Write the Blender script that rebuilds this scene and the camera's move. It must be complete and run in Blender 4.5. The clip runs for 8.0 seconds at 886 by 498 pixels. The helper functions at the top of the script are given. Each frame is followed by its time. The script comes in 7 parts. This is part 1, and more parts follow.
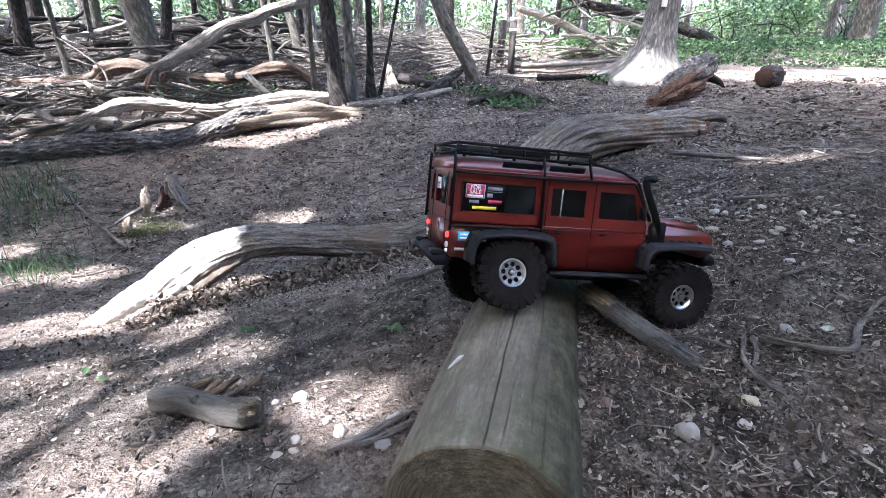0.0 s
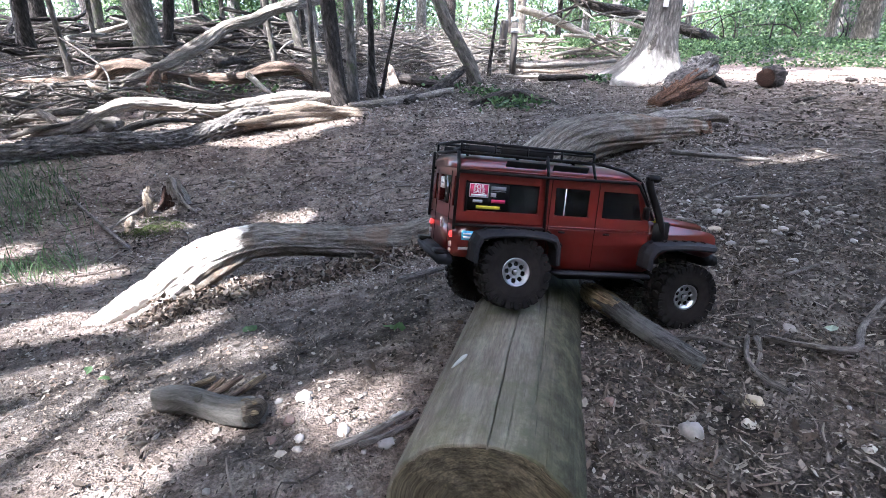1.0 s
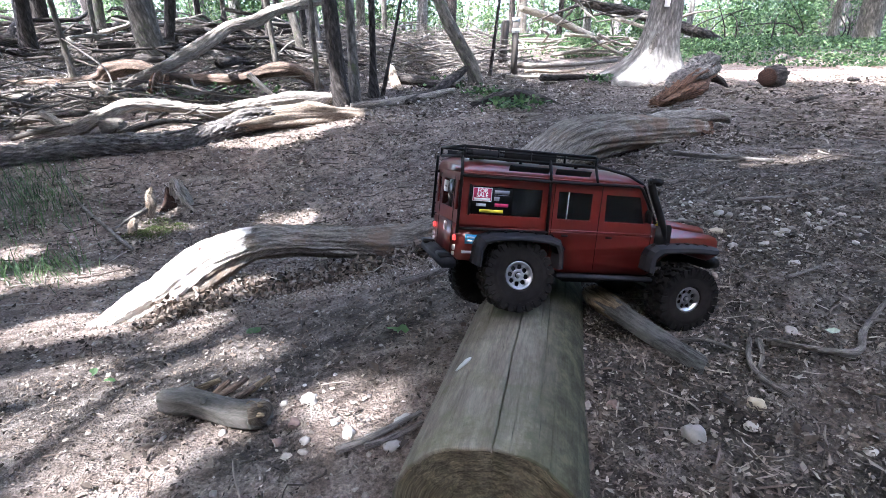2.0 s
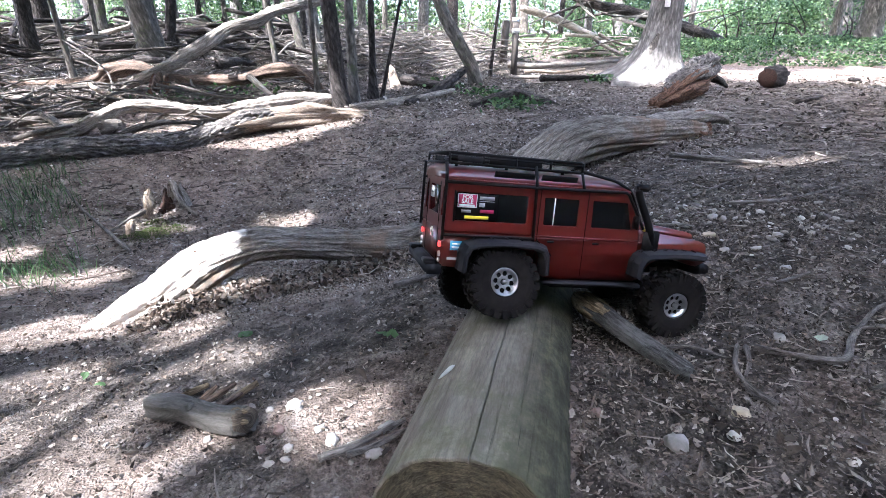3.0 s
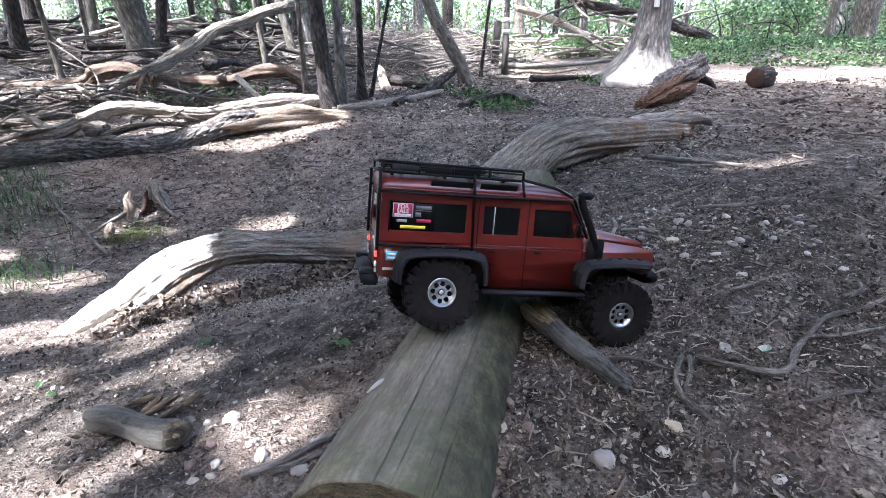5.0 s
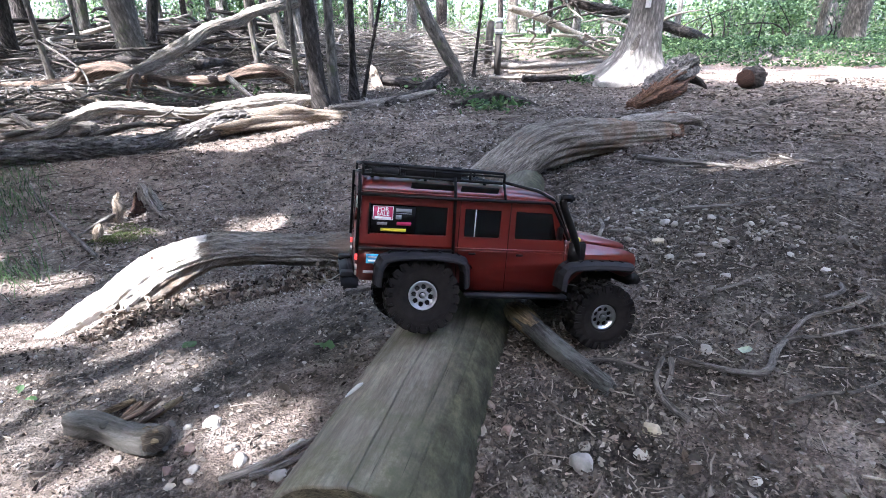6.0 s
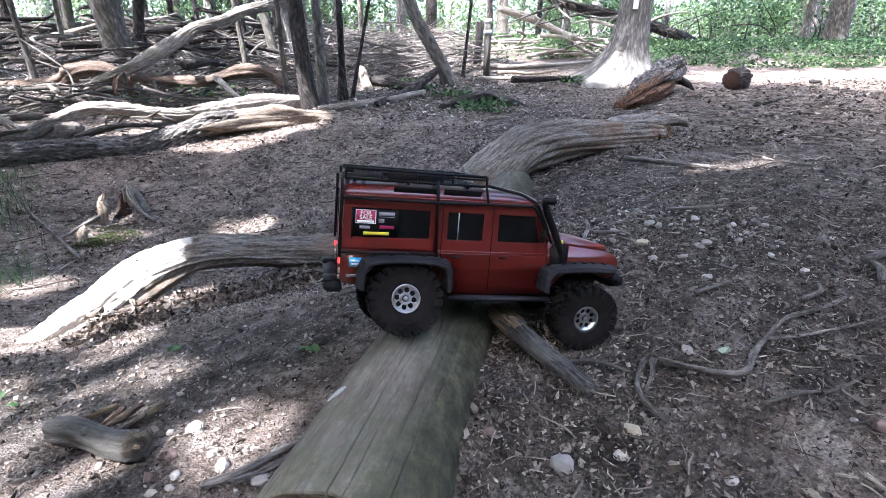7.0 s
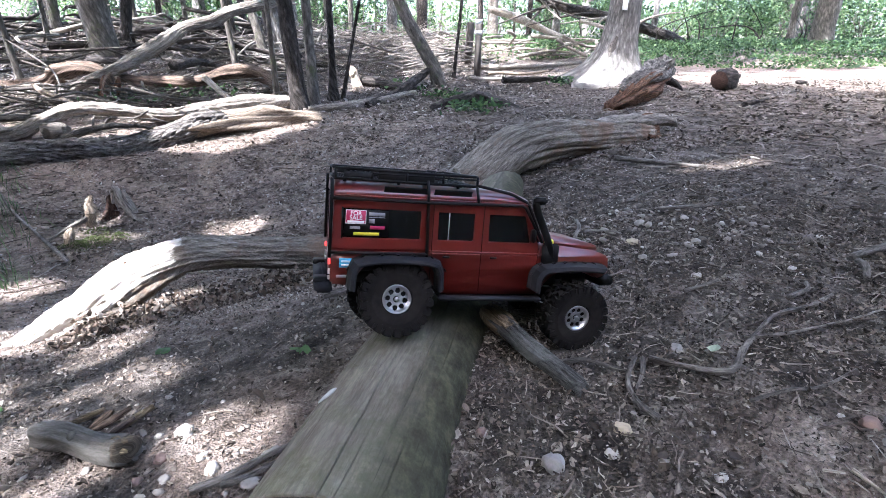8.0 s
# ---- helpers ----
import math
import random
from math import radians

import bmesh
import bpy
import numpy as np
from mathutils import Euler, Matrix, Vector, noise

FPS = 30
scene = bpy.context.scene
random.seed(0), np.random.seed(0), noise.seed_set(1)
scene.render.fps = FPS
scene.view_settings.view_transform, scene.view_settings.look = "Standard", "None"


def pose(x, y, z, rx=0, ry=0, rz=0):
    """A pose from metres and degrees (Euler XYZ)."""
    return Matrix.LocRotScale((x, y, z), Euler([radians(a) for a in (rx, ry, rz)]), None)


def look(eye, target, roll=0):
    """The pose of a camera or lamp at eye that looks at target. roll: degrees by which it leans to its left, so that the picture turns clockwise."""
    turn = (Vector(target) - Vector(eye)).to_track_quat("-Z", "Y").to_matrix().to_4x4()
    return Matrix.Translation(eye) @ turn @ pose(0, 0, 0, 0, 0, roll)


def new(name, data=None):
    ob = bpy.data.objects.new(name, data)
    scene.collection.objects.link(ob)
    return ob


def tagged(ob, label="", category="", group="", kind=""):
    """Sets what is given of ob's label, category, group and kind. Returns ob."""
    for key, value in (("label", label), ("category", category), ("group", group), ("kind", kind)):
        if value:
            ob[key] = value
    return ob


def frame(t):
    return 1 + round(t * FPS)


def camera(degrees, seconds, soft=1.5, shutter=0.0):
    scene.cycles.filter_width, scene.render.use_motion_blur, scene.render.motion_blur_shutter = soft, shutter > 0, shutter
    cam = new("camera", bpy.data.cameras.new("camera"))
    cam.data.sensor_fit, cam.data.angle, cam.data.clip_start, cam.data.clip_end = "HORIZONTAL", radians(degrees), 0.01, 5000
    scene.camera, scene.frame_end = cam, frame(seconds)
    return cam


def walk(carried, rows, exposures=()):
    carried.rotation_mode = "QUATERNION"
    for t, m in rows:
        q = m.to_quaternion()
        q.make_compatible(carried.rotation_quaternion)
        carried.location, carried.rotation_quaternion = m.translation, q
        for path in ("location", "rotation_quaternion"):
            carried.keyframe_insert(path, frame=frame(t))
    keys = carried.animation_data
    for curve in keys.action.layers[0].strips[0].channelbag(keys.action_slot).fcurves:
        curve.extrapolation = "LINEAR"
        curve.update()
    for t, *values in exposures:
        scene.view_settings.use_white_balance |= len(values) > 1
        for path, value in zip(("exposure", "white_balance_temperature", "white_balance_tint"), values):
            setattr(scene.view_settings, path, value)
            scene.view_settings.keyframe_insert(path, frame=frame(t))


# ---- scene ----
cam = camera(84.5, 8.0, soft=0.75)
PATH = [
    (0, (-0.092, -0.018, 0.559), (-0.069, 1.824, -0.22), 0.3),
    (0.5, (-0.093, -0.019, 0.555), (-0.072, 1.823, -0.222), 0.3),
    (1, (-0.096, -0.019, 0.558), (-0.077, 1.823, -0.22), 0.3),
    (1.5, (-0.101, -0.022, 0.562), (-0.084, 1.82, -0.217), 0.2),
    (3, (-0.073, -0.015, 0.575), (-0.067, 1.826, -0.206), 0.1),
    (3.5, (-0.035, -0.007, 0.579), (-0.033, 1.834, -0.202), 0.0),
    (4, (0.0, 0.0, 0.58), (0.0, 1.841, -0.202), -0.0),
    (4.5, (0.015, 0.002, 0.582), (0.019, 1.843, -0.2), 0.0),
    (6, (0.049, 0.008, 0.588), (0.08, 1.848, -0.195), 0.1),
    (6.5, (0.058, 0.007, 0.589), (0.105, 1.848, -0.193), 0.2),
    (7, (0.062, 0.007, 0.594), (0.129, 1.846, -0.189), 0.3),
    (7.5, (0.062, 0.007, 0.595), (0.146, 1.845, -0.187), 0.3),
    (8, (0.064, 0.008, 0.593), (0.164, 1.846, -0.188), 0.4),
]
walk(cam, [(t, look(eye, target, roll)) for t, eye, target, roll in PATH],
     exposures=[(0.0, 4.09, 5560, 13), (8.0, 4.09, 5560, 13)])

# ---------------- light ----------------
SUN_ELEVATION, SUN_AZIMUTH = 58.0, 222.0      # degrees; azimuth from +x towards +y: the sun stands to the left and behind
SUN_WAY = Vector((math.cos(radians(SUN_AZIMUTH)) * math.cos(radians(SUN_ELEVATION)),
                  math.sin(radians(SUN_AZIMUTH)) * math.cos(radians(SUN_ELEVATION)), math.sin(radians(SUN_ELEVATION))))
world = bpy.data.worlds.new("sky")
scene.world = world
world.use_nodes = True
sky = world.node_tree.nodes.new("ShaderNodeTexSky")
sky.sky_type, sky.sun_disc = "NISHITA", False
sky.sun_elevation, sky.sun_rotation = radians(SUN_ELEVATION), radians(90 - SUN_AZIMUTH)
sky.air_density, sky.dust_density, sky.ozone_density = 0.8, 5.0, 0.4
world.node_tree.links.new(sky.outputs[0], world.node_tree.nodes["Background"].inputs[0])
world.node_tree.nodes["Background"].inputs[1].default_value = 0.15
sun_data = bpy.data.lights.new("sun", "SUN")
sun_data.energy, sun_data.angle, sun_data.color = 2.15, radians(0.53), (1.0, 0.94, 0.87)
sun = new("sun", sun_data)
sun.matrix_world = look(SUN_WAY * 30, (0, 0, 0))


# ---------------- node helpers ----------------
def ramp(nt, fac, stops):
    node = nt.nodes.new("ShaderNodeValToRGB")
    els = node.color_ramp.elements
    while len(els) < len(stops):
        els.new(0.5)
    for el, (pos, col) in zip(els, stops):
        el.position, el.color = pos, (*col, 1)
    nt.links.new(fac, node.inputs[0])
    return node.outputs[0]


def tex(nt, coords, scale, detail=6.0, rough=0.6, stretch=None, kind="noise"):
    if stretch:
        mp = nt.nodes.new("ShaderNodeMapping")
        mp.inputs["Scale"].default_value = stretch
        nt.links.new(coords, mp.inputs[0])
        coords = mp.outputs[0]
    if kind == "voronoi":
        node = nt.nodes.new("ShaderNodeTexVoronoi")
        node.inputs["Scale"].default_value = scale
        nt.links.new(coords, node.inputs["Vector"])
        return node.outputs["Distance"]
    node = nt.nodes.new("ShaderNodeTexNoise")
    node.inputs["Scale"].default_value, node.inputs["Detail"].default_value, node.inputs["Roughness"].default_value = scale, detail, rough
    nt.links.new(coords, node.inputs["Vector"])
    return node.outputs[0]


def mixed(nt, fac, a, b, how="MIX"):
    node = nt.nodes.new("ShaderNodeMix")
    node.data_type, node.blend_type = "RGBA", how
    for socket, value in ((node.inputs[0], fac), (node.inputs[6], a), (node.inputs[7], b)):
        if isinstance(value, (int, float)):
            socket.default_value = value
        elif isinstance(value, tuple):
            socket.default_value = (*value, 1)
        else:
            nt.links.new(value, socket)
    return node.outputs[2]


def surface(name, rough=0.9, metal=0.0):
    mat = bpy.data.materials.new(name)
    mat.use_nodes = True
    nt = mat.node_tree
    bsdf = nt.nodes["Principled BSDF"]
    bsdf.inputs["Roughness"].default_value, bsdf.inputs["Metallic"].default_value = rough, metal
    bsdf.inputs["Specular IOR Level"].default_value = 0.5 if rough < 0.7 else 0.15      # dry, dull things hardly shine
    return mat, nt, bsdf


def bumped(nt, bsdf, height, strength, distance):
    node = nt.nodes.new("ShaderNodeBump")
    node.inputs["Strength"].default_value, node.inputs["Distance"].default_value = strength, distance
    nt.links.new(height, node.inputs["Height"])
    nt.links.new(node.outputs[0], bsdf.inputs["Normal"])


def coord(nt, which="Object"):
    return nt.nodes.new("ShaderNodeTexCoord").outputs[which]


def random_of(nt, island=True):
    return nt.nodes.new("ShaderNodeNewGeometry").outputs["Random Per Island"] if island else nt.nodes.new("ShaderNodeObjectInfo").outputs["Random"]


def wood(name, dark, light, scale=1.0, bump=0.6, moss=None, moss_at=0.62, rough=0.9, patches=None, fibre=0.75):
    """Wood or bark with its grain along the stem (UV: metres round, metres along)."""
    mat, nt, bsdf = surface(name, rough)
    uv, ob = coord(nt, "UV"), coord(nt)
    grain = tex(nt, uv, 9 * scale, 8, 0.7, (9, 1.0, 1))
    fine = tex(nt, uv, 40 * scale, 5, 0.7, (8, 1.0, 1))
    big = tex(nt, ob, 2.3, 4, 0.6)
    col = ramp(nt, grain, [(0.38, dark), (0.50, tuple(0.5 * (a + b) for a, b in zip(dark, light))), (0.62, light)])
    col = mixed(nt, fibre, col, ramp(nt, fine, [(0.36, (0.22,) * 3), (0.64, (1.35,) * 3)]), "MULTIPLY")
    col = mixed(nt, 0.8, col, ramp(nt, big, [(0.35, (0.5,) * 3), (0.65, (1.2,) * 3)]), "MULTIPLY")
    if patches:
        col = mixed(nt, ramp(nt, tex(nt, ob, 4.0, 5, 0.7), [(0.52, (0, 0, 0)), (0.60, (1, 1, 1))]), col, patches)
    if moss:
        spots = ramp(nt, tex(nt, ob, 9.0, 8, 0.75), [(moss_at - 0.08, (0, 0, 0)), (moss_at + 0.08, (1, 1, 1))])
        col = mixed(nt, spots, col, moss)
    nt.links.new(col, bsdf.inputs["Base Color"])
    bumped(nt, bsdf, mixed(nt, 0.5, grain, fine), bump, 0.01)
    return mat


def bark(name, dark, light, scale=1.0, bump=1.0, moss=None):
    """Furrowed bark: plates stretched along the stem."""
    mat, nt, bsdf = surface(name, 0.95)
    uv, ob = coord(nt, "UV"), coord(nt)
    plates = tex(nt, uv, 16 * scale, 7, 0.8, (2.2, 0.7, 1))
    cells = tex(nt, uv, 22 * scale, 0, 0, (1.6, 0.55, 1), "voronoi")
    big = tex(nt, ob, 3.0, 4, 0.6)
    col = ramp(nt, plates, [(0.38, dark), (0.62, light)])
    col = mixed(nt, 0.6, col, ramp(nt, cells, [(0.08, (1.3,) * 3), (0.55, (0.25,) * 3)]), "MULTIPLY")
    col = mixed(nt, 0.7, col, ramp(nt, big, [(0.35, (0.6,) * 3), (0.65, (1.25,) * 3)]), "MULTIPLY")
    if moss:
        col = mixed(nt, ramp(nt, tex(nt, ob, 7.0, 8, 0.75), [(0.55, (0, 0, 0)), (0.68, (1, 1, 1))]), col, moss)
    nt.links.new(col, bsdf.inputs["Base Color"])
    bumped(nt, bsdf, mixed(nt, 0.5, plates, cells), bump, 0.04)
    return mat


def pieces(name, stops, rough=0.85, bump=0.3, scale=150.0, glow=0.0):
    """Small loose pieces, each with a tone of its own."""
    mat, nt, bsdf = surface(name, rough)
    col = ramp(nt, random_of(nt), stops)
    spots = tex(nt, coord(nt), scale, 4, 0.7)
    col = mixed(nt, 0.6, col, ramp(nt, spots, [(0.3, (0.55,) * 3), (0.7, (1.3,) * 3)]), "MULTIPLY")
    nt.links.new(col, bsdf.inputs["Base Color"])
    if glow:
        bsdf.inputs["Transmission Weight"].default_value = 0.0
        soft = nt.nodes.new("ShaderNodeBsdfTranslucent")
        nt.links.new(mixed(nt, 0.0, col, col), soft.inputs[0])
        both = nt.nodes.new("ShaderNodeMixShader")
        both.inputs[0].default_value = glow
        nt.links.new(bsdf.outputs[0], both.inputs[1])
        nt.links.new(soft.outputs[0], both.inputs[2])
        nt.links.new(both.outputs[0], nt.nodes["Material Output"].inputs[0])
    if bump:
        bumped(nt, bsdf, spots, bump, 0.002)
    return mat


def plain(name, col, rough=0.5, metal=0.0, coat=0.0, dust=0.25, emit=0.0, shine=0.3):
    mat, nt, bsdf = surface(name, rough, metal)
    ob = coord(nt)
    a = tex(nt, ob, 60, 6, 0.7)
    b = tex(nt, ob, 9, 4, 0.6)
    shade = mixed(nt, dust, col, ramp(nt, mixed(nt, 0.5, a, b), [(0.42, col), (0.62, (0.16, 0.13, 0.11))]))
    nt.links.new(shade, bsdf.inputs["Base Color"])
    rr = nt.nodes.new("ShaderNodeMapRange")
    rr.inputs[3].default_value, rr.inputs[4].default_value = rough * 0.8, min(1, rough * 1.35)
    nt.links.new(a, rr.inputs[0])
    nt.links.new(rr.outputs[0], bsdf.inputs["Roughness"])
    bsdf.inputs["Coat Weight"].default_value = coat
    if not coat:
        bsdf.inputs["Specular IOR Level"].default_value = shine
    if emit:
        bsdf.inputs["Emission Color"].default_value, bsdf.inputs["Emission Strength"].default_value = (*col, 1), emit
    return mat


# ---------------- materials ----------------
def make_soil():
    mat, nt, bsdf = surface("soil", 0.95)
    ob = coord(nt)
    big, mid, fine = tex(nt, ob, 1.1, 5, 0.6), tex(nt, ob, 14, 8, 0.7), tex(nt, ob, 160, 6, 0.75)
    grit = tex(nt, ob, 240, 0, 0, None, "voronoi")
    # the darkest stop puts the shade of small gaps into the colour
    col = ramp(nt, mid, [(0.32, (0.012, 0.009, 0.007)), (0.5, (0.075, 0.063, 0.054)), (0.68, (0.190, 0.167, 0.147))])
    col = mixed(nt, 0.8, col, ramp(nt, big, [(0.35, (0.75, 0.72, 0.70)), (0.65, (1.15, 1.15, 1.15))]), "MULTIPLY")
    col = mixed(nt, 0.8, col, ramp(nt, fine, [(0.36, (0.25,) * 3), (0.64, (1.6,) * 3)]), "MULTIPLY")
    # bare sand by the camera's side of the hollow; the mask also lightens the left ground
    sand = nt.nodes.new("ShaderNodeAttribute")
    sand.attribute_name = "sand"
    sandy = ramp(nt, mid, [(0.3, (0.092, 0.068, 0.053)), (0.5, (0.228, 0.178, 0.146)), (0.7, (0.38, 0.312, 0.262))])
    clods = tex(nt, ob, 48, 6, 0.75)
    sandy = mixed(nt, 0.75, sandy, ramp(nt, fine, [(0.36, (0.35,) * 3), (0.64, (1.5,) * 3)]), "MULTIPLY")
    sandy = mixed(nt, 0.8, sandy, ramp(nt, clods, [(0.36, (0.56, 0.51, 0.47)), (0.50, (1.08,) * 3), (0.68, (1.42,) * 3)]), "MULTIPLY")
    col = mixed(nt, sand.outputs["Fac"], col, sandy)
    nt.links.new(col, bsdf.inputs["Base Color"])
    h = mixed(nt, 0.5, mid, fine)
    h = mixed(nt, 0.3, h, grit)
    bumped(nt, bsdf, h, 1.0, 0.02)
    return mat


SOIL = make_soil()
LOG_WOOD = wood("weathered_log", (0.096, 0.085, 0.066), (0.176, 0.158, 0.123), 0.7, 0.45, (0.082, 0.083, 0.051), 0.55, fibre=0.34)


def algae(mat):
    """Green growth with a ragged edge on the log's right flank, which it also darkens."""
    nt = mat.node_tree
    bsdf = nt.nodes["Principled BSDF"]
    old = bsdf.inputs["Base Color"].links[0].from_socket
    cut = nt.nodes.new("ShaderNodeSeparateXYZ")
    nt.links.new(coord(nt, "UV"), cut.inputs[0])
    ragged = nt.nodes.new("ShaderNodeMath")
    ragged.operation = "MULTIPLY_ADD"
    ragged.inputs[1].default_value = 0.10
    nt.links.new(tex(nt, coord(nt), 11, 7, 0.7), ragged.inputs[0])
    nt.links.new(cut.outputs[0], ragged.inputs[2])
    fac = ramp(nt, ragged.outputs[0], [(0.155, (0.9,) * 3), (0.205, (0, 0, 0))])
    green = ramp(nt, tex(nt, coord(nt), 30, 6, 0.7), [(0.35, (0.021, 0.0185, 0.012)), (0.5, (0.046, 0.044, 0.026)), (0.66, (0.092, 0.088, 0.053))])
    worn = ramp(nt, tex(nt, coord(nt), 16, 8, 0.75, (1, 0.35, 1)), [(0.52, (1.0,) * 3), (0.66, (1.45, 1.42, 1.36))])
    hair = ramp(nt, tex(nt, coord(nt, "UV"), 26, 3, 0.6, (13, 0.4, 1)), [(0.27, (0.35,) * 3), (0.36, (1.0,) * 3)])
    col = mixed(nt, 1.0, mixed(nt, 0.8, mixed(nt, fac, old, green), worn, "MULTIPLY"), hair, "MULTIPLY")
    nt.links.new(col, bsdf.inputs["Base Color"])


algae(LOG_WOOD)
LOG_END = wood("sawn_end", (0.045, 0.038, 0.026), (0.12, 0.105, 0.07), 2.0, 0.5)
BLEACHED = wood("bleached_wood", (0.15, 0.125, 0.10), (0.46, 0.41, 0.35), 1.4, 0.9, fibre=0.7)
GREY_WOOD = wood("grey_dead_wood", (0.10, 0.085, 0.07), (0.34, 0.30, 0.255), 1.2, 0.7)
BROWN_WOOD = wood("brown_dead_wood", (0.045, 0.031, 0.023), (0.215, 0.158, 0.122), 1.2, 0.7)
ROTTEN = wood("rotten_red_wood", (0.03, 0.016, 0.010), (0.21, 0.115, 0.07), 1.6, 1.0)
DARK_CORE = wood("dark_decayed_wood", (0.016, 0.010, 0.008), (0.085, 0.048, 0.036), 1.6, 1.0)
SPLIT_END = wood("weathered_split_end", (0.055, 0.043, 0.031), (0.17, 0.14, 0.105), 2.5, 0.8, fibre=0.6)
DRY_SLIVER = wood("dry_split_wood", (0.22, 0.19, 0.14), (0.48, 0.43, 0.34), 2.0, 0.6, fibre=0.5)
STICK_BARK = wood("stick_bark", (0.035, 0.030, 0.025), (0.17, 0.15, 0.13), 1.6, 1.0, fibre=0.6)
GREY_STICK = wood("grey_stick_bark", (0.075, 0.066, 0.057), (0.25, 0.225, 0.20), 1.6, 1.0, fibre=0.6)
TAN_WOOD = wood("split_tan_wood", (0.10, 0.075, 0.045), (0.30, 0.235, 0.15), 1.6, 1.0, fibre=0.7)
SCALY_BARK = bark("scaly_bark", (0.045, 0.038, 0.034), (0.34, 0.305, 0.275), 1.3, 1.0)
WEATHERED = wood("weathered_brown_wood", (0.13, 0.095, 0.065), (0.42, 0.34, 0.265), 1.3, 1.0, fibre=0.7)
DARK_BARK = bark("dark_bark", (0.022, 0.018, 0.016), (0.11, 0.095, 0.085))
GREY_BARK = bark("grey_bark", (0.075, 0.066, 0.055), (0.24, 0.215, 0.185), 0.8, 0.6, (0.10, 0.115, 0.06))
PALE_BARK = bark("pale_bark", (0.12, 0.11, 0.098), (0.29, 0.27, 0.247), 0.9, 0.7)
STUB_BARK = wood("lichen_grey_bark", (0.040, 0.038, 0.035), (0.135, 0.132, 0.125), 2.4, 0.9, (0.125, 0.128, 0.112), 0.60, fibre=0.6)
LITTER = pieces("dead_leaves", [(0.0, (0.018, 0.0142, 0.011)), (0.35, (0.059, 0.047, 0.038)), (0.65, (0.122, 0.097, 0.077)), (0.92, (0.203, 0.176, 0.147)), (1.0, (0.30, 0.268, 0.23))], 0.85)
DRY_LEAVES = pieces("dry_tan_leaves", [(0.0, (0.06, 0.041, 0.030)), (0.4, (0.14, 0.103, 0.078)), (0.8, (0.22, 0.172, 0.135)), (1.0, (0.31, 0.26, 0.215))], 0.8, 0.3, 120, 0.2)
PEBBLES = pieces("pebbles", [(0.0, (0.10, 0.085, 0.075)), (0.4, (0.20, 0.178, 0.155)), (0.8, (0.27, 0.245, 0.215)), (1.0, (0.40, 0.37, 0.33))], 0.8, 0.4, 90)
TWIGS = pieces("twigs", [(0.0, (0.04, 0.03, 0.025)), (0.5, (0.095, 0.074, 0.060)), (0.88, (0.19, 0.16, 0.135)), (1.0, (0.30, 0.27, 0.23))], 0.9)
DRY_TWIGS = pieces("dry_pale_twigs", [(0.0, (0.06, 0.049, 0.041)), (0.5, (0.145, 0.122, 0.104)), (1.0, (0.30, 0.265, 0.23))], 0.9)
DEBRIS = pieces("dry_debris", [(0.0, (0.05, 0.040, 0.034)), (0.4, (0.19, 0.16, 0.138)), (0.75, (0.31, 0.27, 0.24)), (1.0, (0.46, 0.42, 0.38))], 0.85)
LEAVES = pieces("green_leaves", [(0.0, (0.045, 0.075, 0.022)), (0.5, (0.085, 0.13, 0.04)), (1.0, (0.14, 0.19, 0.065))], 0.5, 0.0, 30, 0.45)
HERBS = pieces("green_herbs", [(0.0, (0.012, 0.030, 0.010)), (0.45, (0.044, 0.092, 0.029)), (0.8, (0.088, 0.148, 0.050)), (1.0, (0.15, 0.21, 0.088))], 0.6, 0.0, 30, 0.4)
MOSS = pieces("moss", [(0.0, (0.035, 0.048, 0.016)), (1.0, (0.095, 0.11, 0.04))], 0.95, 0.0)


def limb_material():
    """Old bark-brown wood that gives way to bare white wood where the bark has come off (attribute bare)."""
    mat = wood("limb_wood", (0.115, 0.097, 0.078), (0.36, 0.315, 0.262), 1.3, 1.0, (0.11, 0.080, 0.056), 0.60, fibre=0.7, patches=(0.17, 0.122, 0.088))
    nt = mat.node_tree
    bsdf = nt.nodes["Principled BSDF"]
    old = bsdf.inputs["Base Color"].links[0].from_socket
    uv, ob = coord(nt, "UV"), coord(nt)
    pale = ramp(nt, tex(nt, uv, 11, 7, 0.7, (8, 1, 1)), [(0.26, (0.26, 0.19, 0.13)), (0.35, (0.48, 0.42, 0.345)), (0.60, (0.66, 0.60, 0.53))])
    attr = nt.nodes.new("ShaderNodeAttribute")
    attr.attribute_name = "bare"
    edge = nt.nodes.new("ShaderNodeMath")
    edge.operation = "ADD"
    rough_edge = nt.nodes.new("ShaderNodeMath")
    rough_edge.operation = "MULTIPLY_ADD"
    rough_edge.inputs[1].default_value, rough_edge.inputs[2].default_value = 1.2, -0.6
    nt.links.new(tex(nt, uv, 14, 6, 0.7, (3, 1, 1)), rough_edge.inputs[0])
    nt.links.new(attr.outputs["Fac"], edge.inputs[0])
    nt.links.new(rough_edge.outputs[0], edge.inputs[1])
    fac = ramp(nt, edge.outputs[0], [(0.46, (0, 0, 0)), (0.56, (1, 1, 1))])
    nt.links.new(mixed(nt, fac, old, pale), bsdf.inputs["Base Color"])
    return mat


# ---------------- mesh helpers ----------------
def part(name, mesh, material, parent=None, label="", smooth=True):
    """One mesh object, under a thing or a part. mesh: a bmesh or a mesh."""
    if isinstance(mesh, bmesh.types.BMesh):
        data = bpy.data.meshes.new(name)
        mesh.to_mesh(data)
        mesh.free()
    else:
        data = mesh
    if material and not data.materials:
        data.materials.append(material)
    if smooth:
        data.shade_smooth()
    ob = new(name, data)
    if parent:
        ob.parent = parent
    return tagged(ob, label)


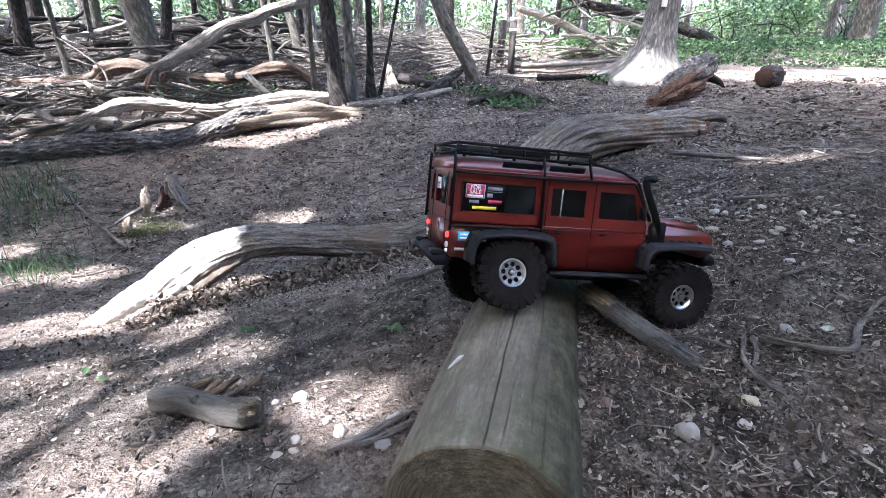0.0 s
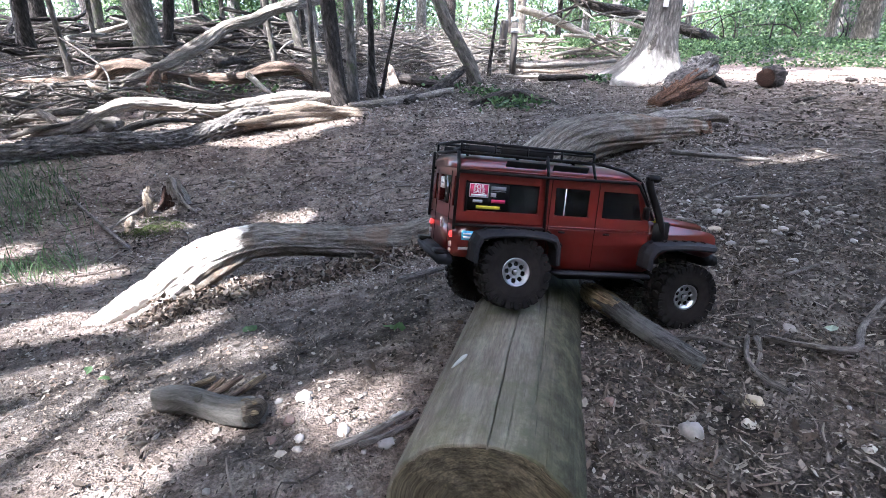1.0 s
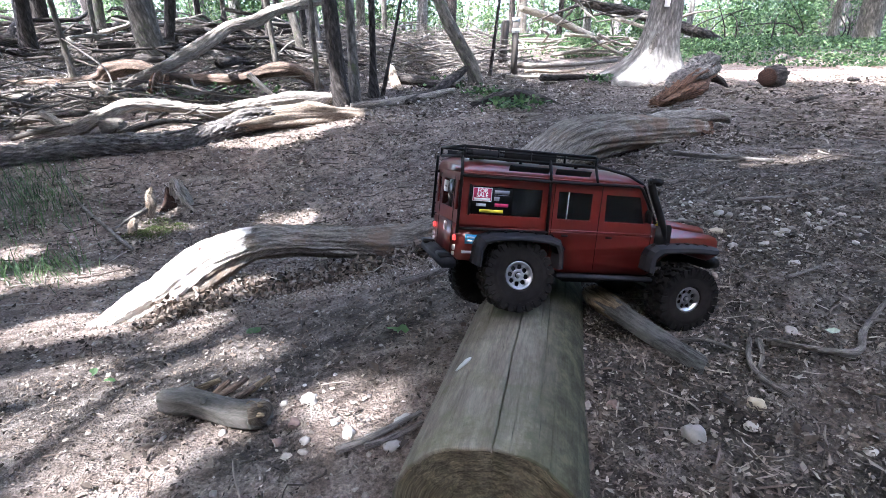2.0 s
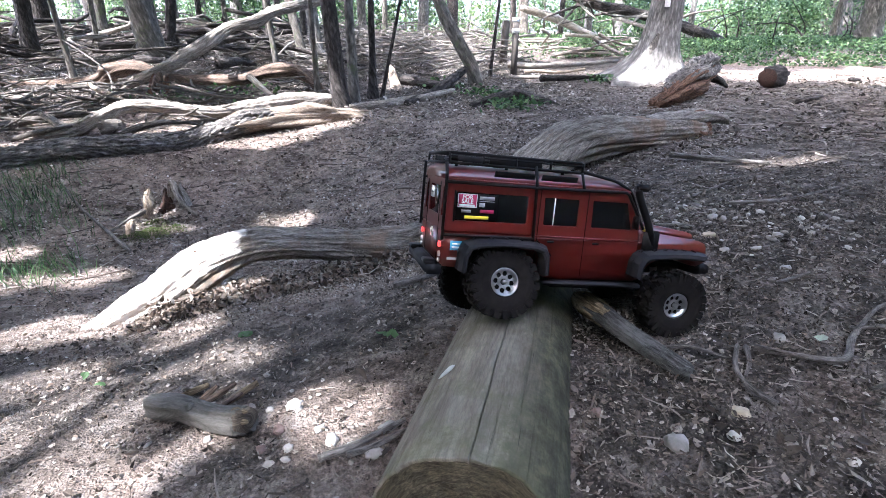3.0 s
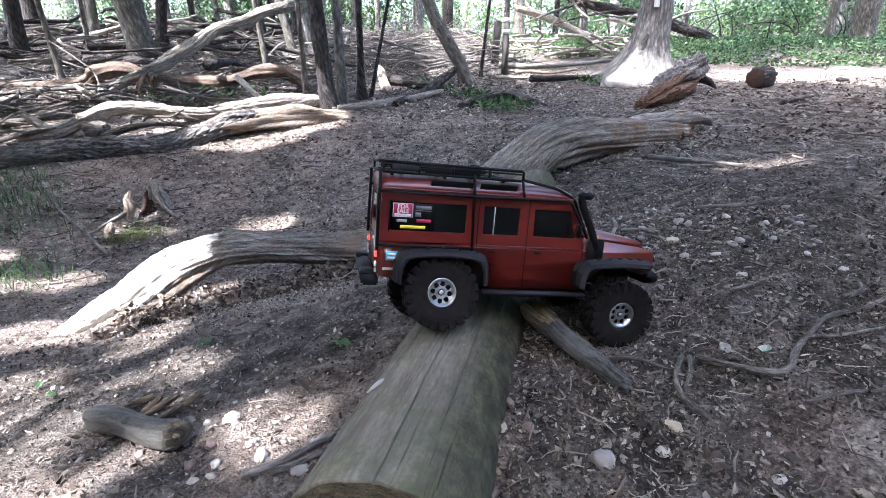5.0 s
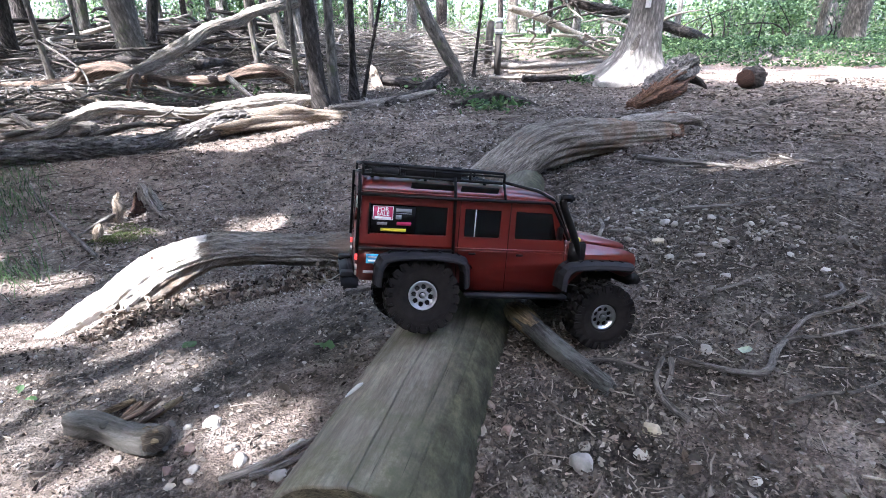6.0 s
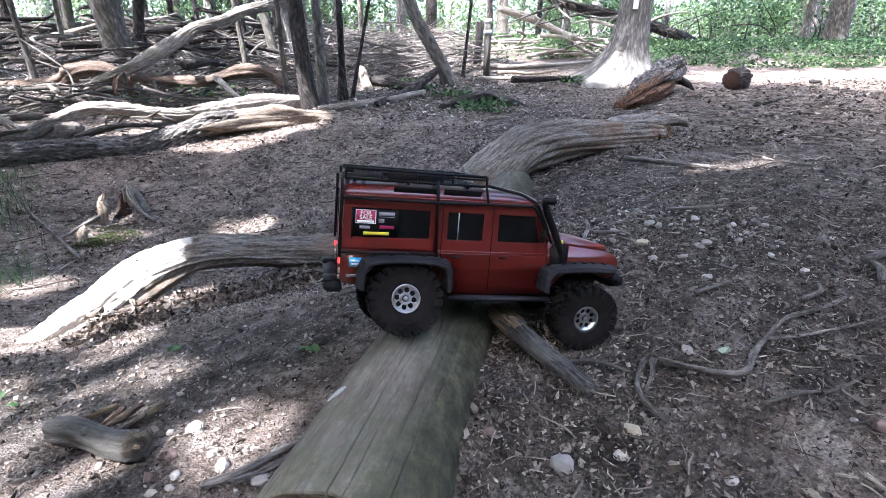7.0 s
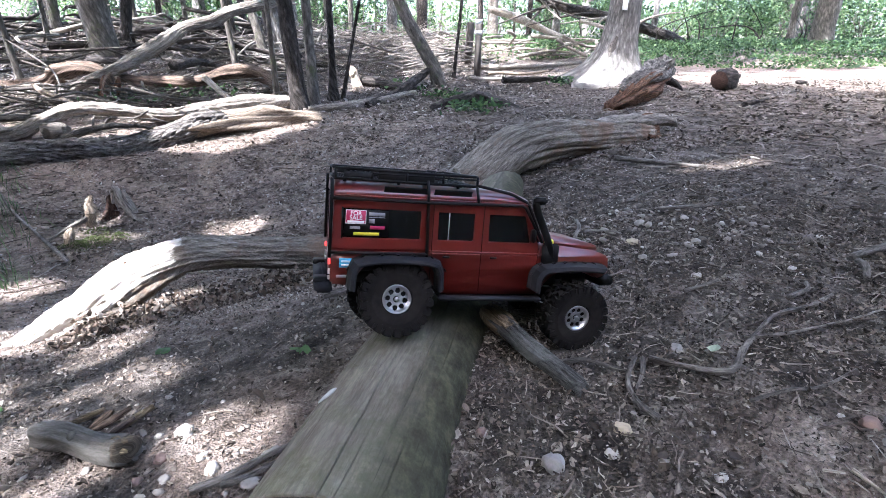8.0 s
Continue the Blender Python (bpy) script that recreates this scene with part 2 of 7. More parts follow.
def raw(name, verts, faces, uvs=None):
    data = bpy.data.meshes.new(name)
    data.from_pydata(verts, [], faces)
    if uvs is not None:
        layer = data.uv_layers.new(name="grain")
        index = np.empty(len(data.loops), dtype=np.int32)
        data.loops.foreach_get("vertex_index", index)
        layer.data.foreach_set("uv", np.asarray(uvs, dtype=np.float32)[index].ravel())
    data.update()
    return data


def glide(rows, n):
    """A smooth line through rows of numbers (Catmull-Rom), n steps a stretch."""
    p = np.array(rows, float)
    p = np.vstack([2 * p[0] - p[1], p, 2 * p[-1] - p[-2]])
    out = []
    for i in range(1, len(p) - 2):
        for s in np.arange(n) / n:
            a, b, c, d = p[i - 1: i + 3]
            out.append(0.5 * (2 * b + (c - a) * s + (2 * a - 5 * b + 4 * c - d) * s * s + (3 * b - a - 3 * c + d) * s ** 3))
    out.append(p[-2])
    return np.array(out)


def stem_arrays(rows, seg=10, step=4, rough=0.12, seed=0, lumps=3.0, ridges=0.0, close=True, plates=0.0, fissures=0.0):
    """A tapered, uneven stem along rows of (x, y, z, radius): vertices, faces, grain coordinates."""
    line = glide(rows, step) if len(rows) > 2 else np.array([np.array(rows[0]) + (np.array(rows[1]) - np.array(rows[0])) * s for s in np.linspace(0, 1, 2 * step + 1)])
    verts, faces, uvs = [], [], []
    up = Vector((0.13, 0.21, 1)).normalized()
    run = 0.0
    for i, (x, y, z, r) in enumerate(line):
        a, b = line[max(i - 1, 0)], line[min(i + 1, len(line) - 1)]
        way = Vector((b - a)[:3])
        way = way.normalized() if way.length > 1e-9 else Vector((0, 0, 1))
        side = way.cross(up)
        if side.length < 0.15:
            side = way.cross(Vector((1, 0.2, 0)))
        side.normalize()
        top = side.cross(way)
        if i:
            run += float(np.linalg.norm((line[i] - line[i - 1])[:3]))
        r = max(float(r), 0.0008)
        for k in range(seg):
            ang = 2 * math.pi * k / seg
            d = side * math.cos(ang) + top * math.sin(ang)
            f = noise.noise(Vector((d.x * 1.3 + seed * 7.1, d.y * 1.3 + run * lumps / max(r * 8, 0.05) * 0.25, d.z * 1.3 + run * lumps)))
            rr = r * (1 + rough * 2 * f)
            if ridges:
                rr *= 1 + ridges * noise.noise(Vector((math.cos(ang) * 5 + seed, math.sin(ang) * 5, run * 1.7)))
            if fissures:      # long wavy splits along the grain
                turn = ang + 0.35 * noise.noise(Vector((run * 2.1, seed, 1))) + 0.10 * noise.noise(Vector((run * 9, ang * 2, seed)))
                split = noise.noise(Vector((math.cos(turn) * r * 150, math.sin(turn) * r * 150, run * 4.5 + seed)))
                rr -= fissures * max(0.0, 1 - abs(split) / 0.14) * (0.5 + 0.9 * noise.noise(Vector((run * 6, ang * 1.5, seed + 4))))
            if plates:      # scales of bark with furrows between
                near = noise.voronoi(Vector((math.cos(ang) * r * 34, math.sin(ang) * r * 34, run * 15 + seed)))[0]
                rr -= plates * (1 - min(1.0, (near[1] - near[0]) / 0.35)) - plates * 0.5 * noise.noise(Vector((ang * 9, run * 40, seed)))
            verts.append((x + d.x * rr, y + d.y * rr, z + d.z * rr))
            uvs.append((ang * r + seed, run))
        if i:
            o = (i - 1) * seg
            faces += [(o + k, o + (k + 1) % seg, o + seg + (k + 1) % seg, o + seg + k) for k in range(seg)]
    if close:
        faces += [tuple(range(seg))[::-1], tuple(range(len(verts) - seg, len(verts)))]
    return verts, faces, uvs


def stem(name, rows, material, parent=None, label="", **kw):
    return part(name, raw(name, *stem_arrays(rows, **kw)), material, parent, label)


class Heap:
    """Many small pieces joined into one mesh."""

    def __init__(self):
        self.v, self.f, self.u = [], [], []

    def add(self, verts, faces, uvs=None):
        o = len(self.v)
        self.v += list(verts)
        self.f += [tuple(o + i for i in face) for face in faces]
        self.u += list(uvs) if uvs is not None else [(0.0, 0.0)] * len(verts)

    def make(self, name, material, parent=None, label="", smooth=False):
        return part(name, raw(name, self.v, self.f, self.u), material, parent, label, smooth)


def thing(name, label, category, at=(0, 0, 0), group="", kind=""):
    ob = new(name)
    ob.empty_display_size = 0.1
    ob.location = at
    return tagged(ob, label, category, group, kind)

# ---------------- the ground ----------------
SWELLS = [(-1.4, 2.3, 1.1, -0.354), (-0.5, 1.4, 0.8, -0.008), (0.9, 1.2, 0.9, 0.147), (-0.6, 0.4, 0.7, 0.059), (2.2, 2.5, 1.5, 0.046),
          (0.3, 3.2, 1.2, -0.063), (-1.0, 4.6, 1.3, -0.02), (2.6, 5.2, 1.6, 0.032), (-3.4, 5.4, 1.6, 0.028), (0.8, 5.4, 1.5, -0.021),
          (5, 3, 2.5, 0.253), (-5, 2, 2.5, -0.298), (0, -1.2, 1.2, 0.122), (-0.1, 2.15, 0.45, -0.129), (-5.5, 8, 3, 0.11), (0, 8.5, 3, -0.068),
          (5.5, 8, 3, -0.059)]


def lie(x, y):
    """Height of the land without its small bumps."""
    z = 0.62 / (1 + math.exp(-max(min((y - 7.0) / 1.6, 40), -40))) - 0.049 + 0.02 * max(0.0, min(y, 80) - 13)
    for a, b, s, k in SWELLS:
        d = ((x - a) ** 2 + (y - b) ** 2) / (2 * s * s)
        if d < 12:
            z += k * math.exp(-d)
    return z


def height(x, y):
    far = min(1.0, 6 / max(abs(x), abs(y), 1e-6))
    n = 0.014 * noise.noise(Vector((x * 2.3, y * 2.3, 0.3))) + 0.007 * noise.noise(Vector((x * 8, y * 8, 2.1)))
    n += 0.005 * noise.noise(Vector((x * 24, y * 24, 4.7))) + 0.003 * noise.noise(Vector((x * 55, y * 55, 1.7)))
    return lie(x, y) + n * (1 if y < 8 else 1.6) * max(far, 0.3) + (1 - far) * 0.25 * noise.noise(Vector((x * 0.12, y * 0.12, 9)))


def steps(lo, hi, fine_lo, fine_hi, fine, growth):
    mid = list(np.arange(fine_lo, fine_hi, fine))
    up, d = [mid[-1]], fine
    while up[-1] < hi:
        d *= growth
        up.append(up[-1] + d)
    down, d = [mid[0]], fine
    while down[-1] > lo:
        d *= growth
        down.append(down[-1] - d)
    return down[:0:-1] + mid + up[1:]


def smooth_step(a, b, v):
    v = max(0.0, min(1.0, (v - a) / (b - a)))
    return v * v * (3 - 2 * v)


def sandiness(x, y):
    wob = 0.12 * noise.noise(Vector((x * 5, y * 5, 0)))
    near = 0.7 * smooth_step(0.25, -0.25, x + wob) * smooth_step(1.0, 0.7, y - 0.25 * x + wob) * (0.65 + 0.8 * noise.noise(Vector((x * 9, y * 9, 3))))
    pale_end = smooth_step(5.2, 4.4, y)
    corner = smooth_step(0.36, 0.52, x + wob) * smooth_step(0.62, 0.52, y + wob) * 0.55
    path = smooth_step(1.8, 2.8, x + wob) * smooth_step(4.6, 5.2, y + 3 * wob - 0.1 * x) * smooth_step(8.2, 6.8, y - 0.15 * x)
    back = 0.5 * smooth_step(-1.0, 1.0, x) * smooth_step(9, 11, y) * smooth_step(5.0, 3.0, x)
    # pale: sandier soil, its colour also raised to make up for weak light
    pale = 0.85 * smooth_step(0.9, -0.1, x + wob - 0.35 * y + 1.2) * smooth_step(0.9, 1.5, y + wob) * pale_end + 0.22 * smooth_step(0.8, 1.6, x) * smooth_step(1.4, 2.4, y)
    return max(0.0, min(1.0, near + corner + path + back + pale * (0.8 + 0.8 * noise.noise(Vector((x * 3, y * 3, 8))))))


def make_ground():
    xs = steps(-300, 300, -0.9, 1.1, 0.008, 1.045)
    ys = steps(-60, 400, 0.3, 1.5, 0.008, 1.032)
    verts = [(x, y, height(x, y)) for y in ys for x in xs]
    n = len(xs)
    faces = [(j * n + i, j * n + i + 1, (j + 1) * n + i + 1, (j + 1) * n + i) for j in range(len(ys) - 1) for i in range(n - 1)]
    data = raw("ground", verts, faces)
    attr = data.attributes.new("sand", "FLOAT", "POINT")
    attr.data.foreach_set("value", [sandiness(v[0], v[1]) if abs(v[0]) < 25 and v[1] < 30 else 0.0 for v in verts])
    ob = part("ground", data, SOIL)
    tagged(ob, "grey-brown woodland soil with bare sandy patches", "ground", kind="structure")


make_ground()


def on(x, y, dz=0.0):
    return (x, y, height(x, y) + dz)


# ---------------- the straight log ----------------
LOG_A, LOG_B = Vector((-0.046, 0.360, 0.070)), Vector((0.500, 2.38, -0.075))
LOG_FLAT = 0.85      # the log is lower than wide
LOG_R = (0.113, 0.100)


def make_log():
    root = thing("fallen_log", "straight grey-green weathered log with long drying cracks lying on soil", "log")
    way = (LOG_B - LOG_A).normalized()
    side = way.cross(Vector((0, 0, 1))).normalized()
    top = side.cross(way)
    length = (LOG_B - LOG_A).length
    rings = 240
    angles = list(np.arange(-1.57, 0.79, 0.03)) + list(np.arange(0.8, 2.62, 0.0048)) + list(np.arange(2.63, 4.69, 0.03))
    angles = angles[: len(angles) // 2 * 2]
    seg = len(angles)
    cracks = [(1.60, 0.0, 2.2, 0.012, 0.0008), (2.10, 0.03, 1.4, 0.005, 0.0006), (1.22, 0.1, 1.2, 0.004, 0.0006), (0.95, 0.2, 1.0, 0.004, 0.0006), (2.4, 0.0, 0.6, 0.004, 0.0006), (1.42, 0.0, 0.2, 0.004, 0.0006),
              (1.05, 0.0, 0.16, 0.005, 0.0008), (1.88, 0.45, 1.3, 0.004, 0.0006), (1.75, 0.05, 0.7, 0.003, 0.0005), (1.33, 0.3, 0.9, 0.003, 0.0005)]
    verts, faces, uvs = [], [], []
    for i in range(rings + 1):
        s = (i / rings) ** 1.5
        run = s * length
        c = LOG_A + way * run
        r0 = LOG_R[0] + (LOG_R[1] - LOG_R[0]) * s
        for k in range(seg):
            ang = angles[k]
            n1 = noise.noise(Vector((math.cos(ang) * 1.2, math.sin(ang) * 1.2, run * 1.5)))
            n2 = noise.noise(Vector((math.cos(ang) * 9, math.sin(ang) * 9, run * 2.0)))
            r = r0 * (1 + 0.035 * n1 + 0.010 * n2 + 0.006 * noise.noise(Vector((math.cos(ang) * 40, math.sin(ang) * 40, run * 9))))
            for at, lo, hi, deep, wide in cracks:
                wander = at + 0.05 * noise.noise(Vector((run * 2.2, at * 9, 1))) + 0.015 * noise.noise(Vector((run * 14, at * 9, 3)))
                off = abs(ang - wander) * r0
                if off < wide * 1.6 and lo <= run <= hi:
                    fade = min(1.0, (run - lo + 0.03) / 0.08, (hi - run) / 0.15)
                    r -= deep * max(0.0, fade) * (1 - off / (wide * 1.6))
            if i == 0:
                r -= 0.004 + 0.002 * noise.noise(Vector((ang * 4, 0, 5)))
            p = c + (side * math.cos(ang) + top * math.sin(ang) * LOG_FLAT) * r + way * (0.008 * math.sin(ang) + 0.006 * noise.noise(Vector((ang * 3, 1, 1)))) * max(0.0, 1 - run / 0.15)
            verts.append(tuple(p))
            uvs.append((ang * r0, run))
    for i in range(rings):
        o = i * seg
        faces += [(o + k, o + (k + 1) % seg, o + seg + (k + 1) % seg, o + seg + k) for k in range(seg)]
    faces.append(tuple(range(rings * seg, rings * seg + seg)))
    part("trunk", raw("trunk", verts, faces, uvs), LOG_WOOD, root)
    # sawn face: rings of saw-rough wood with a sunken, rotted middle
    cv, cf, cu = [], [], []
    m = 26
    for j in range(m + 1):
        q = 1 - j / m
        for k in range(seg // 2):
            v = Vector(verts[2 * k])
            c = LOG_A + way * 0.004
            p = c + (v - c) * q
            deep = 0.010 * (1 - q) + 0.004 * noise.noise(Vector((p.x * 60, p.z * 60, 3))) + 0.003 * math.sin(q * 60) * 0.4
            p += way * (deep if j else -0.0004)
            cv.append(tuple(p))
            cu.append((q * 0.11, k / seg))
    h = seg // 2
    for j in range(m):
        o = j * h
        cf += [(o + k, o + h + k, o + h + (k + 1) % h, o + (k + 1) % h) for k in range(h)]
    part("sawn_face", raw("sawn_face", cv, cf, cu), LOG_END, root, "dark rough sawn end")


make_log()
scrap = stem("bark_scrap", [(-0.077, 0.550, 0.1355, 0.0008), (-0.070, 0.556, 0.139, 0.0022), (-0.060, 0.565, 0.1425, 0.0026), (-0.054, 0.570, 0.144, 0.0008)], plain("white_scrap", (0.38, 0.38, 0.35), 0.8), None, "small white scrap of bark on the log", seg=8, step=3, rough=0.3)
tagged(scrap, "", "bark scrap")

# ---------------- the bent dead limb ----------------
BENT = [(-1.45, 1.465, -0.452, 0.012), (-1.40, 1.50, -0.436, 0.034), (-1.328, 1.555, -0.410, 0.051), (-1.244, 1.610, -0.372, 0.065), (-1.149, 1.655, -0.328, 0.075), (-1.059, 1.695, -0.266, 0.083),
        (-0.963, 1.738, -0.208, 0.082), (-0.842, 1.799, -0.180, 0.070), (-0.716, 1.862, -0.196, 0.064), (-0.561, 1.939, -0.233, 0.066), (-0.392, 2.024, -0.272, 0.074), (-0.203, 2.119, -0.287, 0.084),
        (-0.019, 2.210, -0.238, 0.094), (0.176, 2.308, -0.150, 0.104), (0.380, 2.410, -0.031, 0.114), (0.563, 2.502, 0.085, 0.114), (0.762, 2.601, 0.115, 0.103),
        (1.058, 2.750, 0.106, 0.099), (1.269, 2.850, 0.100, 0.097), (1.393, 2.900, 0.097, 0.086), (1.45, 2.93, 0.10, 0.064), (1.475, 2.945, 0.10, 0.03)]


def make_bent():
    root = thing("dead_limb", "long bent bleached grey dead limb lying across the soil", "log")
    verts, faces, uvs = stem_arrays(BENT, seg=150, step=18, rough=0.11, seed=3, lumps=4.0, ridges=0.14, fissures=0.0042, plates=0.004)
    data = raw("limb", verts, faces, uvs)
    bare = data.attributes.new("bare", "FLOAT", "POINT")
    # bark is gone from the near end; a strip along its lower front stays darker
    mid = {}
    for k, v in enumerate(verts):
        mid.setdefault(k // 150, []).append(v[2])
    bare.data.foreach_set("value", [smooth_step(-0.72, -0.98, v[0]) * (1 - 0.75 * smooth_step(0.015, -0.025, v[2] - sum(mid[k // 150]) / 150) * smooth_step(-1.32, -1.12, v[0])) for k, v in enumerate(verts)])
    part("limb", data, limb_material(), root)
    stem("knot_hole", [(-1.003, 1.700, -0.170, 0.012), (-1.008, 1.690, -0.172, 0.015), (-1.010, 1.686, -0.173, 0.006)], ROTTEN, root, "dark knot hole", seg=14, rough=0.35)
    stem("knot_hole", [(-1.052, 1.655, -0.236, 0.012), (-1.058, 1.640, -0.240, 0.016), (-1.060, 1.634, -0.241, 0.006)], ROTTEN, root, "dark knot hole", seg=14, rough=0.4)
    stem("snag", [(0.27, 2.30, -0.02, 0.030), (0.245, 2.24, 0.03, 0.02), (0.235, 2.23, 0.06, 0.006)], BLEACHED, root, seg=12, rough=0.3)
    # the broken far end: a shell of wood that juts out above the rotted core
    stem("broken_prong", [(1.08, 2.74, 0.145, 0.046), (1.251, 2.83, 0.158, 0.048), (1.413, 2.90, 0.170, 0.043), (1.523, 2.95, 0.170, 0.036), (1.622, 3.0, 0.154, 0.026), (1.679, 3.02, 0.118, 0.008)], GREY_WOOD, root, "jutting broken shell of grey wood", seg=30, step=9, rough=0.3, ridges=0.35, seed=8, fissures=0.004)
    stem("rotted_core", [(1.38, 2.88, 0.09, 0.078), (1.47, 2.925, 0.085, 0.074), (1.492, 2.94, 0.083, 0.055), (1.475, 2.935, 0.083, 0.02)], ROTTEN, root, "dark rotted core", seg=26, step=5, rough=0.35, ridges=0.4, seed=9)
    for k, (x, y, z, l) in enumerate([(1.44, 2.88, 0.03, 0.10), (1.45, 2.90, 0.13, 0.09), (1.43, 2.87, 0.07, 0.06)]):
        stem("splinter", [(x - 0.06, y - 0.03, z, 0.022), (x + l * 0.5, y + l * 0.25, z + 0.004, 0.014), (x + l, y + l * 0.5, z - 0.012, 0.003)], BROWN_WOOD, root, seg=10, rough=0.35, seed=k)


make_bent()


# ---------------- fallen wood ----------------
def deadwood(name, rows, material, label, category="branch", group="", **kw):
    """One dead stick, limb or log as a thing of its own."""
    kw = {"seg": 10, "step": 5, "rough": 0.15, "ridges": 0.15, **kw}
    ob = stem(name, rows, material, None, label, **kw)
    return tagged(ob, "", category, group)


def ground_stick(name, points, r0, r1, material, label, lift=1.9, **kw):
    n = len(points) - 1
    rows = []
    for i, (x, y) in enumerate(points):
        r = 0.8 * (r0 + (r1 - r0) * i / n)
        rows.append((x, y, height(x, y) + r * lift + 0.002, r))
    return deadwood(name, rows, material, label, "stick", **kw)


def branch_stub():
    root = thing("broken_branch", "short grey broken branch leaning on the log", "branch")
    rows = [(0.196, 0.815, 0.115, 0.015), (0.225, 0.765, 0.112, 0.0175), (0.262, 0.700, 0.103, 0.0165), (0.292, 0.650, 0.099, 0.0155), (0.310, 0.618, 0.097, 0.0165), (0.314, 0.610, 0.097, 0.0145), (0.316, 0.608, 0.097, 0.011)]
    stem("branch_wood", rows, STUB_BARK, root, seg=40, step=16, rough=0.14, seed=5, ridges=0.18, fissures=0.0012)
    stem("bare_end", [(0.188, 0.828, 0.117, 0.010), (0.196, 0.815, 0.116, 0.0165), (0.214, 0.785, 0.115, 0.0188), (0.230, 0.755, 0.112, 0.0170)], TAN_WOOD, root, "split end of bare tan wood", seg=36, step=9, rough=0.22, seed=8, ridges=0.35)
    stem("side_twig", [(0.290, 0.662, 0.108, 0.006), (0.335, 0.665, 0.112, 0.004), (0.385, 0.650, 0.103, 0.003), (0.42, 0.64, 0.103, 0.0015)], STICK_BARK, root, seg=7, step=4)


branch_stub()


SMALL_BARK = wood("smooth_grey_bark", (0.098, 0.090, 0.078), (0.165, 0.155, 0.138), 2.0, 0.5, (0.085, 0.085, 0.066), 0.6, fibre=0.35)


def small_log():
    root = thing("short_log", "short grey branch piece lying on sandy soil", "log")
    a, b = Vector((-0.607, 0.712, -0.052)), Vector((-0.395, 0.606, 0.010))
    mid = a.lerp(b, 0.55)
    stem("branch_wood", [(*(a - (b - a) * 0.02), 0.006), (*(a - (b - a) * 0.008), 0.019), (*a, 0.0235), (*(a.lerp(b, 0.15) + Vector((0, 0, 0.003))), 0.0245), (*(a.lerp(b, 0.35) + Vector((0, 0.002, 0.004))), 0.0225), (*(mid + Vector((0, 0, 0.001))), 0.022), (*(a.lerp(b, 0.8) - Vector((0, 0, 0.004))), 0.0235),
         (*b, 0.0255), (*(b + (b - a) * 0.012), 0.0215)], SMALL_BARK, root, seg=48, step=12, rough=0.16, seed=12, ridges=0.16, fissures=0.0012)
    w = (b - a).normalized()
    e = b + w * 0.003
    stem("broken_end", [(*(e - w * 0.004), 0.0225), (*(e + w * 0.004), 0.0225), (*(e + w * 0.008), 0.0195), (*(e + w * 0.0105), 0.012), (*(e + w * 0.011), 0.002)], SPLIT_END, root, "brown broken end", seg=36, step=5, rough=0.12, seed=4)
    for k, (dx, dz) in enumerate(((0.0, 0.017), (0.012, 0.008), (-0.008, -0.014))):
        stem("splinter", [(*(e + Vector((dx * 0.4, -dx, dz)) - w * 0.02), 0.006), (*(e + Vector((dx * 0.4, -dx, dz)) + w * 0.004), 0.004), (*(e + Vector((dx * 0.4, -dx, dz)) + w * 0.012), 0.0008)], TAN_WOOD, root, seg=8, step=3, rough=0.3, seed=k)
    stem("knot", [(-0.50, 0.66, -0.01, 0.010), (-0.505, 0.648, 0.001, 0.007), (-0.507, 0.645, 0.004, 0.002)], SMALL_BARK, root, seg=10, step=3)


small_log()
for k, (x, y, d, l, tone) in enumerate([(-0.565, 0.765, 20, 0.06, TAN_WOOD), (-0.50, 0.735, 35, 0.07, BROWN_WOOD), (-0.455, 0.715, 40, 0.085, TAN_WOOD), (-0.525, 0.745, 30, 0.04, BROWN_WOOD), (-0.465, 0.695, 42, 0.06, BROWN_WOOD)]):
    c, s = math.cos(radians(d)) * l / 2, math.sin(radians(d)) * l / 2
    pc = deadwood("bark_chip", [(x - c, y - s, height(x - c, y - s) + 0.006, 0.003), (x, y, height(x, y) + 0.012, 0.006), (x + c, y + s, height(x + c, y + s) + 0.02, 0.004)], tone, "curled brown chip of bark beside the short log", "bark chip", "bark chips", seed=k, rough=0.35, seg=9)

GREY_LABEL = "thin grey fallen stick lying on leaf litter"
ground_stick("stick", [(-0.245, 0.497), (-0.20, 0.517), (-0.158, 0.545), (-0.128, 0.566)], 0.0075, 0.005, GREY_STICK, "brown stick lying on sandy soil beside the log", seed=1)
ground_stick("stick", [(-0.205, 0.500), (-0.172, 0.513), (-0.135, 0.538), (-0.110, 0.548)], 0.006, 0.0035, GREY_STICK, "brown stick lying on sandy soil beside the log", seed=2)
ground_stick("forked_stick", [(0.445, 0.665), (0.490, 0.636), (0.515, 0.612), (0.555, 0.612), (0.612, 0.674), (0.66, 0.712), (0.713, 0.748), (0.79, 0.765), (0.86, 0.80)], 0.0072, 0.0040, GREY_STICK, "crooked grey stick lying on leaf litter", seed=3, rough=0.28, seg=14)
ground_stick("stick", [(0.628, 0.700), (0.69, 0.695), (0.75, 0.700), (0.84, 0.72), (0.92, 0.75)], 0.0045, 0.0025, GREY_STICK, GREY_LABEL, seed=4)
ground_stick("stick", [(0.538, 0.546), (0.60, 0.556), (0.66, 0.565), (0.75, 0.60)], 0.0035, 0.003, GREY_STICK, GREY_LABEL, seed=5)
ground_stick("stick", [(0.427, 0.679), (0.395, 0.63), (0.385, 0.60), (0.385, 0.562), (0.396, 0.528)], 0.0045, 0.006, GREY_STICK, "crooked twig with a thick end on leaf litter", seed=6)
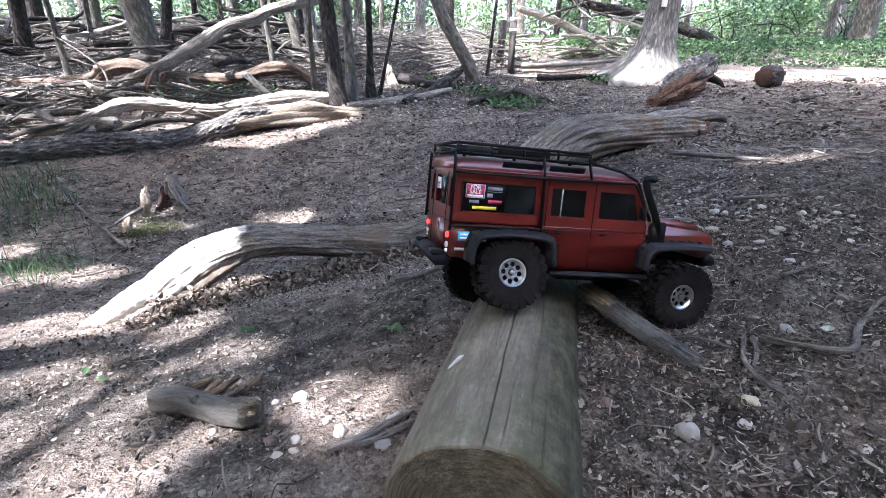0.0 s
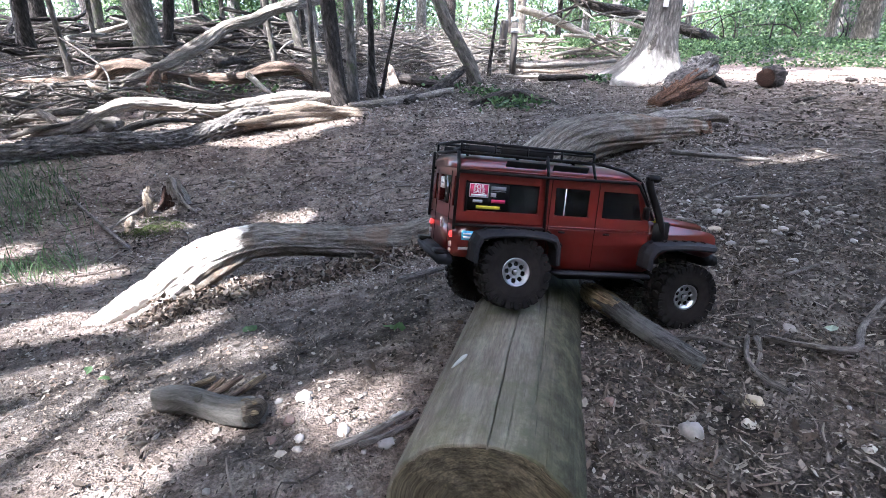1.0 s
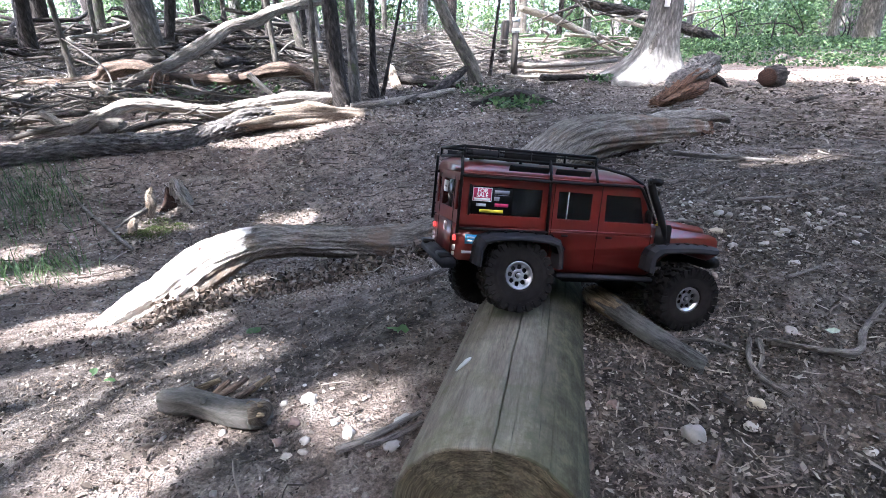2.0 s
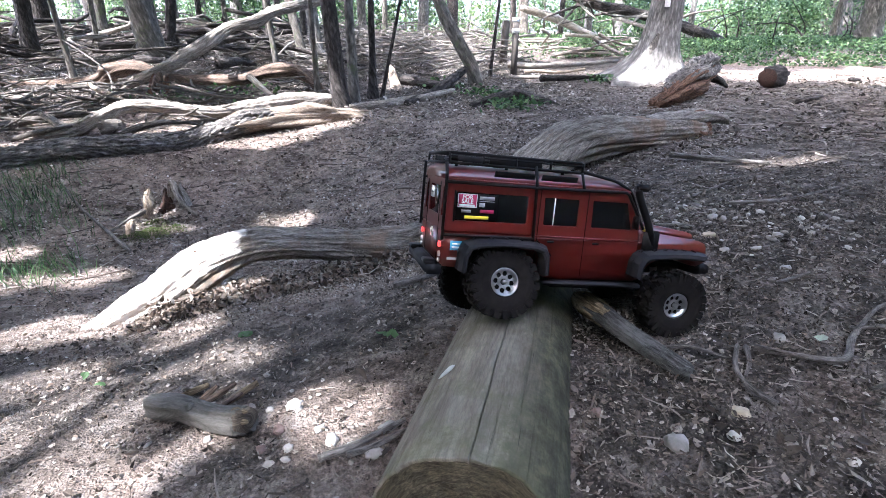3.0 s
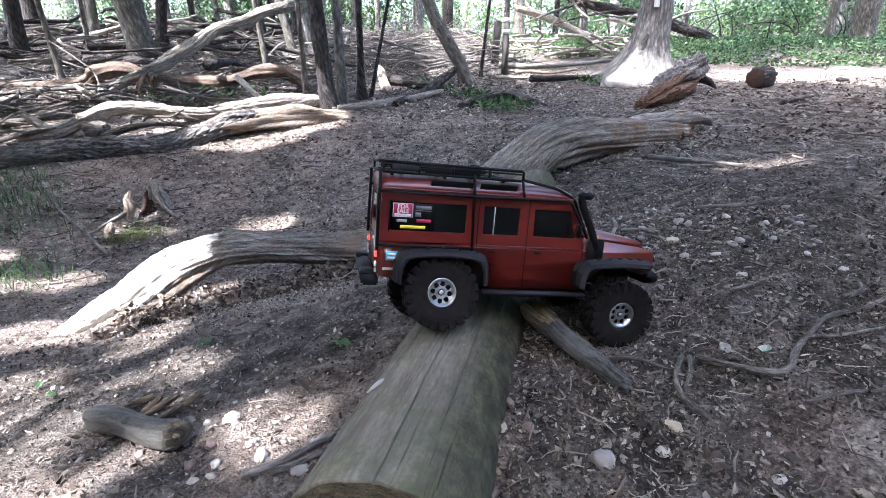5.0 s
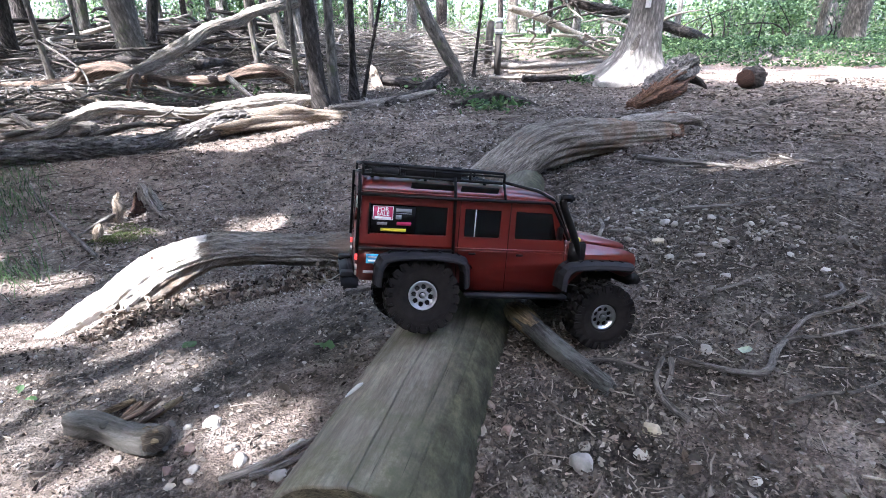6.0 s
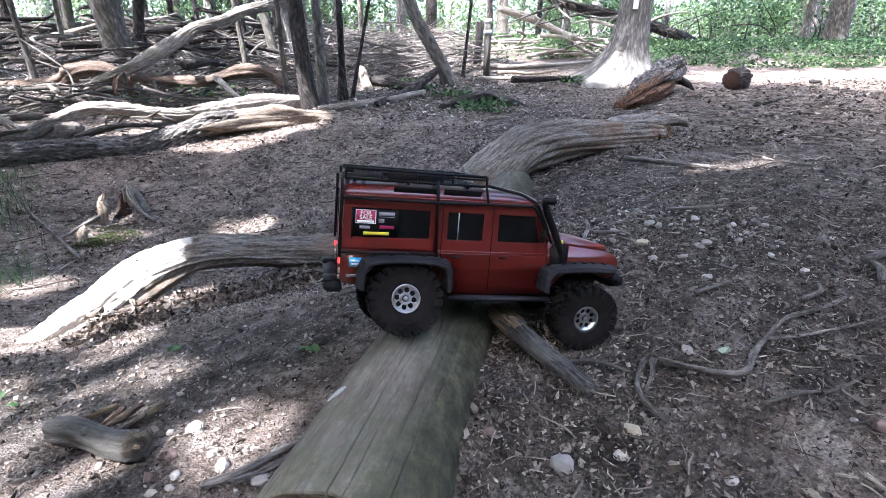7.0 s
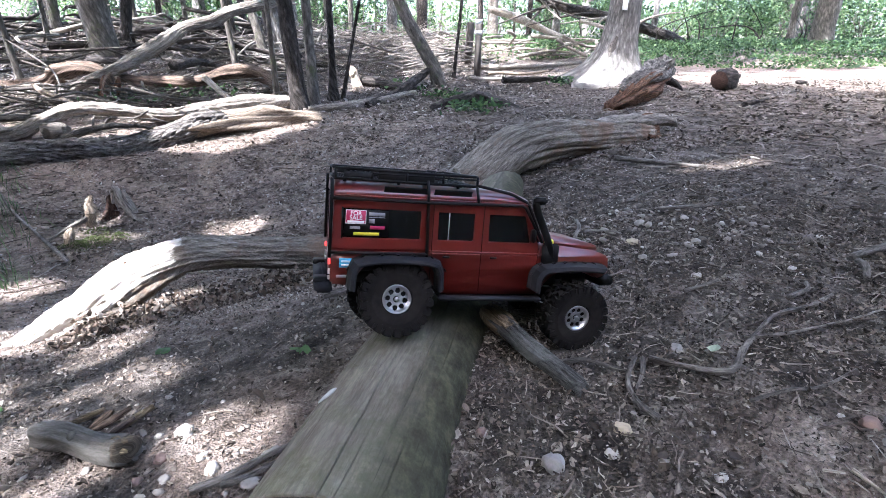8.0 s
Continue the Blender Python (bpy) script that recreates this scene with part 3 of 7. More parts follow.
ground_stick("stick", [(0.436, 0.671), (0.418, 0.63), (0.396, 0.60)], 0.006, 0.003, GREY_STICK, GREY_LABEL, seed=7)
ground_stick("stick", [(-0.218, 1.29), (-0.16, 1.325), (-0.10, 1.365), (-0.05, 1.40)], 0.012, 0.011, GREY_STICK, "smooth grey stick lying behind the log", seed=8, seg=14)
ground_stick("curved_branch", [(0.57, 1.453), (0.55, 1.37), (0.513, 1.283), (0.478, 1.19), (0.442, 1.114), (0.366, 1.024), (0.285, 0.956)], 0.006, 0.011, GREY_STICK, "pale crooked branch lying beside the log", seed=9, seg=12)
ground_stick("stick", [(0.545, 1.31), (0.60, 1.28), (0.63, 1.25)], 0.006, 0.003, GREY_STICK, GREY_LABEL, seed=10)
ground_stick("stick", [(0.771, 0.797), (0.81, 0.812), (0.831, 0.825), (0.845, 0.85)], 0.006, 0.005, GREY_STICK, GREY_LABEL, seed=11)
ground_stick("stick", [(0.608, 0.866), (0.65, 0.878), (0.691, 0.895)], 0.005, 0.004, GREY_STICK, GREY_LABEL, seed=12)
ground_stick("stick", [(0.80, 1.40), (0.88, 1.35), (0.94, 1.364), (1.06, 1.41), (1.159, 1.447)], 0.007, 0.004, GREY_STICK, GREY_LABEL, seed=13)
ground_stick("stick", [(0.765, 1.559), (0.86, 1.62), (0.963, 1.699)], 0.007, 0.004, GREY_STICK, GREY_LABEL, seed=14)
ground_stick("stick", [(1.02, 2.30), (1.10, 2.18), (1.19, 2.00), (1.22, 1.88)], 0.018, 0.010, GREY_STICK, "grey branch lying behind the log", seed=15)
ground_stick("stick", [(-1.75, 2.40), (-2.0, 2.62), (-2.35, 2.90), (-2.6, 3.15)], 0.014, 0.008, GREY_STICK, GREY_LABEL, seed=16)

for k, (pts, r) in enumerate([([(0.713, 0.642), (0.746, 0.640)], 0.003), ([(0.582, 0.419), (0.600, 0.385)], 0.0035), ([(0.552, 0.425), (0.575, 0.419)], 0.0028)]):
    ground_stick("wood_sliver", pts, r, r * 0.5, DRY_SLIVER, "pale split sliver of wood on the soil", seed=80 + k, lift=2.4)
ground_stick("stick", [(1.005, 0.934), (1.07, 0.962), (1.14, 0.982)], 0.011, 0.010, GREY_STICK, "thick grey stick lying on leaf litter", seed=17, seg=14)
ground_stick("stick", [(1.017, 0.925), (1.002, 0.89), (0.977, 0.854)], 0.009, 0.007, GREY_STICK, GREY_LABEL, seed=18, seg=12)


# ---------------- deadfall behind ----------------
def deadfall():
    g = "deadfall logs"
    root = thing("bark_log", "long dark fallen log with scaly bark and bare end", "log", group=g)
    stem("bark_trunk", [(-3.9, 2.95, -0.19, 0.075), (-3.223, 3.289, -0.182, 0.077), (-2.778, 3.536, -0.148, 0.082), (-2.475, 3.704, -0.157, 0.094), (-2.146, 3.886, -0.176, 0.099),
             (-1.922, 4.010, -0.118, 0.092), (-1.683, 4.143, -0.035, 0.094), (-1.53, 4.23, -0.03, 0.080), (-1.43, 4.285, -0.035, 0.045)], SCALY_BARK, root, seg=110, step=34, rough=0.12, ridges=0.12, seed=21, plates=0.012)
    stem("bare_end", [(-1.86, 4.045, -0.09, 0.05), (-1.683, 4.143, -0.035, 0.087), (-1.361, 4.321, -0.015, 0.086), (-1.059, 4.488, -0.030, 0.072), (-0.734, 4.668, -0.055, 0.040)], WEATHERED, root, "barkless brown end", seg=40, step=12, rough=0.2, ridges=0.3, seed=20)
    deadwood("pale_log", [(-3.334, 3.90, -0.145, 0.036), (-3.163, 3.95, -0.11, 0.052), (-2.981, 4.0, -0.064, 0.059), (-2.777, 4.08, 0.036, 0.055), (-2.603, 4.16, 0.090, 0.051), (-2.347, 4.32, 0.046, 0.048), (-2.073, 4.45, 0.001, 0.055),
             (-1.825, 4.6, 0.027, 0.067), (-1.506, 4.75, 0.055, 0.074), (-1.222, 4.9, 0.07, 0.060), (-1.024, 5.0, 0.055, 0.030)], BLEACHED, "pale barkless fallen log", "log", g, seg=60, step=14, rough=0.16, ridges=0.14, seed=22, plates=0.010, fissures=0.004)
    deadwood("slanting_log", [(-4.288, 5.05, -0.02, 0.036), (-3.976, 5.15, 0.0, 0.042), (-3.692, 5.3, 0.03, 0.046), (-3.458, 5.4, 0.115, 0.048), (-3.252, 5.45, 0.213, 0.052), (-3.069, 5.5, 0.295, 0.058), (-2.901, 5.6, 0.393, 0.068), (-2.705, 5.75, 0.514, 0.074), (-2.561, 5.9, 0.646, 0.071),
             (-2.431, 6.0, 0.728, 0.062), (-2.223, 6.15, 0.79, 0.066), (-1.997, 6.3, 0.909, 0.062), (-1.782, 6.5, 0.98, 0.064), (-1.552, 6.7, 1.054, 0.064), (-1.045, 7.1, 1.277, 0.060), (-0.3, 7.5, 1.55, 0.035)], BLEACHED,
             "slanting pale dead trunk propped over the deadfall", "log", g, seg=60, step=14, rough=0.15, ridges=0.12, seed=23, plates=0.008, fissures=0.004)
    deadwood("grey_branch", [(-3.418, 4.15, 0.04, 0.022), (-3.279, 4.1, -0.021, 0.030), (-3.138, 4.02, -0.086, 0.035), (-3.022, 3.95, -0.137, 0.030)], GREY_WOOD, "short grey branch crossing the fallen logs", "branch", g, seg=20, step=6, rough=0.2, seed=61)
    deadwood("grey_branch", [(-3.841, 4.2, -0.10, 0.033), (-3.592, 4.2, -0.05, 0.033), (-3.427, 4.25, -0.01, 0.033), (-3.172, 4.3, -0.003, 0.026), (-2.95, 4.35, -0.05, 0.012)], STICK_BARK, "dark grey branch lying on the fallen logs", "branch", g, seg=20, step=6, rough=0.2, seed=62)
    deadwood("pale_branch", [(-4.67, 5.2, 0.0, 0.029), (-4.38, 5.3, 0.062, 0.029), (-4.139, 5.4, 0.126, 0.024), (-3.779, 5.5, 0.158, 0.022)], BLEACHED, "pale branch lying in the deadfall", "branch", g, seg=16, step=6, rough=0.2, seed=63)
    deadwood("grey_branch", [(-4.475, 5.0, 0.045, 0.033), (-4.17, 5.1, 0.043, 0.039), (-3.787, 5.2, 0.03, 0.026)], GREY_WOOD, "straight grey branch lying in the deadfall", "branch", g, seg=16, step=6, rough=0.2, seed=64)
    deadwood("bowed_twig", [(-2.616, 3.88, -0.10, 0.026), (-2.451, 3.92, -0.047, 0.026), (-2.236, 3.95, -0.012, 0.018), (-1.995, 4.0, -0.038, 0.009)], STICK_BARK, "dark bowed branch lying over a fallen log", "branch", g, seg=14, step=6, seed=65)
    deadwood("rotten_chunk", [(-2.79, 3.96, -0.10, 0.03), (-2.77, 3.96, -0.092, 0.052), (-2.712, 3.96, -0.072, 0.072), (-2.648, 3.98, -0.061, 0.058), (-2.63, 3.98, -0.06, 0.02)], STICK_BARK, "dark rotten chunk of wood behind a log", "wood chunk", g, seg=26, step=8, rough=0.35, ridges=0.3, seed=66)
    deadwood("hanging_twig", [(-4.081, 5.6, 0.593, 0.007), (-3.767, 5.5, 0.413, 0.009), (-3.561, 5.4, 0.278, 0.009), (-3.423, 5.2, 0.10, 0.009), (-3.40, 5.1, -0.01, 0.009)], GREY_STICK, "thin pale twig arching over the deadfall", "twig", g, seg=8, step=5, seed=67)
    deadwood("grey_branch", [(-3.413, 3.8, -0.13, 0.017), (-3.278, 3.85, -0.09, 0.022), (-3.156, 3.9, -0.066, 0.018), (-3.0, 3.93, -0.04, 0.008)], STICK_BARK, "thin dark branch beside a fallen log", "branch", g, seg=12, step=5, seed=68)
    deadwood("pale_branch", [(-3.52, 5.0, 0.20, 0.014), (-3.381, 4.9, 0.153, 0.026), (-3.056, 4.7, 0.09, 0.020), (-2.876, 4.6, 0.03, 0.014)], WEATHERED, "short weathered branch propped in the deadfall", "branch", g, seg=14, step=5, seed=69)
    deadwood("humped_branch", [(-5.3, 5.7, 0.10, 0.03), (-4.535, 5.7, 0.14, 0.038), (-4.075, 5.7, 0.15, 0.044), (-3.86, 5.7, 0.18, 0.060), (-3.727, 5.7, 0.263, 0.081), (-3.495, 5.7, 0.321, 0.074), (-3.285, 5.7, 0.29, 0.05), (-3.1, 5.7, 0.2, 0.03)],
             BROWN_WOOD, "humped brown dead branch in the deadfall", "branch", g, seg=36, step=10, rough=0.22, ridges=0.3, seed=24, fissures=0.008)
    deadwood("arched_branch", [(-3.062, 5.6, 0.222, 0.037), (-2.703, 5.6, 0.182, 0.055), (-2.271, 5.6, 0.194, 0.055), (-1.952, 5.6, 0.28, 0.061), (-1.705, 5.6, 0.298, 0.061), (-1.531, 5.6, 0.223, 0.055), (-1.409, 5.6, 0.10, 0.043), (-1.36, 5.6, 0.03, 0.03)],
             BROWN_WOOD, "arched brown dead branch in the deadfall", "branch", g, seg=36, step=10, rough=0.22, ridges=0.3, seed=25, fissures=0.008)
    chunk = thing("root_chunk", "upright dark splintered chunk of root", "root", group=g)
    for k, (x, w, h) in enumerate([(-3.10, 0.05, 0.27), (-3.03, 0.055, 0.30), (-2.96, 0.04, 0.26), (-2.90, 0.03, 0.20)]):
        stem("splinter", [(x - 0.03, 5.36, 0.0, w), (x, 5.35, h * 0.5, w * 0.85), (x + 0.03, 5.35, h * 0.85, w * 0.5), (x + 0.045, 5.36, h, w * 0.12)], (ROTTEN, BROWN_WOOD, ROTTEN, WEATHERED)[k], chunk, seg=18, step=7, rough=0.3, ridges=0.4, seed=26 + k, fissures=0.006)
    deadwood("peeled_branch", [(-2.0, 5.15, 0.26, 0.03), (-1.85, 5.05, 0.16, 0.028), (-1.72, 5.0, 0.07, 0.02), (-1.6, 4.95, 0.02, 0.012)], BLEACHED, "pale peeled branch poking out of the deadfall", "branch", g, seg=14, seed=27)
    deadwood("bowed_branch", [(-0.62, 6.10, 0.18, 0.05), (-0.42, 5.95, 0.16, 0.055), (-0.15, 5.75, 0.13, 0.05), (0.12, 5.7, 0.10, 0.04)], DARK_BARK, "dark fallen branch beside a leaning tree", "branch", g, seg=16, seed=28)
    deadwood("dark_branch", [(0.22, 6.0, 0.30, 0.035), (0.02, 5.7, 0.18, 0.05), (-0.17, 5.4, 0.08, 0.05), (-0.42, 4.95, 0.02, 0.03)], DARK_BARK, "dark fallen branch beside a leaning tree", "branch", g, seg=16, seed=29)
    deadwood("dark_branch", [(0.05, 5.45, 0.09, 0.035), (-0.3, 5.15, 0.05, 0.04), (-0.6, 4.92, 0.02, 0.04), (-0.95, 4.80, 0.0, 0.03)], GREY_WOOD, "grey fallen branch below the trees", "branch", g, seg=14, seed=30)
    deadwood("pale_root", [(-0.72, 6.2, 0.32, 0.02), (-0.66, 6.05, 0.25, 0.045), (-0.60, 5.85, 0.13, 0.05), (-0.52, 5.6, 0.06, 0.03)], WEATHERED, "pale peeled root end", "root", g, seg=24, step=7, rough=0.3, ridges=0.35, seed=31)
    # the red rotten log and the sawn round
    root = thing("rotten_log", "crumbling red-brown rotten log with grey bark on top", "log")
    stem("log_core", [(1.60, 3.93, 0.12, 0.06), (1.78, 4.10, 0.16, 0.095), (2.02, 4.36, 0.23, 0.115), (2.22, 4.58, 0.28, 0.12), (2.38, 4.78, 0.32, 0.08)], ROTTEN, root, seg=70, step=16, rough=0.25, ridges=0.4, seed=32, plates=0.016)
    stem("bark_shell", [(1.74, 4.10, 0.20, 0.05), (1.95, 4.32, 0.275, 0.10), (2.15, 4.52, 0.335, 0.118), (2.34, 4.72, 0.39, 0.10), (2.44, 4.84, 0.43, 0.05), (2.50, 4.9, 0.46, 0.02)], SCALY_BARK, root, "curling grey bark", seg=70, step=16, rough=0.3, ridges=0.3, seed=33, plates=0.012)
    stem("splinter", [(2.36, 4.70, 0.30, 0.05), (2.50, 4.72, 0.24, 0.03), (2.60, 4.74, 0.18, 0.008)], DARK_BARK, root, seg=12, seed=34, rough=0.3)
    x, y = 2.88, 4.56
    root = thing("log_round", "dark brown sawn log round at the path edge", "log")
    z = height(x, y)
    stem("bark_ring", [(x - 0.08, y - 0.05, z + 0.088, 0.084), (x, y, z + 0.090, 0.092), (x + 0.09, y + 0.06, z + 0.088, 0.086)], DARK_BARK, root, seg=40, step=8, rough=0.10, ridges=0.3, seed=35)
    stem("end_wood", [(x - 0.0905, y - 0.0505, z + 0.088, 0.076), (x - 0.094, y - 0.053, z + 0.088, 0.066)], DARK_CORE, root, seg=26, step=2, rough=0.08)
    # rotten bark slab and low logs
    deadwood("bark_slab", [(0.20, 4.72, 0.02, 0.03), (0.42, 4.82, 0.05, 0.06), (0.66, 4.84, 0.08, 0.075), (0.85, 4.70, 0.06, 0.05), (1.0, 4.55, 0.03, 0.02)], DARK_BARK, "dark decayed slab of bark on the soil", "bark", seg=16, rough=0.35, seed=36)
    for k, (pts, r, m) in enumerate([([(0.85, 7.15), (1.15, 7.0), (1.5, 7.12), (2.0, 7.5), (2.62, 8.0)], 0.052, GREY_WOOD), ([(1.0, 6.62), (1.2, 6.72), (1.45, 6.68), (1.85, 6.95)], 0.032, WEATHERED), ([(1.05, 5.80), (1.25, 5.90), (1.5, 5.86), (1.75, 5.98)], 0.046, DARK_BARK), ([(0.70, 6.2), (1.1, 6.2), (1.5, 6.3)], 0.03, GREY_WOOD),
                                        ([(2.4, 3.5), (2.6, 3.62), (2.75, 3.75)], 0.02, DARK_BARK), ([(3.6, 4.6), (3.8, 4.75)], 0.025, DARK_BARK), ([(4.0, 3.9), (4.3, 3.85)], 0.02, DARK_BARK),
                                        ([(9.0, 13.2), (10.2, 13.4), (11.5, 13.3)], 0.09, STICK_BARK), ([(9.6, 13.6), (10.6, 13.0), (11.4, 13.4)], 0.07, DARK_BARK)]):
        ground_stick("fallen_log" if r > 0.045 else "fallen_branch", pts, r, r * 0.6, m, "grey fallen log lying on the woodland floor" if r > 0.045 else "dark fallen branch lying on leaf litter", seed=40 + k, seg=14)


deadfall()


def fallen_tree():
    """A fallen tree far behind the old one, with bare branches."""
    root = thing("fallen_tree", "grey fallen tree with bare branches in green undergrowth", "fallen tree")
    stem("trunk", [(2.4, 11.4, 1.55, 0.05), (3.1, 11.5, 1.33, 0.09), (3.9, 11.6, 1.20, 0.10), (4.7, 11.7, 1.02, 0.10), (5.6, 11.8, 0.8, 0.12), (6.4, 12, 0.5, 0.13)], DARK_BARK, root, seg=16, step=5, seed=70)
    rnd = random.Random(77)
    for k in range(18):
        q = rnd.random()
        x, y, z = 2.6 + 2.8 * q, 11.4 + 0.3 * q, 1.5 - 0.6 * q
        dx, dz = rnd.uniform(-1.6, 0.5), rnd.uniform(-0.7, 0.5)
        z1 = max(z + dz, height(x + dx, 10.9) + 0.03)
        stem("branch", [(x, y, z, 0.035), (x + dx * 0.5, y - 0.3 + rnd.gauss(0, 0.1), (z + z1) / 2 + rnd.gauss(0.05, 0.08), 0.024), (x + dx, y - 0.6 + rnd.gauss(0, 0.2), z1, 0.008)], (STICK_BARK, DARK_BARK, GREY_WOOD)[k % 3], root, seg=7, step=4, seed=k)
    for k in range(9):
        x, y = 5.4 + 0.45 * k, 11.6 + rnd.gauss(0, 0.3)
        stem("bare_branch", [(x, y, height(x, y), 0.02), (x + rnd.gauss(0.2, 0.3), y, 0.95 + rnd.gauss(0, 0.1), 0.014), (x + rnd.gauss(0.6, 0.6), y, 1.2 + rnd.gauss(0, 0.2), 0.005)], DARK_BARK, root, seg=6, step=4, seed=90 + k)
    deadwood("pale_fallen_log", [(1.9, 13.6, 1.38, 0.07), (2.5, 13.6, 1.22, 0.09), (3.1, 13.7, 1.02, 0.09), (3.9, 13.8, 0.7, 0.08)], BLEACHED, "pale fallen log in the distance", "log", seg=14, seed=71)


fallen_tree()


def stump():
    root = thing("root_stump", "old weathered root stump with moss at its foot", "stump")
    lines = [([(-1.84, 2.93, -0.47, 0.055), (-1.832, 2.95, -0.41, 0.044), (-1.825, 2.97, -0.36, 0.036), (-1.819, 2.98, -0.30, 0.022), (-1.812, 2.98, -0.28, 0.006)], DARK_CORE),
             ([(-1.890, 2.86, -0.45, 0.030), (-1.880, 2.85, -0.40, 0.022), (-1.868, 2.85, -0.345, 0.024), (-1.872, 2.86, -0.290, 0.017), (-1.857, 2.88, -0.250, 0.008)], WEATHERED),
             ([(-1.815, 2.98, -0.40, 0.020), (-1.800, 2.98, -0.31, 0.019), (-1.785, 2.98, -0.250, 0.019), (-1.755, 2.96, -0.243, 0.018), (-1.715, 2.91, -0.300, 0.015), (-1.640, 2.85, -0.365, 0.011), (-1.570, 2.82, -0.405, 0.005)], GREY_WOOD),
             ([(-1.73, 2.99, -0.45, 0.030), (-1.725, 2.98, -0.36, 0.028), (-1.725, 2.97, -0.28, 0.018), (-1.72, 2.97, -0.235, 0.006)], GREY_WOOD),
             ([(-1.873, 2.86, -0.366, 0.017), (-1.915, 2.80, -0.390, 0.011), (-1.955, 2.72, -0.412, 0.009), (-1.99, 2.64, -0.44, 0.005)], GREY_STICK),
             ([(-1.858, 2.60, -0.46, 0.020), (-1.857, 2.61, -0.420, 0.023), (-1.855, 2.63, -0.385, 0.018), (-1.854, 2.64, -0.365, 0.005)], WEATHERED)]
    for k, (line, mat) in enumerate(lines):
        stem("root", line, mat, root, seg=26, step=8, rough=0.28, ridges=0.35, seed=50 + k, fissures=0.005)
    heap = Heap()
    rnd = random.Random(5)
    for cx, cy, wide, n in ((-1.76, 2.64, 0.055, 900), (-1.84, 2.60, 0.05, 500), (-1.64, 2.69, 0.035, 220), (-1.78, 2.74, 0.07, 300)):
        for _ in range(n):
            x, y = rnd.gauss(cx, wide), rnd.gauss(cy, wide * 0.6)
            mound = 0.035 * math.exp(-((x - cx) ** 2 + (y - cy) ** 2) / (wide * wide * 1.4))
            blade(heap, rnd, (x, y, height(x, y) + mound - 0.004), 0.008, 0.005, 0.9)
    tagged(heap.make("moss_tuft", MOSS, root), "green moss", kind="stuff")


def blade(heap, rnd, at, h, w, bend=0.5):
    """One blade or small pointed leaf that stands up and leans over."""
    a = rnd.uniform(0, 2 * math.pi)
    dx, dy = math.cos(a), math.sin(a)
    h *= rnd.uniform(0.5, 1.2)
    x, y, z = at
    b = h * bend * rnd.uniform(0.3, 1.4)
    heap.add([(x - dy * w / 2, y + dx * w / 2, z), (x + dy * w / 2, y - dx * w / 2, z), (x + dx * b * 0.4 + dy * w / 2, y + dy * b * 0.4 - dx * w / 2, z + h * 0.6),
              (x + dx * b * 0.4 - dy * w / 2, y + dy * b * 0.4 + dx * w / 2, z + h * 0.6), (x + dx * b, y + dy * b, z + h * 0.9)], [(0, 1, 2, 3), (3, 2, 4)])


stump()


SHAPES = {}      # leaf shapes, kept for use again


def leaf(heap, rnd, at, size, tilt=0.35, curl=0.25, upright=0.0, wide=(0.25, 0.42)):
    """A pointed leaf folded along its rib, tilted at random."""
    kinds = SHAPES.setdefault((tilt, curl, upright, wide), [])
    if len(kinds) < 600:
        m = Euler((rnd.gauss(0, tilt) + upright, rnd.gauss(0, tilt), rnd.uniform(0, 2 * math.pi))).to_matrix()
        w, c = rnd.uniform(*wide), rnd.gauss(0, curl)
        pts = [(-0.5, 0, 0), (-0.18, w, c * 0.6), (0.22, w * 0.8, c * 0.8), (0.5, 0, c), (0.22, -w * 0.8, c * 0.8), (-0.18, -w, c * 0.6), (-0.15, 0, -abs(c) * 0.2), (0.22, 0, c * 0.2)]
        kinds.append([tuple(m @ Vector((p[0] * rnd.uniform(0.75, 1.2), p[1] * rnd.uniform(0.6, 1.25), p[2]))) for p in pts])
        shape = kinds[-1]
    else:
        shape = kinds[int(rnd.random() * 600)]
    ax, ay, az = at
    heap.add([(ax + x * size, ay + y * size, az + z * size) for x, y, z in shape], [(0, 6, 1), (1, 6, 7, 2), (2, 7, 3), (3, 7, 4), (4, 7, 6, 5), (5, 6, 0)])


def flake(heap, rnd, at, size, tilt=0.4, curl=0.35, wide=(0.15, 0.4)):
    """A torn, curled scrap of leaf or bark with an uneven outline."""
    kinds = SHAPES.setdefault(("flake", tilt, curl, wide), [])
    if len(kinds) < 900:
        m = Euler((rnd.gauss(0, tilt), rnd.gauss(0, tilt), rnd.uniform(0, 2 * math.pi))).to_matrix()
        w, c, d = rnd.uniform(*wide), rnd.gauss(0, curl), rnd.gauss(0, curl * 0.6)
        shape = []
        for k in range(5):
            a, q = 2 * math.pi * (k + rnd.uniform(-0.32, 0.32)) / 5, rnd.uniform(0.6, 1.2)
            px, py = 0.5 * math.cos(a) * q, w * math.sin(a) * q
            shape.append(tuple(m @ Vector((px, py, c * (py / w) ** 2 * 0.4 + d * px * px * 3))))
        kinds.append(shape)
    else:
        shape = kinds[int(rnd.random() * 900)]
    ax, ay, az = at
    heap.add([(ax + x * size, ay + y * size, az + z * size) for x, y, z in shape], [(0, 1, 2), (0, 2, 3), (0, 3, 4)])


# ---------------- trees ----------------
TREES = []


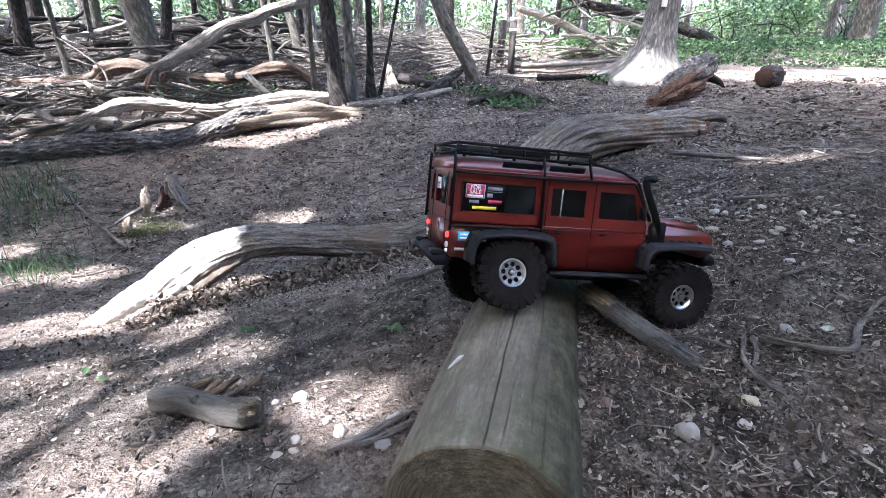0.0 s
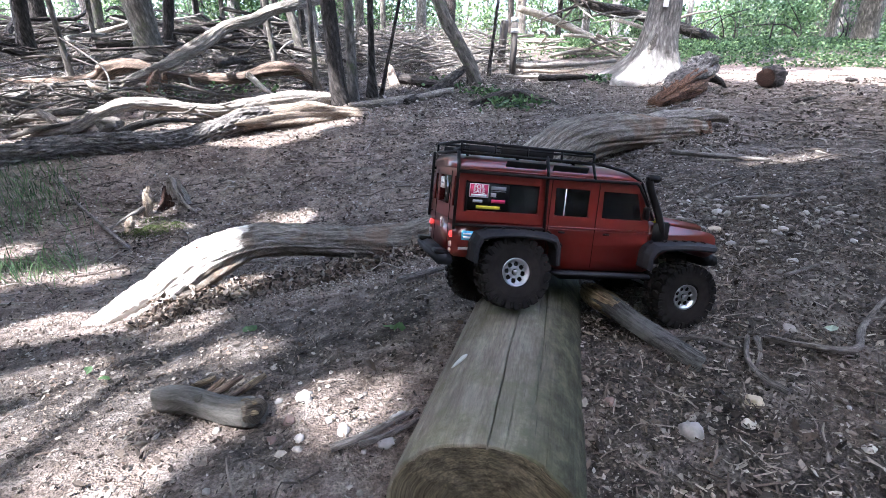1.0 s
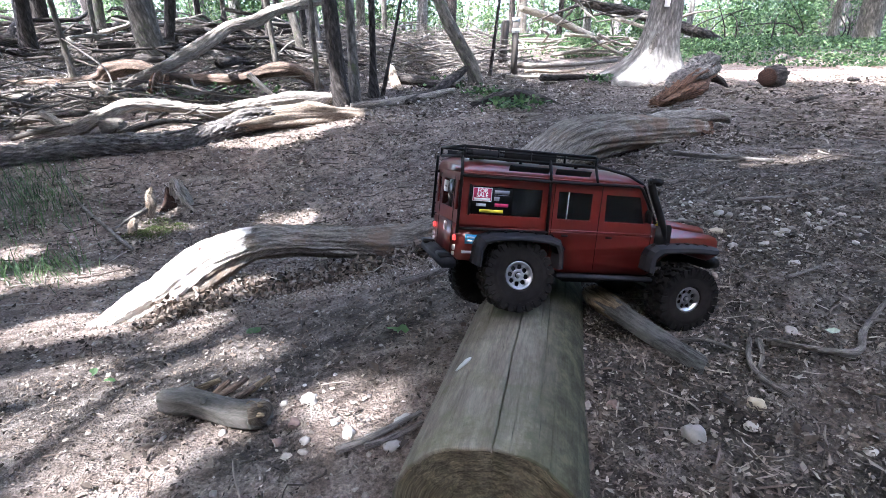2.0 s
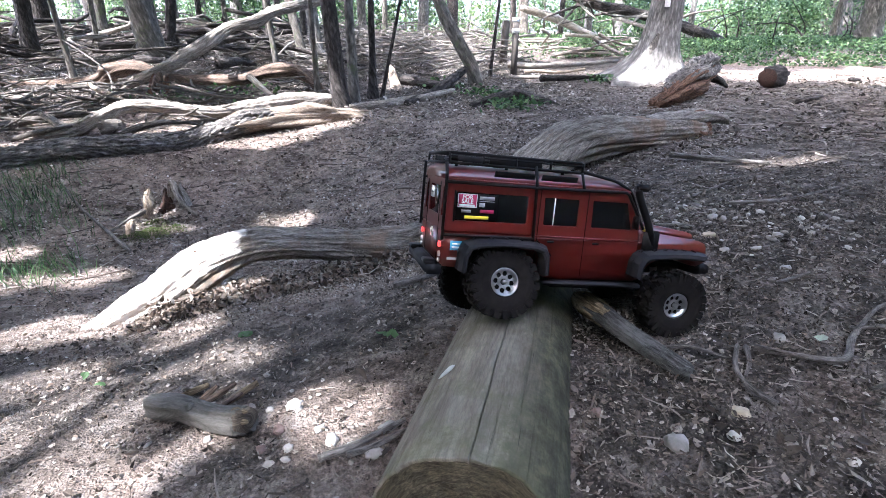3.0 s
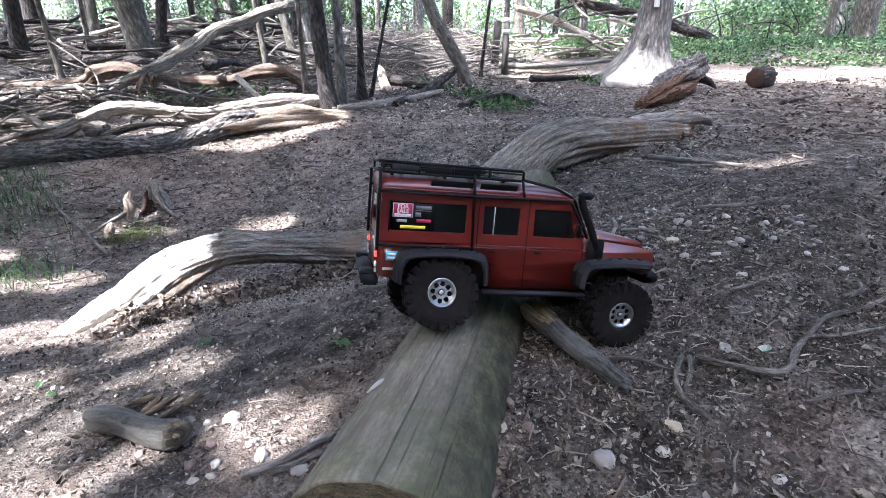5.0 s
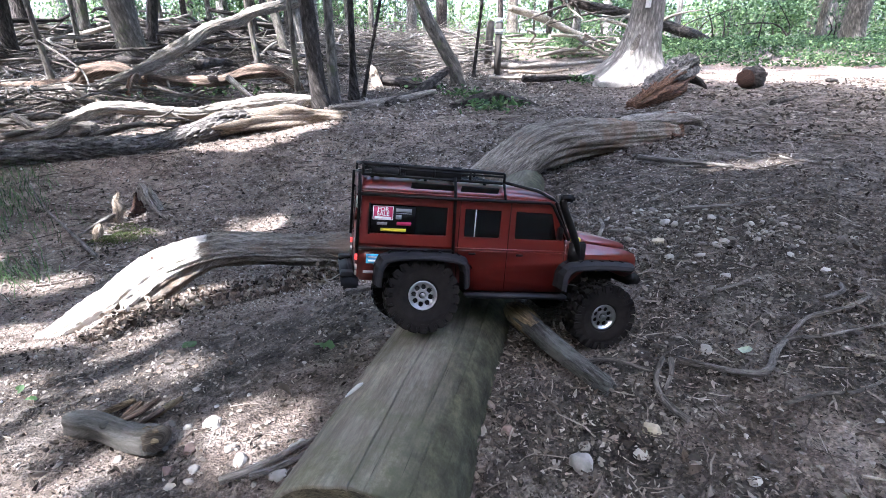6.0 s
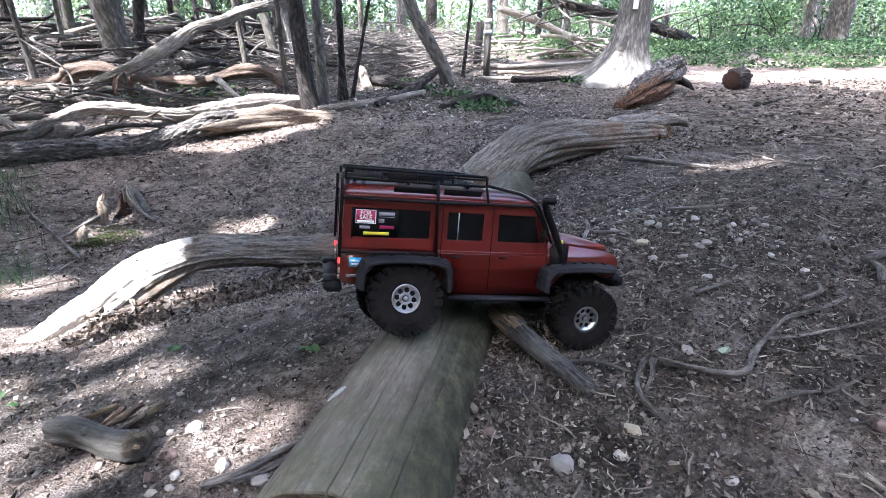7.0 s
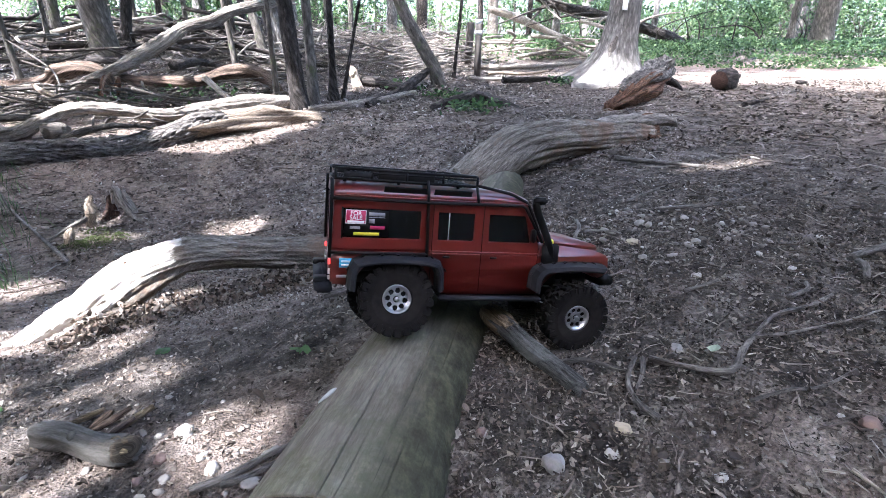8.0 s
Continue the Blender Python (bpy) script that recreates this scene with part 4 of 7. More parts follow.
def tree(name, base, lean, r, material, label, tall=8.0, flare=1.5, bend=0.0, seg=18, group="trees", sink=0.05, stub_limbs=4, seed=0):
    """A tapered trunk with limbs above. lean: metres sideways and away for each metre up."""
    x, y = base
    z = height(x, y)
    root = thing(name, label, "tree", (0, 0, 0), group)
    rows = []
    for h in (-sink, 0.04, 0.18, 0.45, 1.0, 1.8, 3.0, 4.5, 6.2, tall):
        k = 1 - 0.55 * h / tall
        fl = 1 + (flare - 1) * math.exp(-max(h, 0) / 0.16)
        wob = bend * math.sin(h * 1.9 + seed)
        rows.append((x + lean[0] * h + wob, y + lean[1] * h, z + h, r * k * fl))
    stem("trunk", rows, material, root, seg=seg, step=5, rough=0.06, ridges=0.10, seed=seed)
    rnd = random.Random(seed * 13 + 5)
    for _ in range(stub_limbs):
        h = rnd.uniform(0.45, 0.9) * tall
        a, l = rnd.uniform(0, 6.28), rnd.uniform(0.8, 2.0)
        px, py = x + lean[0] * h, y + lean[1] * h
        stem("limb", [(px, py, z + h, r * 0.4), (px + math.cos(a) * l * 0.5, py + math.sin(a) * l * 0.5, z + h + l * 0.4, r * 0.25), (px + math.cos(a) * l, py + math.sin(a) * l, z + h + l, r * 0.1)], material, root, seg=8, step=3)
    TREES.append((root, Vector((x + lean[0] * 6, y + lean[1] * 6, z + 6)), r))
    return root


DARK, GREY = "dark-barked slender woodland tree", "grey-barked slender woodland tree"
tree("tree", (-1.06, 4.95), (-0.05, 0.0), 0.072, DARK_BARK, "dark-barked young tree behind the fallen log", seed=1)
tree("tree", (-0.96, 5.15), (0.0, 0.02), 0.046, GREY_BARK, "thin grey-barked young tree beside a darker one", seed=2)
tree("tree", (-1.36, 5.30), (0.0, 0.0), 0.026, GREY_BARK, GREY, seed=3, seg=10, tall=6.5)
tree("tree", (-0.79, 5.30), (0.03, 0.0), 0.032, DARK_BARK, DARK, flare=2.2, seed=4, seg=10, tall=6.5)
tree("tree", (-0.70, 5.35), (0.24, 0.02), 0.018, DARK_BARK, "very thin leaning sapling", seed=5, seg=8, tall=5)
tree("tree", (-4.05, 7.25), (-0.08, 0.0), 0.17, GREY_BARK, "stout grey-barked tree among deadfall", seed=6, seg=28, flare=1.25)
tree("tree", (-6.05, 7.65), (0.12, 0.0), 0.10, DARK_BARK, DARK, seed=7)
tree("tree", (-4.31, 5.94), (-0.03, 0.0), 0.03, GREY_BARK, GREY, seed=8, seg=10)
tree("tree", (-5.65, 8.58), (0.06, 0.0), 0.035, GREY_BARK, GREY, seed=9, seg=10)
tree("tree", (-2.11, 6.44), (-0.06, 0.0), 0.032, GREY_BARK, GREY, seed=10, seg=10)
tree("tree", (-2.02, 7.45), (-0.20, 0.05), 0.062, GREY_BARK, "grey-barked tree leaning among others", seed=11)
tree("tree", (-1.90, 7.75), (-0.06, 0.0), 0.085, PALE_BARK, "pale grey woodland tree", seed=12)
tree("tree", (-4.25, 8.1), (0.22, 0.0), 0.075, DARK_BARK, "dark tree leaning among deadfall", seed=13)
tree("tree", (0.55, 6.68), (0.10, 0.0), 0.020, DARK_BARK, DARK, seed=14, seg=8, tall=6)
tree("tree", (-2.35, 8.8), (0.02, 0.0), 0.05, DARK_BARK, DARK, seed=15, seg=10)
tree("tree", (-3.1, 9.4), (0.0, 0.0), 0.07, DARK_BARK, DARK, seed=16, seg=10)
tree("tree", (-5.5, 11.0), (-0.02, 0.0), 0.07, GREY_BARK, GREY, seed=17, seg=10)
tree("tree", (-5.2, 11.4), (0.03, 0.0), 0.06, DARK_BARK, DARK, seed=18, seg=10)
tree("tree", (-4.1, 10.0), (0.02, 0.0), 0.045, GREY_BARK, GREY, seed=19, seg=10)


def leaning_tree():
    root = thing("leaning_tree", "grey tree leaning over in a bow", "tree", group="trees")
    stem("trunk", [(0.335, 5.98, 0.06, 0.10), (0.32, 5.98, 0.14, 0.082), (0.27, 6.0, 0.33, 0.072), (0.14, 6.03, 0.55, 0.070), (-0.03, 6.06, 0.83, 0.070), (-0.14, 6.08, 1.1, 0.066), (-0.25, 6.1, 1.5, 0.062), (-0.45, 6.2, 2.8, 0.055), (-0.6, 6.3, 4.5, 0.045), (-0.6, 6.3, 6.5, 0.03)],
         GREY_BARK, root, seg=22, step=6, ridges=0.12, seed=60)
    TREES.append((root, Vector((-0.6, 6.3, 6)), 0.07))


leaning_tree()


def old_tree():
    """The big pale tree with a wide, buttressed foot and a painted trail mark."""
    x, y = 2.375, 5.92
    z = height(x, y)
    root = thing("old_tree", "big pale grey tree with a wide flared root base", "tree", group="trees")
    seg, rows = 96, [-0.08, 0.0, 0.025, 0.05, 0.08, 0.11, 0.15, 0.19, 0.24, 0.30, 0.37, 0.45, 0.55, 0.68, 0.85, 1.1, 1.6, 2.4, 3.5, 5, 7, 9]
    verts, faces, uvs = [], [], []
    for i, h in enumerate(rows):
        r = 0.168 * (1 - 0.045 * max(h, 0))
        for k in range(seg):
            a = 2 * math.pi * k / seg
            lobes = 0.55 + 0.45 * math.sin(5 * a + 0.6) + 0.35 * math.sin(3 * a + 2)
            fl = (0.24 + 0.24 * max(lobes, 0)) * (1 - 0.35 * math.cos(a)) * math.exp(-max(h, 0) / 0.19) + 0.02 * noise.noise(Vector((math.cos(a) * 7, math.sin(a) * 7, h * 4))) * math.exp(-max(h, 0) / 0.5)
            rr = r + fl + 0.012 * noise.noise(Vector((math.cos(a) * 3, math.sin(a) * 3, h * 2)))
            verts.append((x + 0.02 * h + rr * math.cos(a), y + rr * math.sin(a), z + h))
            uvs.append((a * 0.25, h))
        if i:
            o = (i - 1) * seg
            faces += [(o + k, o + (k + 1) % seg, o + seg + (k + 1) % seg, o + seg + k) for k in range(seg)]
    part("trunk", raw("trunk", verts, faces, uvs), PALE_BARK, root)
    stem("bark_scar", [(x - 0.165, y - 0.245, z + 0.20, 0.04), (x - 0.135, y - 0.20, z + 0.33, 0.05), (x - 0.105, y - 0.165, z + 0.46, 0.03)], STICK_BARK, root, "brown scar in the bark", seg=24, rough=0.4, step=8, ridges=0.3)
    bm = bmesh.new()
    bmesh.ops.create_cube(bm, size=1)
    bmesh.ops.scale(bm, vec=(0.055, 0.03, 0.13), verts=bm.verts)
    bmesh.ops.bevel(bm, geom=bm.edges, offset=0.004, segments=1, affect="EDGES")
    bmesh.ops.transform(bm, matrix=pose(x - 0.060, y - 0.186, 0.988, 0, 0, -21), verts=bm.verts)
    part("trail_mark", bm, plain("white_paint", (0.75, 0.75, 0.72), 0.6, dust=0.3), root, "white painted trail mark")
    TREES.append((root, Vector((x, y, 7)), 0.3))


old_tree()
for k, (x, y, r, lx) in enumerate([(8.78, 11.0, 0.22, -0.03), (11.1, 15.0, 0.18, 0.0), (5.97, 13.0, 0.07, 0.0), (3.27, 15.0, 0.08, 0.0), (9.9, 13.5, 0.10, 0.0), (4.3, 16, 0.12, 0.0), (-9.0, 12, 0.2, 0.03), (-7.2, 13, 0.16, 0.0),
                                   (-5.2, 13.5, 0.14, 0.02), (-3.6, 14.5, 0.17, -0.02), (-2.0, 13, 0.11, 0.0), (-0.6, 15, 0.15, 0.03), (0.3, 19, 0.2, 0.0), (3.1, 21, 0.22, 0.0), (6.5, 20, 0.2, 0.0), (-11, 17, 0.25, 0.0),
                                   (-8.5, 19, 0.2, 0.0), (-6.2, 20, 0.2, 0.0), (-4, 22, 0.22, 0.0), (-12.5, 14, 0.2, 0.02), (13, 17, 0.3, 0.0), (15, 21, 0.3, 0.0), (10, 24, 0.3, 0.0), (-15, 22, 0.3, 0.0), (1.6, 12.6, 0.07, -0.02), (-6.6, 10.3, 0.09, 0.08), (-7.8, 9.2, 0.05, 0.0), (-3.4, 11, 0.06, 0.0), (-1.2, 10.6, 0.05, 0.02), (-2.6, 12.0, 0.09, -0.03)]):
    tree("tree", (x, y), (lx, 0), r, (DARK_BARK, GREY_BARK, PALE_BARK)[k % 3] if k else GREY_BARK, "tall woodland tree in the distance", tall=9, flare=1.4, seed=100 + k, seg=12, stub_limbs=3)
# unseen trees added behind and beside the camera to shade the place
for k, (x, y) in enumerate([(-6.5, -1.0), (-3.5, -3.0), (3.8, -2.5), (6.0, 1.5), (-7.5, 4.0), (0.5, -5.0)]):
    tree("tree", (x, y), (0.02, 0.0), 0.16, GREY_BARK, "unseen tall grey tree added for shade", tall=9, seed=200 + k, seg=12, stub_limbs=4)

# chosen sun patches: unseen foliage overhead is cut open above each (x, y, radius)
GAPS = [(-0.78, 0.69, 0.06), (-0.92, 0.73, 0.06), (-0.66, 0.56, 0.05), (-0.56, 0.47, 0.04), (-0.60, 0.97, 0.035), (-0.52, 0.93, 0.035), (-0.29, 0.65, 0.035), (-0.22, 0.60, 0.03), (-0.74, 0.90, 0.03),
        (-0.90, 0.87, 0.045), (-1.04, 1.00, 0.06), (-1.15, 1.02, 0.06), (-0.80, 1.24, 0.045), (-0.90, 1.36, 0.05), (1.36, 1.97, 0.06), (1.48, 1.99, 0.05), (1.24, 1.96, 0.03), (-1.10, 2.76, 0.08), (-0.94, 2.76, 0.08),
        (-1.55, 1.55, 0.08), (-1.72, 4.02, 0.16), (-1.50, 4.05, 0.18), (-1.30, 4.13, 0.16), (2.1, 5.5, 0.24), (2.4, 5.45, 0.22), (4.0, 5.6, 0.8), (5.2, 5.8, 0.9), (3.6, 5.9, 0.45), (6.6, 6.2, 0.9), (3.9, 4.75, 0.35),
        (-0.6, 6.0, 0.2), (-1.75, 2.1, 0.09), (-2.0, 2.0, 0.08), (-2.3, 2.3, 0.06), (1.2, 6.4, 0.3), (1.8, 6.7, 0.3), (0.3, 6.9, 0.3)]
GAPS += [(-1.87, 2.86, 0.045, -0.32), (-1.95, 2.72, 0.035, -0.40), (-1.85, 2.60, 0.05, -0.39), (-1.63, 2.68, 0.035, -0.41), (1.4, 9.3, 0.7), (1.6, 10.8, 0.9), (0.5, 10.5, 0.5), (1.9, 12.5, 1.2)]
GAPS += [(2.15, 5.55, 0.22, 0.25), (2.5, 5.55, 0.20, 0.2), (-1.25, 1.50, 0.07), (-1.12, 1.56, 0.06)]
# and those that light raised wood (x, y, radius, z)
GAPS += [(-1.45, 1.50, 0.11, -0.44), (-1.32, 1.56, 0.12, -0.38), (-1.20, 1.62, 0.125, -0.30), (-1.08, 1.68, 0.125, -0.22), (-0.99, 1.72, 0.10, -0.16)]
GAPS += [(x, y, 0.21, z) for x, y, z in [(-2.66, 4.1, 0.12), (-2.4, 4.25, 0.1), (-2.15, 4.38, 0.06), (-1.85, 4.56, 0.06), (-1.5, 4.75, 0.1), (-1.25, 4.88, 0.1), (-1.6, 4.2, 0.02), (-1.36, 4.32, 0.04), (-1.1, 4.46, 0.02)]]
GAPS += [(x, y, 0.13, z) for x, y, z in [(-3.2, 5.68, 0.33), (-2.9, 5.85, 0.47), (-2.6, 6.0, 0.63), (-2.3, 6.16, 0.77), (-2.0, 6.33, 0.9), (-3.6, 5.7, 0.35), (-2.3, 5.6, 0.25), (-1.9, 5.6, 0.32)]]


def shade_crowns():
    """Unseen leaves overhead, placed to shade the view, in sprays shared among the nearest trees."""
    rnd = random.Random(11)
    heaps = {}
    spots = [(Vector((g[0], g[1], g[3] if len(g) > 3 else lie(g[0], g[1]))), g[2]) for g in GAPS]
    for n in range(41500):
        z = rnd.uniform(4.6, 8.2)
        if n < 17000:
            x, y = rnd.uniform(-12, 6.5), rnd.uniform(-5, 13)
        elif n >= 34000:      # looser sprays further off, to dapple the far floor
            x, y = rnd.uniform(-9, 14) + SUN_WAY.x / SUN_WAY.z * z, rnd.uniform(6.2, 20) + SUN_WAY.y / SUN_WAY.z * z
        else:      # dense sprays set so that their shadows cover the view
            x, y = rnd.uniform(-3.2, 3.6) + SUN_WAY.x / SUN_WAY.z * z, rnd.uniform(-0.5, 6.6) + SUN_WAY.y / SUN_WAY.z * z
        if n < 17000 and 0.3 < x < 8 and -6 < y < 6.5 and rnd.random() < 0.95:      # left open to let in more skylight
            continue
        # thinned to let more skylight onto the left ground
        if n < 17000 and x < -1 and y < 4 and rnd.random() < 0.85:
            continue
        p = Vector((x, y, z))
        # where this spray's shadow falls
        foot = p - SUN_WAY * ((z - 0.1) / SUN_WAY.z)
        if foot.y > 6.6 and noise.noise(Vector((foot.x * 0.9, foot.y * 0.9, 3))) > (0.08 if foot.x > 1.5 else 0.02) + 0.14 * max(0, 8 - foot.y):
            continue
        if foot.x < -1.4 and 4.4 < foot.y < 9 and noise.noise(Vector((foot.x * 2.6, foot.y * 2.6, 8))) > 0.22:
            continue
        size = rnd.uniform(0.16, 0.34) * (1.7 if n >= 34000 else 1.0)
        room = min((p - s - SUN_WAY * (p - s).dot(SUN_WAY)).length - r for s, r in spots)
        size = min(size, room / 0.7)      # sprays get small at the rim of a gap
        if size < 0.05:
            continue
        near = min(TREES, key=lambda t: (t[1] - p).length - 4 * t[2])
        leaf(heaps.setdefault(near[0].name, (near[0], Heap()))[1], rnd, p, size * 1.3, 0.5, 0.3)
    for root, heap in heaps.values():
        heap.make("crown", LEAVES, root, "unseen leafy crown placed to shade the scene")


shade_crowns()


# ---------------- undergrowth and distance ----------------
def undergrowth():
    rnd = random.Random(21)
    # bushes with thin stems and leaves
    spots = [(rnd.uniform(-14, 18), rnd.uniform(13.5, 30)) for _ in range(70)] + [(rnd.uniform(4.5, 18), rnd.uniform(14.5, 24)) for _ in range(34)] + [(rnd.uniform(-9, 0), rnd.uniform(12.5, 18)) for _ in range(16)]
    for x, y in spots:
        if 0.3 < x < 4.0 and y < 19:
            continue
        z = height(x, y)
        root = thing("bush", "leafy green woodland bush", "bush", group="bushes")
        heap = Heap()
        tall, wide = rnd.uniform(1.0, 2.6), rnd.uniform(0.7, 1.5)
        for _ in range(3):
            a, l = rnd.uniform(0, 6.28), rnd.uniform(0.4, 1) * tall
            tip = (x + math.cos(a) * wide * 0.5, y + math.sin(a) * wide * 0.5, z + l)
            stem("stem", [(x, y, z - 0.02, 0.014), (0.5 * (x + tip[0]) + rnd.gauss(0, 0.05), 0.5 * (y + tip[1]), z + l * 0.6, 0.01), (*tip, 0.004)], GREY_BARK, root, seg=5, step=2)
        for _ in range(620):
            a, d, h = rnd.uniform(0, 6.28), wide * math.sqrt(rnd.random()), rnd.random() ** 0.8
            clump = 0.6 + 0.5 * noise.noise(Vector((x + math.cos(a) * d * 2, y + math.sin(a) * d * 2, h * 4)))
            flake(heap, rnd, (x + math.cos(a) * d * clump, y + math.sin(a) * d * clump, z + 0.1 + h * tall), rnd.uniform(0.05, 0.14), 0.7, 0.3, (0.25, 0.42))
        heap.make("foliage", HERBS, root)
    # unseen tall growth added beside and behind the camera to block low skylight
    for k in range(34):
        a = radians(174 + 206 * (k + 0.5) / 34)
        d = 7.5 + 2.5 * (k % 3)
        x, y = math.cos(a) * d, 1.5 + math.sin(a) * d
        z = height(x, y)
        root = thing("tall_bush", "unseen tall leafy bush added to block side light", "bush", group="tall bushes")
        heap = Heap()
        for _ in range(2):
            stem("stem", [(x, y, z - 0.05, 0.04), (x + rnd.gauss(0, 0.2), y + rnd.gauss(0, 0.2), z + 2.2, 0.03), (x + rnd.gauss(0, 0.5), y + rnd.gauss(0, 0.5), z + 4.5, 0.01)], GREY_BARK, root, seg=6, step=2)
        for _ in range(900):
            b, e, h = rnd.uniform(0, 6.28), 1.6 * math.sqrt(rnd.random()), rnd.random()
            leaf(heap, rnd, (x + math.cos(b) * e, y + math.sin(b) * e, z + 0.1 + h * 5.6), rnd.uniform(0.3, 0.6), 0.8, 0.3)
        heap.make("foliage", LEAVES, root)
    # tall growth that closes the view far behind
    for k in range(46):
        x, y = -30 + 1.4 * k + rnd.gauss(0, 0.5), rnd.uniform(22, 32)
        z = height(x, y)
        root = thing("tall_bush", "tall leafy green growth far behind the trees", "bush", group="tall bushes")
        heap = Heap()
        stem("stem", [(x, y, z - 0.05, 0.06), (x + rnd.gauss(0, 0.2), y, z + 2.5, 0.04), (x + rnd.gauss(0, 0.5), y, z + 5, 0.01)], GREY_BARK, root, seg=6, step=2)
        for _ in range(1300):
            b, e, h = rnd.uniform(0, 6.28), 1.7 * math.sqrt(rnd.random()), rnd.random()
            clump = 0.75 + 0.6 * noise.noise(Vector((x + b, h * 5, e)))
            flake(heap, rnd, (x + math.cos(b) * e * clump, y + math.sin(b) * e * clump, z + 0.2 + h * 6.5), rnd.uniform(0.10, 0.26), 0.8, 0.3, (0.25, 0.42))
        heap.make("foliage", LEAVES if k % 3 else HERBS, root)
    # low green herbs on the far floor
    heap = Heap()
    for _ in range(64000):
        x = rnd.uniform(0.6, 14)
        y = rnd.uniform(6.9, 15)
        edge = 8.0 - 0.1 * x + 1.2 * noise.noise(Vector((x * 0.5, y * 0.5, 1)))
        if x < 3.6 and y < 13:
            edge += 0.8
        if 0.2 < x < 2.0 and y < 12 and rnd.random() < 0.75:
            continue
        if y < edge or noise.noise(Vector((x * 0.8, y * 0.8, 5))) < -0.35:
            continue
        flake(heap, rnd, on(x, y, rnd.uniform(0.01, 0.20) * smooth_step(edge - 0.2, edge + 1.5, y) + 0.02), rnd.uniform(0.025, 0.075), 0.6, 0.3, (0.25, 0.42))
    tagged(heap.make("ground_herbs", HERBS), "low sunlit green herbs on the forest floor", "plants", kind="stuff")
    heap = Heap()
    for cx, cy, n, s in [(0.33, 5.3, 90, 0.22), (0.64, 4.55, 110, 0.25), (0.47, 4.6, 60, 0.2), (-2.4, 5.3, 200, 0.7), (1.7, 5.75, 60, 0.15), (-0.1, 5.9, 40, 0.2)]:
        for _ in range(n):
            x, y = rnd.gauss(cx, s * 0.5), rnd.gauss(cy, s * 0.5)
            leaf(heap, rnd, on(x, y, rnd.uniform(0.01, 0.09)), rnd.uniform(0.03, 0.07), 0.5, 0.3)
    tagged(heap.make("floor_plants", HERBS), "small green plants beside fallen wood", "plants", kind="stuff")
    heap = Heap()
    for cx, cy, n, s in [(-2.62, 2.86, 300, 0.30), (-2.05, 2.12, 240, 0.26), (-2.45, 2.62, 160, 0.35), (-2.75, 3.15, 160, 0.3)]:
        for _ in range(n):
            x, y = rnd.gauss(cx, s * 0.5), rnd.gauss(cy, s * 0.5)
            blade(heap, rnd, on(x, y), 0.10, 0.0035, 0.9)
    tagged(heap.make("grass_tufts", HERBS), "thin tufts of green woodland grass", "grass", kind="stuff")
    # single fresh leaves
    for k, (x, y, s) in enumerate([(0.552, 0.664, 0.042), (-0.205, 0.915, 0.030), (-0.185, 0.90, 0.026), (-0.86, 0.90, 0.03), (-0.96, 0.98, 0.028), (-0.60, 1.10, 0.04)]):
        heap = Heap()
        leaf(heap, rnd, on(x, y, 0.014), s, 0.25, 0.12)
        if k:
            leaf(heap, rnd, on(x + s * 0.4, y - s * 0.3, 0.012), s * 0.8, 0.25, 0.12)
        ob = heap.make("green_leaf", HERBS if k else pieces("grey_green_leaf", [(0, (0.19, 0.23, 0.15)), (1, (0.22, 0.25, 0.17))], 0.6, 0.1), None)
        tagged(ob, "pale grey-green leaf lying on litter" if k == 0 else "fresh green leaf lying on the soil", "leaf", "fresh leaves")


undergrowth()


